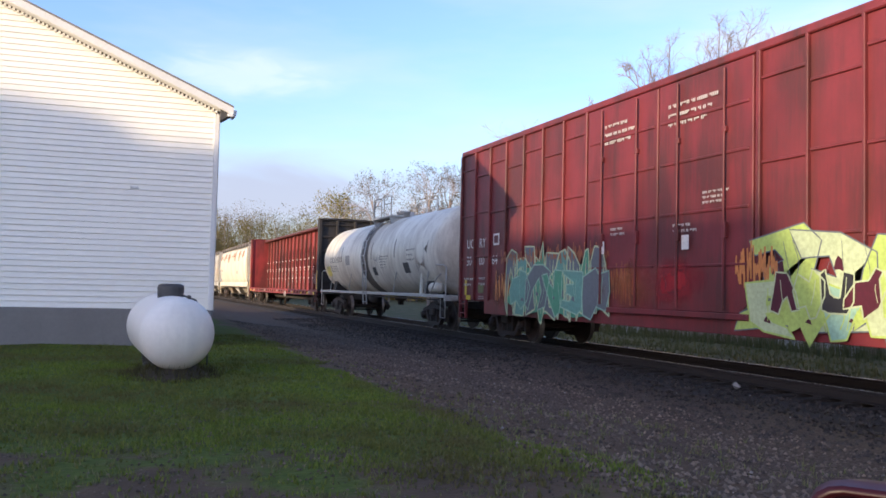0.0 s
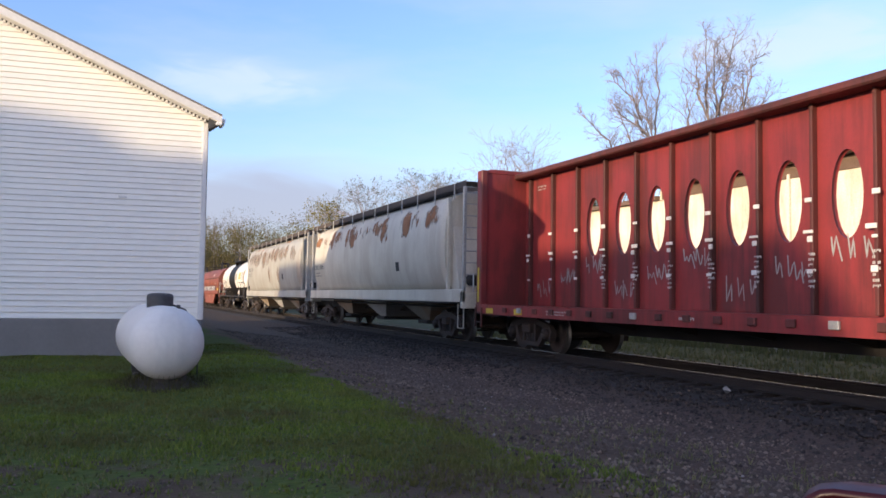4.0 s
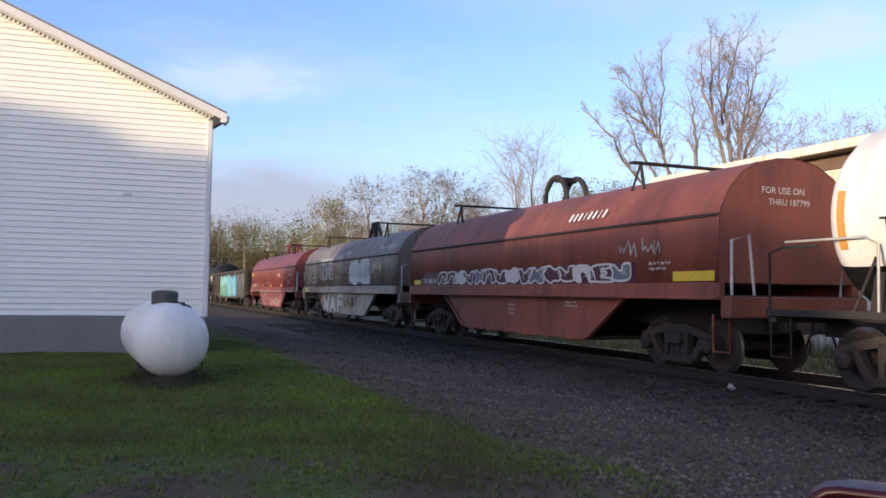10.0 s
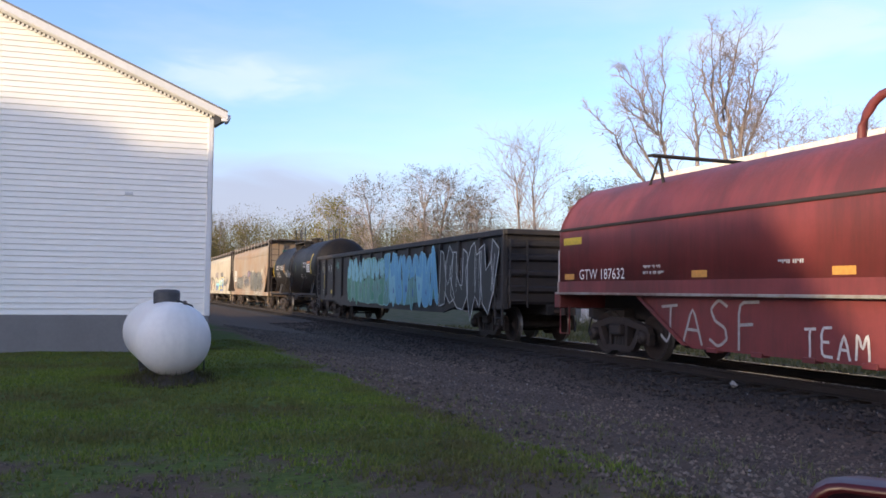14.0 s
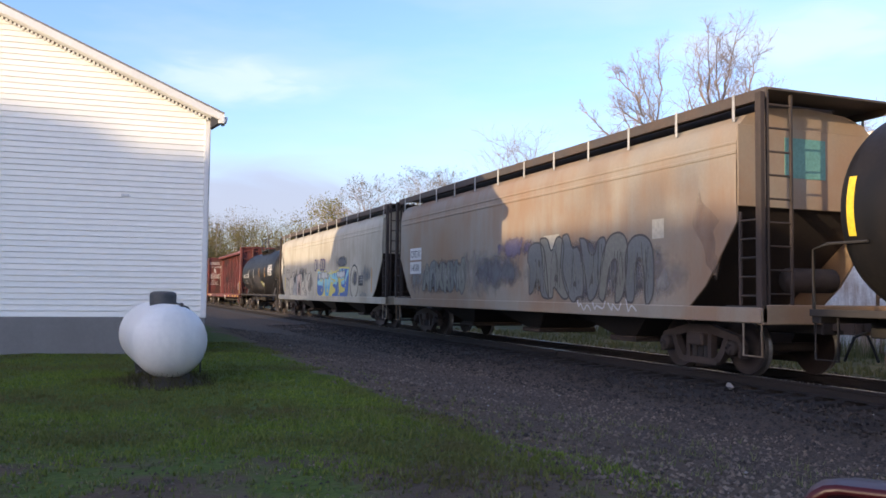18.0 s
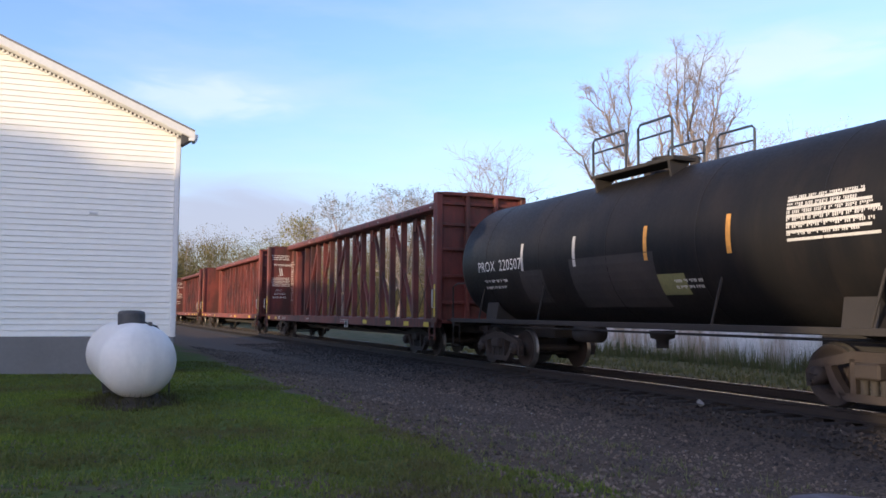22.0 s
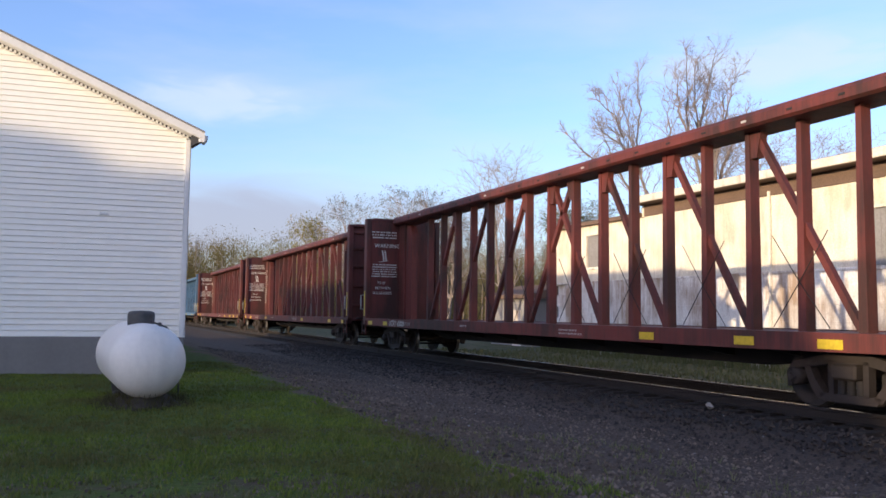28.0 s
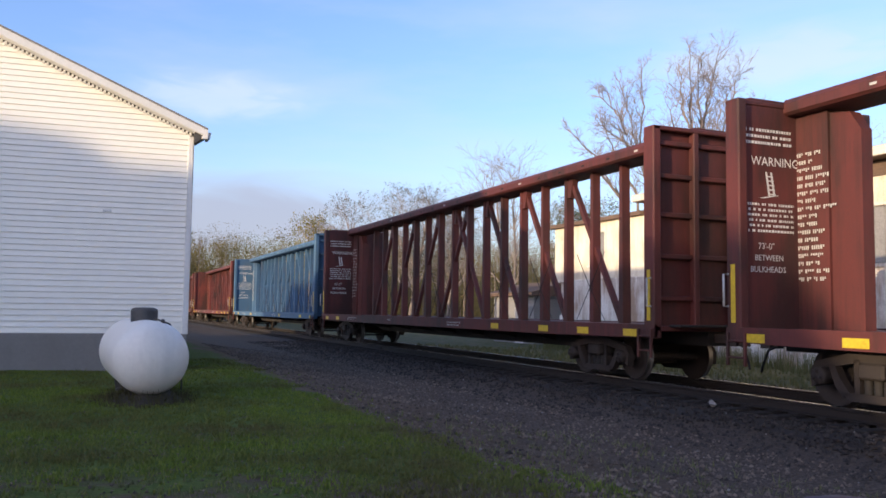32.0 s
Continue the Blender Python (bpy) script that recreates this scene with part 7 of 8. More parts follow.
        part("wall_plate", Form().box(-tw + 0.006, tw - 0.006, -8.4, 8.4, 1.06, 1.9), mat, car)
        wall = part("window_wall", f, mat, car)
        weld(wall.data)
        for s in (-1, 1):
            part("end_wing", Form().box(-tw, tw, *sorted((s * 8.46, s * (half - 0.2))), 1.06, 4.47, 0.01), mat, car)
        rn = random.Random(seed)
        fw = flat(tw)
        for k in range(19):
            y = 1.21 * (k - 9)
            part("wall_post", Form().box(-0.17, -tw, y - 0.035, y + 0.035, 1.08, 4.45, 0.012), M_CBD, car)
            for z, w in ((2.86, 0.07), (2.36, 0.10), (2.22, 0.05), (1.72, 0.06)):
                dy = rn.uniform(-0.04, 0.06)
                part("tie_down", Form().box(-0.20, -0.17, y + dy - w, y + dy + w, z, z + rn.uniform(0.04, 0.1), 0.008), M_WLET, car)
        for k in range(26):
            y = -9.8 + 0.78 * k
            part("winch", Form().box(-1.47, -1.42, y - 0.09, y + 0.09, 0.9, 1.02, 0.01), M_GALV if k % 6 == 0 else M_CBD, car)
        part("top_chord", Form().box(-0.42, 0.42, -half + 0.2, half - 0.2, 4.44, 4.58, 0.03), M_CBD, car)
        bars(car, -6.2, 2.1, 0.6, 0.6, 6, M_WLET, fw, 31)
        bars(car, -5.2, 2.1, 0.55, 0.5, 5, M_WLET, fw, 32)
        bars(car, 10.6, 4.2, 0.5, 0.15, 2, M_WLET, fw, 33)
        for k in range(14):
            bars(car, 7.26 - 1.21 * k + 0.05, 2.05, 0.10, 0.6, 7, M_WLET, lambda y, z: -0.172, 40 + k)
        for k in range(9):
            scrawl(car, 10.6 - 1.21 * k, 1.25 + 0.3 * (k % 3), 0.9, 0.5, 3, GRAF["grey"], fw, 77 + k, 0.035)
        patch(car, -10.6, -10.75, 2.0, 2.7, M_WLET, fw, "stripe")
    else:
        # posts and diagonals
        ys = [1.145 * (k - 7.5) for k in range(16)]
        for k, y in enumerate(ys):
            part("truss_post", Form().prism([(y - 0.085, 1.06), (y + 0.085, 1.06), (y + 0.05, 4.47), (y - 0.05, 4.47)], -0.10, 0.10), mat, car)
        for d in (-1, 1):    # long diagonals over two bays, falling away from the middle; they cross amidships
            for k in range(4):
                a = -d * 0.5725 + d * 2.29 * k
                b = a + d * 2.29
                part("diagonal", Form().prism([(a + d * 0.05, 4.47), (a + d * 0.18, 4.47), (b - d * 0.04, 1.10), (b - d * 0.16, 1.10)], -0.055, 0.055), mat, car)
                part("gusset", Form().prism([(a + d * 0.03, 4.44), (a + d * 0.30, 4.44), (a + d * 0.20, 4.0), (a + d * 0.03, 4.0)], -0.08, 0.08), mat, car)
        for k in range(1, 15, 2):       # slack tie-down cables crossing low between the posts
            for d in (-1, 1):
                a, b = ys[k] - d * 0.57, ys[k] + d * 0.57
                part("tie_down_cable", Form().tube([(-0.13, a, 1.12), (-0.14, (a + b) / 2, 1.84), (-0.13, b, 2.62)], 0.010, 4), M_UNDER, car)
        part("top_chord", Form().prism([(-0.36, 4.46), (-0.42, 4.50), (-0.42, 4.64), (-0.36, 4.72), (0.36, 4.72), (0.42, 4.64), (0.42, 4.50), (0.36, 4.46)], -half + 0.2, half - 0.2, "y"), mat, car)
        for k in range(20):
            y = -9.6 + 1.01 * k
            part("strap_slot", Form().box(-0.43, -0.42, y - 0.06, y + 0.06, 4.55, 4.59, 0.004), M_STENW if k % 5 == seed % 5 else M_UNDER, car)
    # winches and lettering along the sill
    fs = flat(1.425)
    for y in (10.6, 9.0, -5.2, -7.6, -9.2, -10.8) if seed % 2 else (10.9, 9.1, 4.4, -4.1, -8.9, -10.9):
        patch(car, y + 0.21, y - 0.21, 0.86, 0.99, M_YEL, fs, "reflector", label="yellow reflective strip")
    bars(car, 7.6, 0.98, 1.3, 0.12, 2, M_WLET, fs, seed)
    bars(car, -2.2, 0.98, 1.0, 0.14, 2, M_WLET, fs, seed + 1)
    bars(car, 2.9, 0.98, 0.5, 0.1, 1, M_WLET, fs, seed + 2)
    if y_letters:
        side_text(car, y_letters, 8.6, 0.85, 0.26, M_WLET, fs)
    if opera or seed == 1:
        f = Form()
        for a, b, c, d in ((-0.14, 0.14, 0.70, 0.712), (-0.14, 0.14, 0.918, 0.93), (-0.14, -0.128, 0.712, 0.918), (0.128, 0.14, 0.712, 0.918)):
            f.box(-1.47, -1.43, a - 3.1, b - 3.1, c, d)
        f.box(-1.44, -1.43, -3.228, -2.972, 0.712, 0.918, slot=1)
        part("test_stencil", f, [M_WLET, M_UNDER], car)
    if warn:
        yf = half - 0.222          # lettering on the inner face of the rear bulkhead
        for b, size, z, x in (("WARNING", 0.20, 3.62, -1.10), ("73'-0\"", 0.14, 2.30, -0.98), ("BETWEEN", 0.13, 2.12, -1.05), ("BULKHEADS", 0.13, 1.94, -1.14)):
            end_text(car, b, x, z, yf, size, M_WLET)

        def rows_of_bars(x, z, w, h, rows, sd):
            rn, form = random.Random(sd), Form()
            for r in range(rows):
                u, z1 = rn.uniform(0, 0.06), z - r * h / rows
                while u < w:
                    q = min(rn.uniform(0.025, 0.06), w - u)
                    form.add([(x + u, yf - 0.006, z1 - 0.45 * h / rows), (x + u + q, yf - 0.006, z1 - 0.45 * h / rows), (x + u + q, yf - 0.006, z1), (x + u, yf - 0.006, z1)], [(0, 1, 2, 3)])
                    u += q + rn.choice((0.014, 0.014, 0.014, 0.05))
            part("lettering", form, M_WLET, car, recalc=False)

        rows_of_bars(-1.22, 4.2, 0.95, 0.30, 3, seed)
        rows_of_bars(-1.2, 3.02, 0.95, 0.5, 6, seed + 3)
        f = Form()   # pictogram of a falling ladder
        for a, b, w in (((-0.80, 3.52), (-0.74, 3.14), 0.02), ((-0.70, 3.52), (-0.64, 3.14), 0.02), ((-0.9, 3.10), (-0.58, 3.16), 0.05)):
            f.add([(a[0] - w, yf - 0.006, a[1]), (b[0] - w, yf - 0.006, b[1]), (b[0] + w, yf - 0.006, b[1]), (a[0] + w, yf - 0.006, a[1])], [(0, 1, 2, 3)])
        for q in range(5):
            f.add([(-0.80 + 0.012 * q, yf - 0.006, 3.44 - 0.07 * q), (-0.66 + 0.012 * q, yf - 0.006, 3.44 - 0.07 * q), (-0.66 + 0.012 * q, yf - 0.006, 3.46 - 0.07 * q), (-0.80 + 0.012 * q, yf - 0.006, 3.46 - 0.07 * q)], [(0, 1, 2, 3)])
        part("pictogram", f, M_WLET, car, recalc=False)
        if seed % 2 == 0 or seed == 1 or seed == 5:
            bars(car, half - 0.24, 3.85, 0.55, 2.1, 17, M_WLET, fw, seed + 9)
    return car


def curved_hopper(name, label, y0, half, mat, marks, seed, sill_mat=None):
    """Covered hopper with bulging sides and a running board on the roof."""
    car = start_car(name, label, y0, half, half - 2.0, M_TRUCKR, "hopper car")
    prof = [(1.28, 1.46), (1.40, 1.70), (1.53, 2.15), (1.575, 2.60), (1.57, 3.05), (1.53, 3.50), (1.43, 3.90), (1.28, 4.16), (0.95, 4.33), (0.5, 4.40), (0.0, 4.42)]
    face_pts = sorted((z, x) for x, z in prof)

    def fc(y, z):
        return -float(np.interp(z, [p[0] for p in face_pts], [p[1] for p in face_pts]))

    ring = lambda y, k=1.0, dz=0.0: [(-x * k, y, z + dz) for x, z in prof] + [(x * k, y, z + dz) for x, z in prof[::-1][1:]]
    e = half - 1.35
    rings = [ring(-e - 0.12, 0.93), ring(-e, 0.985)] + [ring(-e + 0.1 + (2 * e - 0.2) * k / 14) for k in range(15)] + [ring(e, 0.985), ring(e + 0.12, 0.93)]
    part("hopper_shell", Form().loft(rings, True, True, True), mat, car)
    for k in range(6):   # weld seams between the plates
        y = -e + 2 * e * (k + 0.7) / 6.4
        f = Form()
        f.loft([[(px + (-0.006 if px < 0 else 0.006), q, pz + 0.004) for px, q, pz in ring(y - 0.02)], [(px + (-0.006 if px < 0 else 0.006), q, pz + 0.004) for px, q, pz in ring(y + 0.02)]], True, False, False)
        part("weld_seam", f, mat, car)
    sm = sill_mat or mat
    for x in (-1, 1):
        part("side_sill", Form().box(*sorted((x * 1.30, x * 1.42)), -half, half, 1.12, 1.48, 0.02), sm, car)
        part("sill_flange", Form().box(*sorted((x * 1.30, x * 1.46)), -half + 0.2, half - 0.2, 1.08, 1.12, 0.01), M_UNDER, car)
    part("centre_sill", Form().box(-0.3, 0.3, -half, half, 0.72, 1.06, 0.02), M_UNDER, car)
    for k in range(3):   # bays with outlet gates
        y = (k - 1) * (e * 0.58)
        w = e * 0.27
        part("bay", Form().loft([[(-1.3, y - w, 1.4), (1.3, y - w, 1.4), (1.3, y + w, 1.4), (-1.3, y + w, 1.4)], [(-0.7, y - 0.35, 0.5), (0.7, y - 0.35, 0.5), (0.7, y + 0.35, 0.5), (-0.7, y + 0.35, 0.5)]], False), M_CONC if k == 1 else M_HOPT, car)
        part("outlet_gate", Form().box(-0.82, 0.82, y - 0.45, y + 0.45, 0.38, 0.50, 0.02), M_UNDER, car)
    part("brake_pipe", Form().tube([(-1.1, -half + 1, 0.98), (-1.1, half - 1, 0.98)], 0.03, 6), M_UNDER, car)
    for s in (-1, 1):
        part("slope_sheet", Form().prism([(s * e, 3.4), (s * e, 1.45), (s * (e + 0.6), 1.12), (s * (e + 0.75), 1.12), (s * (e + 0.1), 3.4)], -1.2, 1.2), mat, car)
        part("end_sill", Form().box(-1.42, 1.42, *sorted((s * (half - 0.14), s * half)), 0.95, 1.42, 0.02), sm, car)
        for x in (-1.34, 1.34):
            part("end_post", Form().box(x - 0.05, x + 0.05, *sorted((s * (e + 0.05), s * (e + 0.18))), 1.4, 4.15, 0.012), sm, car)
            part("corner_post", Form().box(x - 0.045, x + 0.045, *sorted((s * (half - 0.1), s * half)), 1.4, 4.36, 0.012), M_GALV, car)
            part("step", Form().tube([(x, s * (half - 0.05), 1.1), (x, s * (half - 0.05), 0.40), (x, s * (half - 0.45), 0.40), (x, s * (half - 0.45), 1.1)], 0.02, 6), sm, car)
        ladder(car, (-1.34, -0.86), s * (half - 0.05), 0, 1.4, 4.36, M_GALV, 9)
        part("end_pipe", Form().lathe([(0.16, s * (half - 0.5)), (0.17, s * (half - 0.1)), (0.12, s * (half - 0.1))], "y", (-0.95, 0, 1.75), 14), M_UNDER, car)
        part("brake_gear" if s < 0 else "air_reservoir", Form().lathe([(0.0, -0.4), (0.18, -0.36), (0.18, 0.36), (0.0, 0.4)], "x", (0.1, s * (half - 0.45), 1.75), 14, caps=False), M_TRUCKR, car)
    # running board round the hatches
    zr = 4.50
    for x in (-1, 1):
        part("running_board", Form().box(*sorted((x * 0.98, x * 1.32)), -half + 0.02, half - 0.02, zr - 0.03, zr, 0.008), M_WALKW, car)
        part("board_edge", Form().box(*sorted((x * 1.31, x * 1.33)), -half + 0.02, half - 0.02, zr - 0.15, zr + 0.03, 0.004), M_WALKW, car)
        for k in range(12):
            y = -half + 0.8 + (2 * half - 1.6) * k / 11
            part("board_support", Form().box(*sorted((x * 1.335, x * 1.36)), y - 0.028, y + 0.028, 4.06, zr + 0.03, 0.008), M_GALV, car)
    for s in (-1, 1):
        part("end_walk", Form().box(-1.3, 1.3, *sorted((s * (half - 0.75), s * (half - 0.02))), zr - 0.05, zr, 0.01), M_WALKW, car)
    for k in range(10):
        y = -e + 0.9 + (2 * e - 1.8) * k / 9
        part("hatch_cover", Form().lathe([(0.36, 4.48), (0.36, 4.60), (0.28, 4.64), (0.05, 4.66)], "z", (0, y, 0), 14), M_WALKW, car)
    part("hatch_coaming", Form().box(-0.92, 0.92, -e + 0.3, e - 0.3, 4.34, 4.58, 0.02), M_WALKW, car, "dark raised coaming under the hatches")
    for b, y, z, size in marks:
        side_text(car, b, y, z, size, M_BLET, fc)
    bars(car, marks[0][1], marks[0][2] - 0.14, 1.3, 0.25, 2, M_BLET, fc, seed)
    patch(car, -3.9, -4.25, 2.1, 2.4, M_BLET, fc, "placard")
    return car, fc


def rust_runs(car, fc, ys, z0, z1, seed, mat, wide=(0.45, 0.95), name="rust_patch"):
    """Paint flaked to rust near the roof: ragged leaning patches."""
    rnd = random.Random(seed)
    for y in ys:
        f = Form()
        w, n = rnd.uniform(*wide), 11
        lean = rnd.uniform(0.1, 0.5)
        top = z1 - rnd.uniform(0, 0.12)
        bot = z0 + rnd.uniform(0, 0.35)
        v = []
        for i in range(n):
            z = bot + (top - bot) * i / (n - 1)
            c = y + lean * (z - top)
            k = math.sin(math.pi * (i + 0.6) / (n + 0.4)) * w * 0.5 + rnd.uniform(-0.08, 0.08)
            k = max(k, 0.05)
            a, b = c + k, c - k * rnd.uniform(0.6, 1.3)
            v += [(fc(a, z) - 0.005, a, z), (fc(b, z) - 0.005, b, z)]
        f.add(v, [(2 * i, 2 * i + 1, 2 * i + 3, 2 * i + 2) for i in range(n - 1)])
        part(name, f, mat, car, recalc=False)


def straight_hopper(name, label, y0, half, mat, seed):
    """Covered hopper with plain plate sides, open slope ends and a grated running board."""
    car = start_car(name, label, y0, half, half - 2.0, M_TRUCKR, "hopper car")
    prof = [(1.46, 1.12), (1.46, 3.45), (1.45, 3.78), (1.39, 4.00), (1.22, 4.17), (0.80, 4.30), (0.0, 4.36)]
    fc = lambda y, z: -float(np.interp(z, [1.1, 3.45, 3.78, 4.00], [1.463, 1.463, 1.453, 1.39]))
    full = half - 0.55      # the sides reach the ends at the top and cut back below
    ringp = [(-x, z) for x, z in prof[1:]] + [(x, z) for x, z in prof[1:][::-1][1:]]
    # upper shell over the whole length
    part("hopper_shell", Form().loft([[(x, y, z) for x, z in [(-1.46, 2.75)] + ringp + [(1.46, 2.75)]] for y in np.linspace(-full, full, 12)], True, True, True), mat, car)
    # lower sides, cut to a slope at each end
    for x in (-1, 1):
        part("side_sheet", Form().prism([(-full, 3.44), (-full, 2.45), (-full + 0.75, 1.45), (-full + 1.15, 1.12), (full - 1.15, 1.12), (full - 0.75, 1.45), (full, 2.45), (full, 3.44)], *sorted((x * 1.43, x * 1.463))), mat, car)
        part("side_sill", Form().box(*sorted((x * 1.36, x * 1.50)), -half, half, 0.88, 1.12, 0.015), mat, car)
        part("roof_bead", Form().box(*sorted((x * 1.43, x * 1.475)), -full, full, 3.52, 3.58, 0.01).box(*sorted((x * 1.40, x * 1.465)), -full, full, 3.68, 3.73, 0.01), mat, car)
    for s in (-1, 1):
        part("slope_sheet", Form().prism([(s * full, 2.76), (s * (full - 2.1), 1.0), (s * (full - 2.2), 1.0), (s * (full - 0.1), 2.85)], -1.42, 1.42), M_TRUCKR, car)
        part("end_sheet", Form().box(-1.44, 1.44, *sorted((s * (full - 0.03), s * (full + 0.012))), 2.7, 4.0, 0.01), mat, car)
        part("end_sill", Form().box(-1.46, 1.46, *sorted((s * (half - 0.14), s * half)), 0.86, 1.16, 0.015), mat, car)
        part("end_platform", Form().box(-1.4, 1.4, *sorted((s * (half - 0.9), s * (half - 0.1))), 1.10, 1.14, 0.01), M_UNDER, car)
        for x in (-1.43, 1.43):
            # posts darker than the body: shade at the car's end put into their colour
            part("corner_post", Form().box(x - 0.05, x + 0.05, *sorted((s * (half - 0.12), s * half)), 1.1, 4.40, 0.012), M_TRUCKR, car)
            ladder(car, x, *sorted((s * (half - 0.06), s * (half - 0.50))), 1.15, 2.6, M_TRUCKR, 5)
            part("step", Form().tube([(x, s * (half - 0.05), 0.9), (x, s * (half - 0.05), 0.38), (x, s * (half - 0.45), 0.38), (x, s * (half - 0.45), 0.9)], 0.02, 6), mat, car)
        ladder(car, (-1.30, -0.84), s * (half - 0.05), 0, 1.14, 4.40, M_TRUCKR, 9)
        part("brake_cylinder" if s < 0 else "air_reservoir", Form().lathe([(0.0, -0.5), (0.2, -0.45), (0.2, 0.45), (0.0, 0.5)], "x", (0, s * (half - 0.55), 1.55), 14, caps=False), M_TRUCKR, car)
    part("centre_sill", Form().box(-0.3, 0.3, -half, half, 0.70, 1.0, 0.02), M_UNDER, car)
    for k in range(3):
        y = (k - 1) * (half * 0.46)
        w = half * 0.22
        part("bay", Form().loft([[(-1.4, y - w, 1.15), (1.4, y - w, 1.15), (1.4, y + w, 1.15), (-1.4, y + w, 1.15)], [(-0.7, y - 0.35, 0.46), (0.7, y - 0.35, 0.46), (0.7, y + 0.35, 0.46), (-0.7, y + 0.35, 0.46)]], False), M_UNDER, car)
        part("outlet_gate", Form().box(-0.8, 0.8, y - 0.45, y + 0.45, 0.36, 0.47, 0.02), M_TRUCKR, car)
    zr = 4.46
    for x in (-1, 1):
        part("running_board", Form().box(*sorted((x * 0.80, x * 1.34)), -half, half, zr - 0.03, zr, 0.008), M_WALKW, car)
        part("board_edge", Form().box(*sorted((x * 1.32, x * 1.36)), -half, half, zr - 0.16, zr + 0.02, 0.006), M_WALKW, car)
        for k in range(12):
            y = -half + 0.7 + (2 * half - 1.4) * k / 11
            part("board_support", Form().box(*sorted((x * 1.365, x * 1.39)), y - 0.026, y + 0.026, 4.06, zr + 0.03, 0.006), M_GALV, car)
    for s in (-1, 1):
        part("end_walk", Form().box(-1.34, 1.34, *sorted((s * (half - 0.7), s * (half + 0.05))), zr - 0.04, zr, 0.008), M_WALKW, car)
    for k in range(3):
        part("hatch_cover", Form().box(-0.4, 0.4, (k - 1) * full * 0.62 - full * 0.26, (k - 1) * full * 0.62 + full * 0.26, 4.30, 4.47, 0.04), M_WALKW, car)
    part("hatch_coaming", Form().box(-0.76, 0.76, -full + 0.2, full - 0.2, 4.26, 4.54, 0.02), M_WALKW, car, "dark raised coaming under the hatches")
    return car, fc


def coil_car(name, label, y0, mats, seed, brace=True):
    """Steel coil car: trough body that hangs between the trucks, a long rounded hood on top."""
    half = 7.55
    car = start_car(name, label, y0, half + 0.25, 5.85, M_TRUCK, "coil car")
    hm, bm_, sm = mats
    hood = [(1.44, 1.52), (1.44, 2.62), (1.38, 2.78), (1.22, 3.08), (0.98, 3.34), (0.62, 3.54), (0.25, 3.62), (0.0, 3.63)]
    ring = [(-x, z) for x, z in hood] + [(x, z) for x, z in hood[::-1][1:]]
    e = half - 0.05
    hd = part("hood", Form().loft([[(x, y, z) for x, z in ring] for y in (-e, -e * 0.5, 0, e * 0.5, e)], True, True, True), hm, car, "long rounded cover over the coils")
    part("hood_bead", Form().box(-1.47, -1.42, -e, e, 2.60, 2.66, 0.01).box(1.42, 1.47, -e, e, 2.60, 2.66, 0.01), M_UNDER, hd)
    for s in (-1, 1):
        part("hood_rim", Form().loft([[(x * 1.012, s * (e - 0.06), z + 0.006) for x, z in ring], [(x * 1.012, s * (e + 0.012), z + 0.006) for x, z in ring]], True, True, False), hm, hd)
        # stacking bracket: a post with a flat arm near each end
        for x in (-0.9, 0.9):
            part("stacking_post", Form().tube([(x, s * 4.6 - 0.10, 3.25), (x, s * 4.6 + 0.06, 3.90)], 0.032, 6), M_UNDER, hd)
            part("stacking_brace", Form().tube([(x, s * 4.6 + 0.42, 3.28), (x, s * 4.6 + 0.08, 3.86)], 0.026, 6), M_UNDER, hd)
        part("stacking_beam", Form().box(-1.12, 1.12, s * 4.6 - 0.02, s * 4.6 + 0.14, 3.88, 3.93, 0.01), M_UNDER, hd)
    # lifting eye amidships
    f = Form()
    if brace:
        for x in (-0.28, 0.28):
            pts = [(x, 0.55 * math.cos(t), 3.60 + 0.62 * math.sin(t)) for t in (math.pi * q / 10 for q in range(11))]
            f.tube(pts, 0.07, 8)
        f.box(-0.3, 0.3, -0.06, 0.06, 4.10, 4.24, 0.02)
    else:
        for s in (-1, 1):
            f.tube([(0, s * 0.95, 3.6), (0, s * 0.45, 4.12), (0, 0, 4.26)], 0.075, 8)
        f.box(-0.12, 0.12, -0.35, 0.35, 4.18, 4.32, 0.03).box(-0.10, 0.10, -0.09, 0.09, 3.6, 4.2, 0.02)
    part("lifting_eye", f, hm if brace and seed == 3 else M_UNDER, hd)
    # side sill and fish-belly trough
    for x in (-1, 1):
        part("side_sill", Form().box(*sorted((x * 1.36, x * 1.50)), -half, half, 1.28, 1.52, 0.015), sm, car)
        part("sill_lip", Form().box(*sorted((x * 1.36, x * 1.56)), -half, half, 1.24, 1.29, 0.01), sm, car)
        part("trough_side", Form().prism([(-4.7, 1.26), (4.7, 1.26), (3.3, 0.42), (3.1, 0.36), (-3.1, 0.36), (-3.3, 0.42)], x * 1.30 - 0.05, x * 1.30 + 0.05), bm_, car)
        for s in (-1, 1):
            part("belly_flange", Form().prism([(s * 4.75, 1.25), (s * 4.62, 1.25), (s * 3.22, 0.40), (s * 3.34, 0.40)], *sorted((x * 1.30, x * 1.40))), bm_, car)
        for k in range(6):
            y = -2.6 + 1.04 * k
            part("trough_pad", Form().box(*sorted((x * 1.2, x * 1.38)), y - 0.12, y + 0.12, 0.32, 0.40, 0.01), bm_, car)
    part("trough_floor", Form().box(-1.28, 1.28, -3.2, 3.2, 0.36, 0.44, 0.01), M_UNDER, car)
    part("centre_sill", Form().box(-0.3, 0.3, -half - 0.2, half + 0.2, 0.72, 1.26, 0.02), M_UNDER, car)
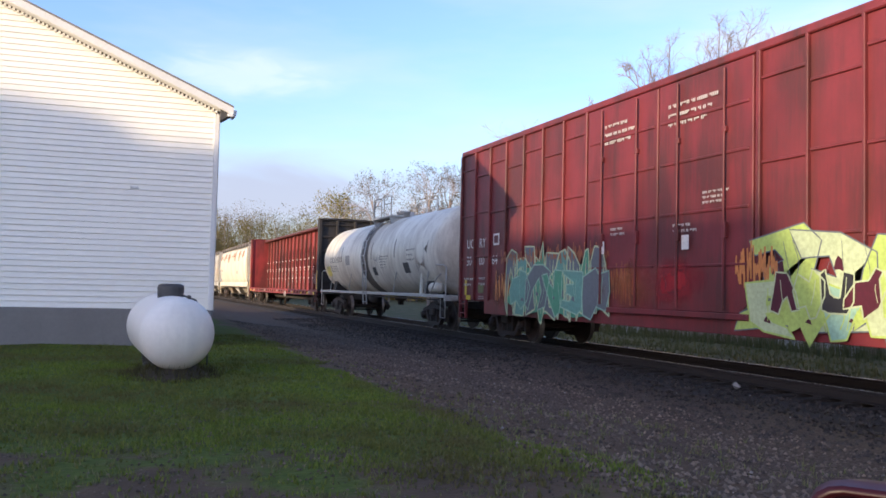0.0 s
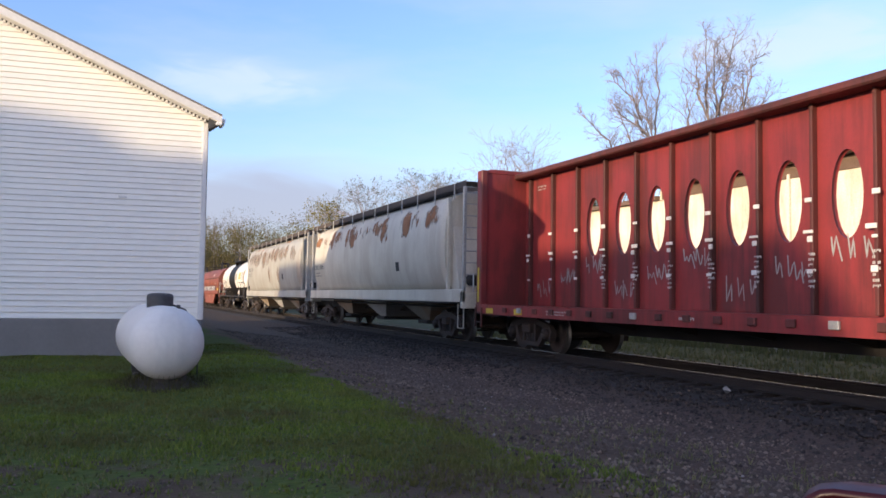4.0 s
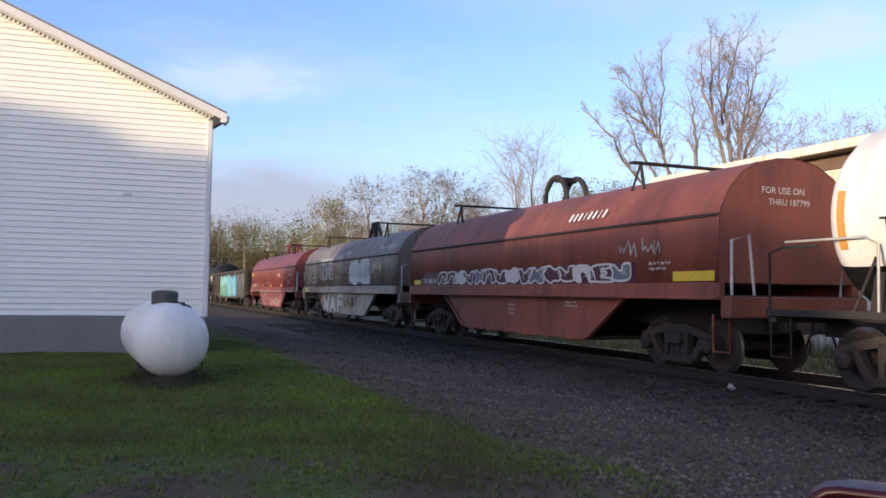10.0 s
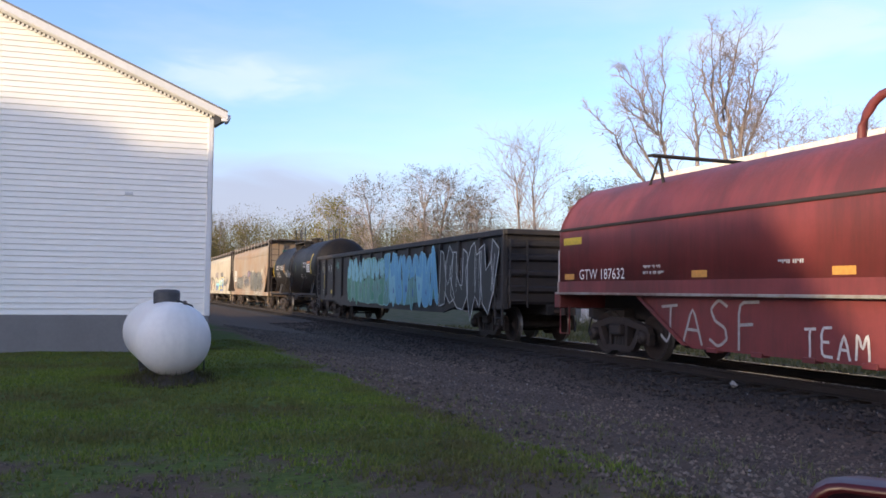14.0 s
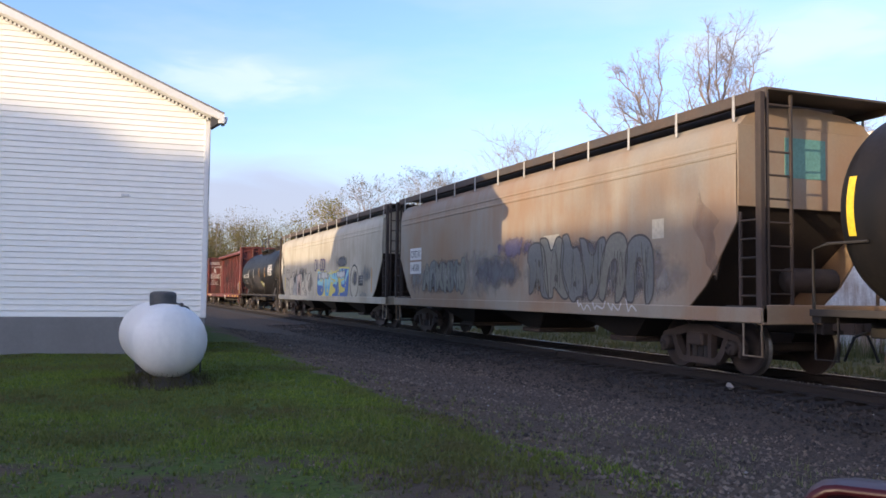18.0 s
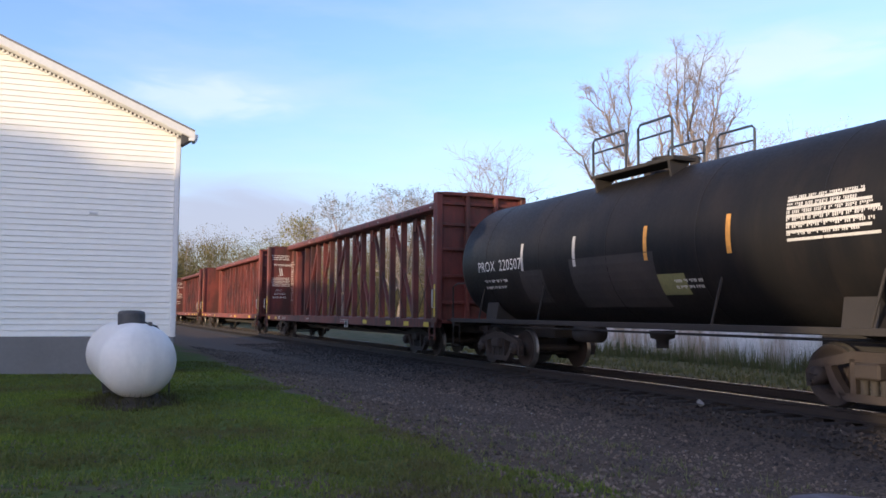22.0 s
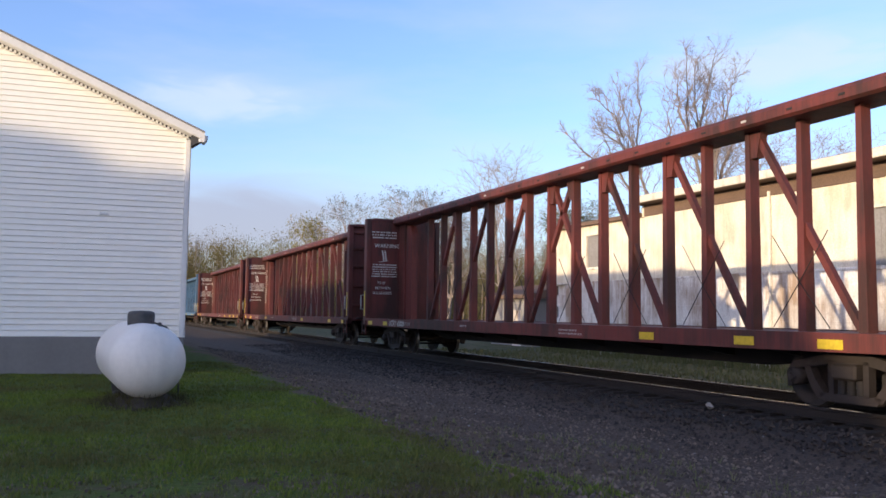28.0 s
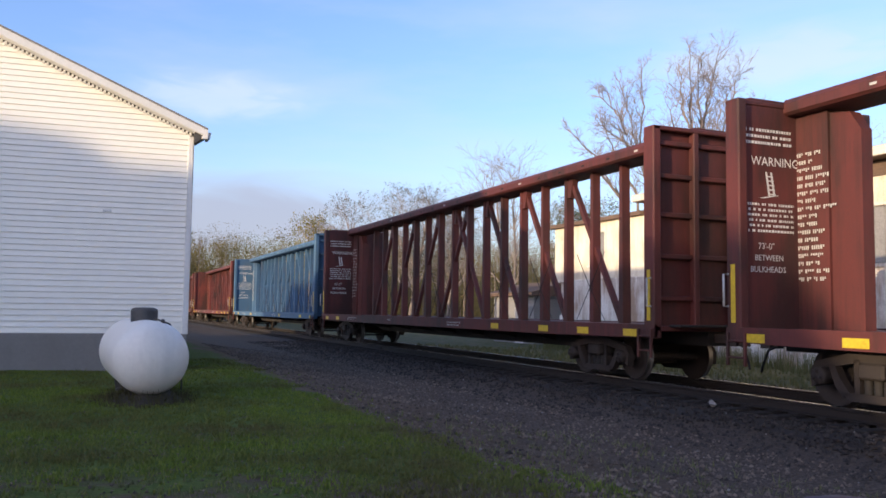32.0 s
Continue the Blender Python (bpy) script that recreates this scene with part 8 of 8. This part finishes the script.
    for s in (-1, 1):
        part("end_sill", Form().box(-1.45, 1.45, *sorted((s * (half - 0.02), s * (half + 0.22))), 0.95, 1.30, 0.02), bm_, car)
        part("end_platform", Form().box(-1.4, 1.4, *sorted((s * (half - 0.4), s * (half + 0.2))), 1.28, 1.32, 0.01), M_UNDER, car)
        for x in (-1.36, 1.36):
            grab(car, [(x, s * (half + 0.15), 1.3), (x, s * (half + 0.15), 2.2), (x + (0.35 if x < 0 else -0.35), s * (half + 0.15), 2.3), (x + (0.45 if x < 0 else -0.45), s * (half + 0.15), 1.3)], M_GALV, 0.025, "end_rail")
            part("step", Form().tube([(x, s * (half + 0.1), 1.0), (x, s * (half + 0.1), 0.4), (x, s * (half - 0.3), 0.4), (x, s * (half - 0.3), 1.0)], 0.02, 6), bm_, car)
        part("draft_box", Form().box(-0.6, 0.6, *sorted((s * (half - 1.2), s * half)), 0.68, 0.95, 0.03), M_UNDER, car)
    return car


def coil_brown():
    car = coil_car("brown_coil_car", "rust-brown coil car with a rounded hood and a graffiti strip", 127.5, (M_COILB, M_COILB, M_COILB), 1)
    fh, fs, fb = flat(1.445), flat(1.505), flat(1.355)
    for k in range(8):
        u = Form()
        ribbon(u, [(-2.6 - 0.19 * k, 2.86), (-2.66 - 0.19 * k, 3.02)], 0.09 if k not in (3, 6) else 0.03, lambda y, z: -1.44 + max(0, z - 2.7) * 0.55 - 0.03, 0.006)
        part("lettering", u, M_WLET, car, recalc=False)
    patch(car, 7.2, 6.6, 1.55, 1.70, M_YEL, fh, "reflector")
    patch(car, -6.3, -7.4, 1.55, 1.72, M_YEL, fh, "reflector")
    patch(car, 6.3, -5.2, 1.53, 1.92, GRAF["maroon"], fh, "paint_strip", 0.004)
    side_text(car, "GTW 188118", 6.5, 1.58, 0.22, M_WLET, fh)
    graffiti(car, 5.0, 1.56, 10.0, 0.34, 15, ("maroon", "maroon", "white", "maroon", "slate"), "white", fh, 51, 0.045, hole=None, lines=2)
    scrawl(car, -4.6, 2.0, 1.5, 0.36, 4, GRAF["grey"], fh, 52, 0.04)
    bars(car, -5.6, 1.9, 0.6, 0.2, 2, M_WLET, fh, 53)
    bars(car, 0.4, 1.05, 0.35, 0.3, 3, M_WLET, fb, 54)
    bars(car, -2.4, 1.15, 0.7, 0.15, 2, M_WLET, fb, 55)
    end_text(car, "FOR USE ON", -0.60, 3.02, -7.53, 0.16, M_WLET)
    end_text(car, "THRU 187799", -0.46, 2.83, -7.53, 0.15, M_WLET)


def coil_grey():
    car = coil_car("grey_coil_car", "stained grey coil car with spray-painted hood and sides", 143.95, (M_COILG, M_COILGS, M_COILGS), 2, False)
    fh, fs, fb = flat(1.445), flat(1.505), flat(1.355)
    bars(car, 6.2, 1.47, 0.3, 0.24, 1, M_BLET, fs, 70)
    side_text(car, "187147", 5.8, 1.31, 0.22, M_BLET, fs)
    patch(car, 6.9, 6.4, 1.34, 1.47, M_YEL, fs, "reflector")
    hood = lambda y, z: -1.44 + max(0, z - 2.65) * 0.5 - 0.01
    hand_word(car, "WAF", 3.55, 0.44, 1.25, 0.70, 0.24, GRAF["white"], fb, "black", 61, 0.74)
    scrawl(car, -0.1, 0.55, 1.5, 0.6, 4, GRAF["black"], fb, 62, 0.06)
    scrawl(car, -0.15, 0.50, 1.3, 0.5, 3, GRAF["yellow"], flat(1.352), 72, 0.06)
    scrawl(car, 4.3, 0.75, 0.6, 0.4, 2, GRAF["orange"], flat(1.352), 73, 0.08)
    graffiti(car, 4.0, 1.82, 2.4, 0.80, 4, ("soot",), "white", fh, 63, 0.035, hole=None, lines=2)
    graffiti(car, 3.8, 2.55, 2.1, 0.25, 4, ("cream",), "white", hood, 60, 0.03, hole=None, lines=1)
    for k in range(9):
        y = 6.7 - 0.62 * k
        f = Form()
        ribbon(f, soften([(y, 3.0 - 0.1 * (k % 3)), (y + 0.05, 2.6), (y - 0.04, 2.0 + 0.12 * (k % 4))], 1), 0.035, lambda y, z: hood(y, z) - 0.004, 0.006)
        part("paint_drip", f, GRAF["cream"], car, recalc=False)
    graffiti(car, 6.6, 1.68, 2.0, 0.75, 3, ("soot", "black"), "cream", fh, 66, 0.03, "jag", hole="yellow", lines=2)
    scrawl(car, 1.5, 2.62, 1.3, 0.35, 5, GRAF["white"], hood, 65, 0.03)
    scrawl(car, 4.5, 2.62, 0.7, 0.35, 3, GRAF["white"], hood, 64, 0.03)
    bars(car, 1.4, 2.22, 1.15, 0.2, 1, M_BLET, fh, 71)
    for a, b, c, d in ((1.55, 2.40, 0.3, 2.42), (0.3, 2.40, 0.32, 1.92), (1.55, 1.90, 0.3, 1.92)):
        patch(car, a, c, min(b, d), max(b, d) + 0.02, GRAF["orange"], fh, "stripe")
    for k in range(2):
        patch(car, 0.05 - 0.5 * k, -0.25 - 0.5 * k, 2.1, 2.36, GRAF["slate"], flat(1.449), "faded_lettering")
    blot(car, -1.1, -2.7, 1.56, 2.58, GRAF["pale_blue"], fh, 68, 0.004, "graffiti_ground", "pale blue sprayed block")
    blot(car, -2.5, -4.3, 1.56, 2.62, GRAF["pale_blue"], fh, 69, 0.005, "graffiti_ground", "pale blue sprayed block")
    scrawl(car, -1.2, 1.65, 1.5, 0.85, 4, GRAF["grey"], lambda y, z: fh(y, z) - 0.004, 168, 0.03)
    scrawl(car, -2.6, 1.65, 1.7, 0.9, 4, GRAF["slate"], lambda y, z: fh(y, z) - 0.004, 169, 0.03)
    scrawl(car, -4.4, 1.8, 1.4, 0.9, 3, GRAF["cream"], lambda y, z: hood(y, z) - 0.004, 170, 0.05)
    scrawl(car, -5.0, 2.7, 2.0, 0.45, 5, GRAF["white"], hood, 171, 0.035)
    scrawl(car, -0.2, 2.75, 0.9, 0.3, 4, GRAF["white"], hood, 69, 0.03)
    patch(car, -0.6, -1.0, 0.8, 1.0, M_ORANGE, fb, "placard")
    patch(car, -1.1, -1.65, 0.75, 1.05, M_BLET, fb, "placard")
    bars(car, -1.15, 1.0, 0.45, 0.22, 3, M_WLET, lambda y, z: -1.362, 67)
    bars(car, 4.0, 1.45, 0.6, 0.12, 2, M_BLET, fs, 68)
    bars(car, -4.0, 1.45, 1.2, 0.12, 1, M_BLET, fs, 69)


def coil_red():
    car = coil_car("red_coil_car", "wine-red coil car with chalky scrawled words below", 161.35, (M_COILR, M_COILR, M_COILGS), 3)
    fh, fs, fb = flat(1.445), flat(1.505), flat(1.355)
    patch(car, 7.45, -7.45, 1.28, 1.52, M_COILR, lambda y, z: -1.503, "sill_face", 0.004)
    fs2 = flat(1.51)
    side_text(car, "GTW 187632", 6.7, 1.56, 0.30, M_WLET, fh)
    hand_word(car, "JASF", 4.0, 0.40, 0.66, 0.72, 0.05, GRAF["grey"], fb, None, 78, 0.8)
    hand_word(car, "TEAM WATER", 0.60, 0.42, 0.30, 0.42, 0.04, GRAF["white"], fb, None, 79, 0.72)
    hand_word(car, "//", -2.60, 0.45, 0.22, 0.55, 0.035, GRAF["white"], fb, None, 80, 0.9)
    bars(car, 4.4, 1.8, 0.7, 0.22, 2, M_WLET, fh, 72)
    bars(car, 1.0, 1.8, 0.6, 0.12, 1, M_WLET, fh, 73)
    bars(car, -5.1, 1.86, 1.1, 0.2, 2, M_WLET, fh, 74)
    scrawl(car, -2.5, 2.0, 0.7, 0.4, 3, M_WLET, fh, 75, 0.035)
    scrawl(car, -5.6, 2.1, 0.9, 0.25, 3, M_WLET, fh, 76, 0.03)
    for y in (7.3, 3.0, 0.0, -3.4):
        patch(car, y, y - 0.4, 1.56, 1.68, M_ORANGE, fh, "reflector")
    patch(car, 7.35, 6.6, 2.3, 2.45, M_YEL, fh, "reflector")
    end_text(car, "FOR USE ON", -0.62, 3.05, -7.53, 0.16, M_WLET)
    end_text(car, "THRU", -0.25, 2.86, -7.53, 0.16, M_WLET)
    # white grab rails on the near end corner
    for x in (-1.40, -0.95):
        grab(car, [(x, -7.72, 1.3), (x, -7.78, 2.35)], M_GALV, 0.03, "end_rail")


def gondola():
    half = 10.3
    car = start_car("black_gondola", "long black gondola with blue and green graffiti on its side", 181.9, half, half - 1.95, M_TRUCK, "gondola car")
    for x in (-1, 1):
        part("side_wall", Form().box(*sorted((x * 1.38, x * 1.44)), -half, half, 1.0, 2.78, 0.01), M_GOND, car)
        part("top_chord", Form().box(*sorted((x * 1.36, x * 1.54)), -half - 0.04, half + 0.04, 2.70, 2.86, 0.02), M_GOND, car)
        part("side_sill", Form().prism([(-half, 1.06), (half, 1.06), (half, 0.86), (7.0, 0.84), (6.0, 0.66), (-6.0, 0.66), (-7.0, 0.84), (-half, 0.86)], *sorted((x * 1.38, x * 1.50))), M_GOND, car)
        for k in range(15):
            y = -half + 0.07 + (2 * half - 0.14) * k / 14
            part("side_stake", Form().box(*sorted((x * 1.43, x * 1.53)), y - 0.06, y + 0.06, 0.95, 2.72, 0.012), M_GOND, car)
    for s in (-1, 1):
        part("end_wall", Form().box(-1.42, 1.42, *sorted((s * (half - 0.06), s * half)), 1.0, 2.80, 0.01), M_GOND, car)
        for z in (1.35, 1.75, 2.15, 2.5):
            part("end_corrugation", Form().prism([(s * half, z - 0.10), (s * (half + 0.09), z - 0.04), (s * (half + 0.09), z + 0.04), (s * half, z + 0.10)], -1.40, 1.40), M_GOND, car)
        part("end_cap", Form().box(-1.5, 1.5, *sorted((s * (half - 0.04), s * (half + 0.12))), 2.72, 2.86, 0.02), M_GOND, car)
        ladder(car, -1.50, *sorted((s * (half - 0.10), s * (half - 0.5))), 0.45, 2.6, M_GOND, 6)
        ladder(car, (-1.38, -0.9), s * (half + 0.1), 0, 0.9, 2.6, M_GOND, 5)
    part("floor", Form().box(-1.4, 1.4, -half, half, 0.98, 1.05, 0.01), M_UNDER, car)
    part("centre_sill", Form().box(-0.3, 0.3, -half, half, 0.70, 0.98, 0.02), M_UNDER, car)
    fc = flat(1.445)
    fo = flat(1.535)
    blot(car, 4.5, -5.85, 0.80, 1.7, GRAF["teal"], fo, 80, 0.0045)
    graffiti(car, 4.6, 0.78, 5.0, 1.72, 9, ("green", "teal", "green", "teal"), "mint", fo, 81, 0.03, hole="slate", lines=4, cap="cyan")
    graffiti(car, -0.4, 0.78, 5.4, 1.72, 8, ("teal", "cyan", "sky", "sky"), "cyan", fo, 82, 0.03, hole="blue", lines=4, cap="sky")
    graffiti(car, -6.0, 0.80, 3.9, 1.65, 4, ("black",), "white", fo, 84, 0.035, "jag", hole=None, lines=4)
    for y in (-10.08, 9.2):
        patch(car, y, y - 0.12, 1.35, 2.35, M_YEL, fc, "reflector")
    patch(car, 7.9, 7.45, 1.15, 1.30, M_YEL, fc, "reflector")
    scrawl(car, 9.6, 1.9, 0.8, 0.7, 3, GRAF["cream"], fc, 84, 0.03)
    scrawl(car, 8.4, 2.0, 1.2, 0.5, 3, GRAF["white"], fc, 85, 0.04)
    scrawl(car, 7.0, 2.1, 0.5, 0.5, 2, GRAF["teal"], fc, 86, 0.04)
    bars(car, 9.3, 1.3, 0.5, 0.2, 2, M_WLET, fc, 87)
    bars(car, 7.8, 1.75, 0.5, 0.12, 1, M_WLET, fc, 88)


def tan_hopper():
    car, fc = straight_hopper("tan_hopper_car", "rust-stained tan covered hopper with grey graffiti on its side", 215.0, 8.75, M_HOPT, 1)
    for b, z in (("CRDX", 2.42), ("14588", 1.98)):
        patch(car, 7.2, 6.15, z - 0.08, z + 0.30, M_WLET, fc, "number_panel")
        side_text(car, b, 7.14, z, 0.32, M_BLET, lambda y, z: fc(y, z) - 0.004, wide=1.0)
    # ragged blots that turn the lower half of the side greyer
    for k, (a, b, c) in enumerate(((8.0, 3.4, 2.3), (4.0, -0.8, 2.55), (-0.2, -4.4, 2.4), (-3.6, -7.4, 2.3))):
        blot(car, a, b, 1.1, c, M_GREYFILM, fc, 190 + k, 0.002, "dust_film")
    blot(car, 6.0, 2.5, 1.25, 2.3, M_MIST, fc, 88, 0.004)
    graffiti(car, 5.9, 1.32, 3.3, 0.90, 6, ("khaki", "ash", "khaki"), "soot", fc, 91, 0.035, hole="soot", lines=4)
    scrawl(car, 5.85, 1.38, 3.9, 0.85, 13, GRAF["grey"], lambda y, z: fc(y, z) - 0.008, 90, 0.02)
    blot(car, -1.1, -6.4, 1.12, 2.5, M_MIST, fc, 87, 0.004)
    graffiti(car, -1.2, 1.15, 4.8, 1.30, 6, ("ash", "khaki", "ash"), "soot", fc, 92, 0.04, hole="soot", lines=5)
    scrawl(car, -1.2, 1.2, 4.8, 1.1, 14, GRAF["khaki"], lambda y, z: fc(y, z) - 0.008, 89, 0.022)
    blot(car, 1.9, -1.0, 1.4, 2.3, M_MIST, fc, 93, 0.004)
    scrawl(car, 1.7, 1.5, 2.4, 0.7, 11, GRAF["slate"], fc, 93, 0.025)
    blot(car, 0.6, -1.6, 2.1, 2.7, M_MISTV, fc, 94, 0.005)
    scrawl(car, -3.4, 0.92, 2.4, 0.3, 4, GRAF["white"], lambda y, z: -1.505, 95, 0.04)
    patch(car, -6.0, -6.35, 2.3, 2.65, GRAF["cream"], fc, "paint_patch")
    patch(car, -1.9, -2.6, 2.25, 2.6, GRAF["cream"], fc, "paint_patch")
    bars(car, 7.0, 1.8, 0.8, 0.3, 3, M_BLET, fc, 96)
    bars(car, -5.6, 2.1, 0.7, 0.3, 3, M_BLET, fc, 97)
    rust_runs(car, fc, [-7.2], 1.3, 3.3, 11, M_FLAKES, (0.35, 0.6))
    part("end_tag", Form().box(-0.5, 0.35, -8.222, -8.213, 3.2, 3.85, 0.0), GRAF["teal"], car, "teal sprayed patch on the end sheet")


def light_hopper():
    car, fc = straight_hopper("light_grey_hopper_car", "pale grey covered hopper with blue and yellow graffiti", 234.9, 10.15, M_HOPL, 2)
    fl = lambda y, z: fc(y, z) - 0.004
    for k in range(5):
        scrawl(car, 9.62 - 0.18 * k, 3.25 - 0.26 * k, 0.45, 0.5, 1, GRAF["black"], fc, 101 + k, 0.055)
    side_text(car, "ODTX", 8.05, 2.30, 0.30, M_BLET, fc)
    side_text(car, "97009", 8.05, 1.85, 0.30, M_BLET, fc)
    bars(car, 8.0, 1.7, 0.8, 0.3, 3, M_BLET, fc, 102)
    patch(car, 8.45, 8.3, 1.3, 2.1, M_YEL, fc, "stripe")
    blot(car, 6.3, 1.3, 1.1, 2.55, M_MISTD, fc, 103, 0.004)
    blot(car, 7.3, 4.5, 1.0, 2.3, M_MIST, fc, 114, 0.0035)
    graffiti(car, 7.05, 0.98, 4.8, 1.28, 5, ("cream", "grey", "pink", "cream"), "black", fc, 103, 0.045, "jag", hole="slate", lines=2)
    blot(car, 7.1, 2.5, 0.88, 1.12, GRAF["cream"], flat(1.505), 113, 0.006)
    u = 0.0
    for w, h in ((0.36, 0.5), (0.0, 0.5), (0.26, 0.0), (0.0, 0.14), (0.36, 0.5), (0.32, 0.5), (0.0, 0.5)):
        form = Form()
        y, z0 = 1.12 - u, 2.30
        if w and h:
            ribbon(form, soften([(y, z0 + 0.25), (y, z0 + h), (y - w, z0 + h), (y - w, z0), (y, z0), (y, z0 + 0.25)], 2), 0.07, fc, 0.006)
        elif w:
            ribbon(form, [(y, z0 + 0.5), (y, z0 + 0.03), (y - w, z0 + 0.03)], 0.07, fc, 0.006)
        else:
            ribbon(form, [(y, z0 + (0 if h > 0.2 else 0.2)), (y, z0 + (h if h > 0.2 else 0.28))], 0.07, fc, 0.006)
        part("owner_mark", form, M_NAVY, car, recalc=False)
        u += max(w, 0.08) + 0.10
    blot(car, 0.6, -5.1, 0.92, 2.25, GRAF["yellow"], fc, 104, 0.0045)
    graffiti(car, 0.55, 0.96, 5.5, 1.30, 4, ("blue", "sky", "blue"), "yellow", fc, 104, 0.07, cap="cyan", hole="yellow", lines=1)
    blot(car, 0.5, -2.1, 1.80, 2.28, M_MISTW, fl, 110, 0.014)
    blot(car, -2.9, -4.9, 1.85, 2.26, M_MISTW, fl, 111, 0.014)
    blot(car, -3.0, -4.9, 2.28, 2.82, M_MIST, fc, 112, 0.004)
    scrawl(car, -3.0, 2.35, 1.8, 0.5, 6, GRAF["slate"], fl, 106, 0.05)
    # a plain sprayed oval
    blot(car, -5.15, -6.75, 0.95, 2.45, GRAF["cream"], fc, 105, 0.004, "graffiti_shape")
    oval = Form()
    ribbon(oval, [(-5.95 + 0.62 * math.cos(t), 1.72 + 0.66 * math.sin(t)) for t in (0.3 * k for k in range(22))], 0.07, fl, 0.006)
    part("graffiti_outline", oval, GRAF["black"], car, "sprayed black oval", recalc=False)
    blot(car, -5.5, -6.4, 1.5, 2.2, M_MIST, fl, 109, 0.006, "graffiti_shade")
    scrawl(car, -6.9, 1.5, 1.3, 0.9, 8, GRAF["slate"], fc, 107, 0.028)
    scrawl(car, -6.8, 1.05, 1.0, 0.35, 4, GRAF["slate"], fc, 108, 0.03)
    patch(car, -6.6, -7.2, 1.55, 1.95, M_BLET, fl, "placard")
    bars(car, -6.65, 1.9, 0.5, 0.3, 3, M_WLET, lambda y, z: fc(y, z) - 0.009, 108)
    patch(car, -8.3, -8.4, 1.3, 2.2, M_ORANGE, fc, "stripe")


def build_train():
    make_truck_meshes()
    boxcar()
    white_tank()
    centerbeam("red_lumber_car", "bright red lumber car with oval windows and black ends", 52.75, M_OPERA, M_ENDBLACK, False, True, 1)
    car, fc = curved_hopper("cream_hopper_car", "cream covered hopper with rust patches under its roof", 74.55, 9.35, M_HOPC, (("ECNX 165886", 8.0, 2.42, 0.30),), 1)
    rust_runs(car, fc, [7.5, 6.4, 5.0, 3.9, 2.8, 1.9, 0.5, -1.3, -2.4, -4.6, -5.6, -7.0], 3.05, 4.12, 5, M_FLAKE, (1.0, 1.9))
    car, fc = curved_hopper("grey_hopper_car", "grey covered hopper with large rusty stains", 94.5, 9.55, M_HOPG, (("NAHX 550", 7.6, 2.75, 0.34),), 2)
    rust_runs(car, fc, [7.2, 6.2, 4.9, 3.6, 2.2, 1.0, -0.6, -1.9, -3.4, -5.0, -6.4], 2.85, 4.08, 8, M_FLAKES, (1.3, 2.1))
    rust_runs(car, fc, [0.2, -2.6], 1.6, 3.0, 9, M_FLAKES, (0.6, 0.9))
    rust_runs(car, fc, [7.9, 5.6, 3.2, 0.8, -1.8, -4.2, -6.6], 3.98, 4.16, 10, M_FLAKE, (1.6, 2.4))
    tilx_tank()
    coil_brown()
    coil_grey()
    coil_red()
    gondola()
    ndyx_tank()
    tan_hopper()
    light_hopper()
    prox_tank()
    for k, (y, m, warn, letters, label) in enumerate((
            (272.98, M_CB, True, "DWC", "faded red open centre-beam lumber car"),
            (298.0, M_CB2, False, "", "brownish red open centre-beam lumber car"),
            (323.0, M_CB, True, "UCRY 60000", "dark maroon open centre-beam lumber car"),
            (347.93, M_CBD, True, "", "maroon centre-beam lumber car with white warnings"),
            (372.77, M_CBD, True, "", "dull red open centre-beam lumber car"),
            (397.25, M_CBB, True, "", "faded blue open centre-beam lumber car"),
            (421.9, M_CB, False, "", "red open centre-beam lumber car"),
            (446.6, M_CBD, False, "", "dark maroon centre-beam lumber car"))):
        centerbeam("centre_beam_car", label, y, m, warn=warn, seed=k + 1, y_letters=letters)


def run(t):
    """How far the train has come at t seconds."""
    u = t / 32 - 0.5
    return 10.916 * t + 0.94 * (u * u - 0.25) - 2.49 * u ** 3


def motions():
    for car, y0 in CARS:
        walk(car, [(t, pose(TRACK_X, y0 - run(t), 0)) for t in range(33)])
    for w, at, car in WHEELS:
        y0 = next(y for c, y in CARS if c == car)
        first = max(0.0, (y0 - 60) / 10.9)
        last = min(32.0, (y0 + 4) / 10.9)
        a, b = frame(first) - 1, frame(last) - 1
        ts = [0.0] + [k / FPS for k in range(max(a, 1), min(b, 959) + 1)] + [32.0]
        rows = []
        for t in ts:
            tc = min(max(t, first), last)
            rows.append((t, pose(*at, rx=math.degrees(run(tc) / WHEEL_R) % 360)))
        walk(w, rows)


build_train()
motions()
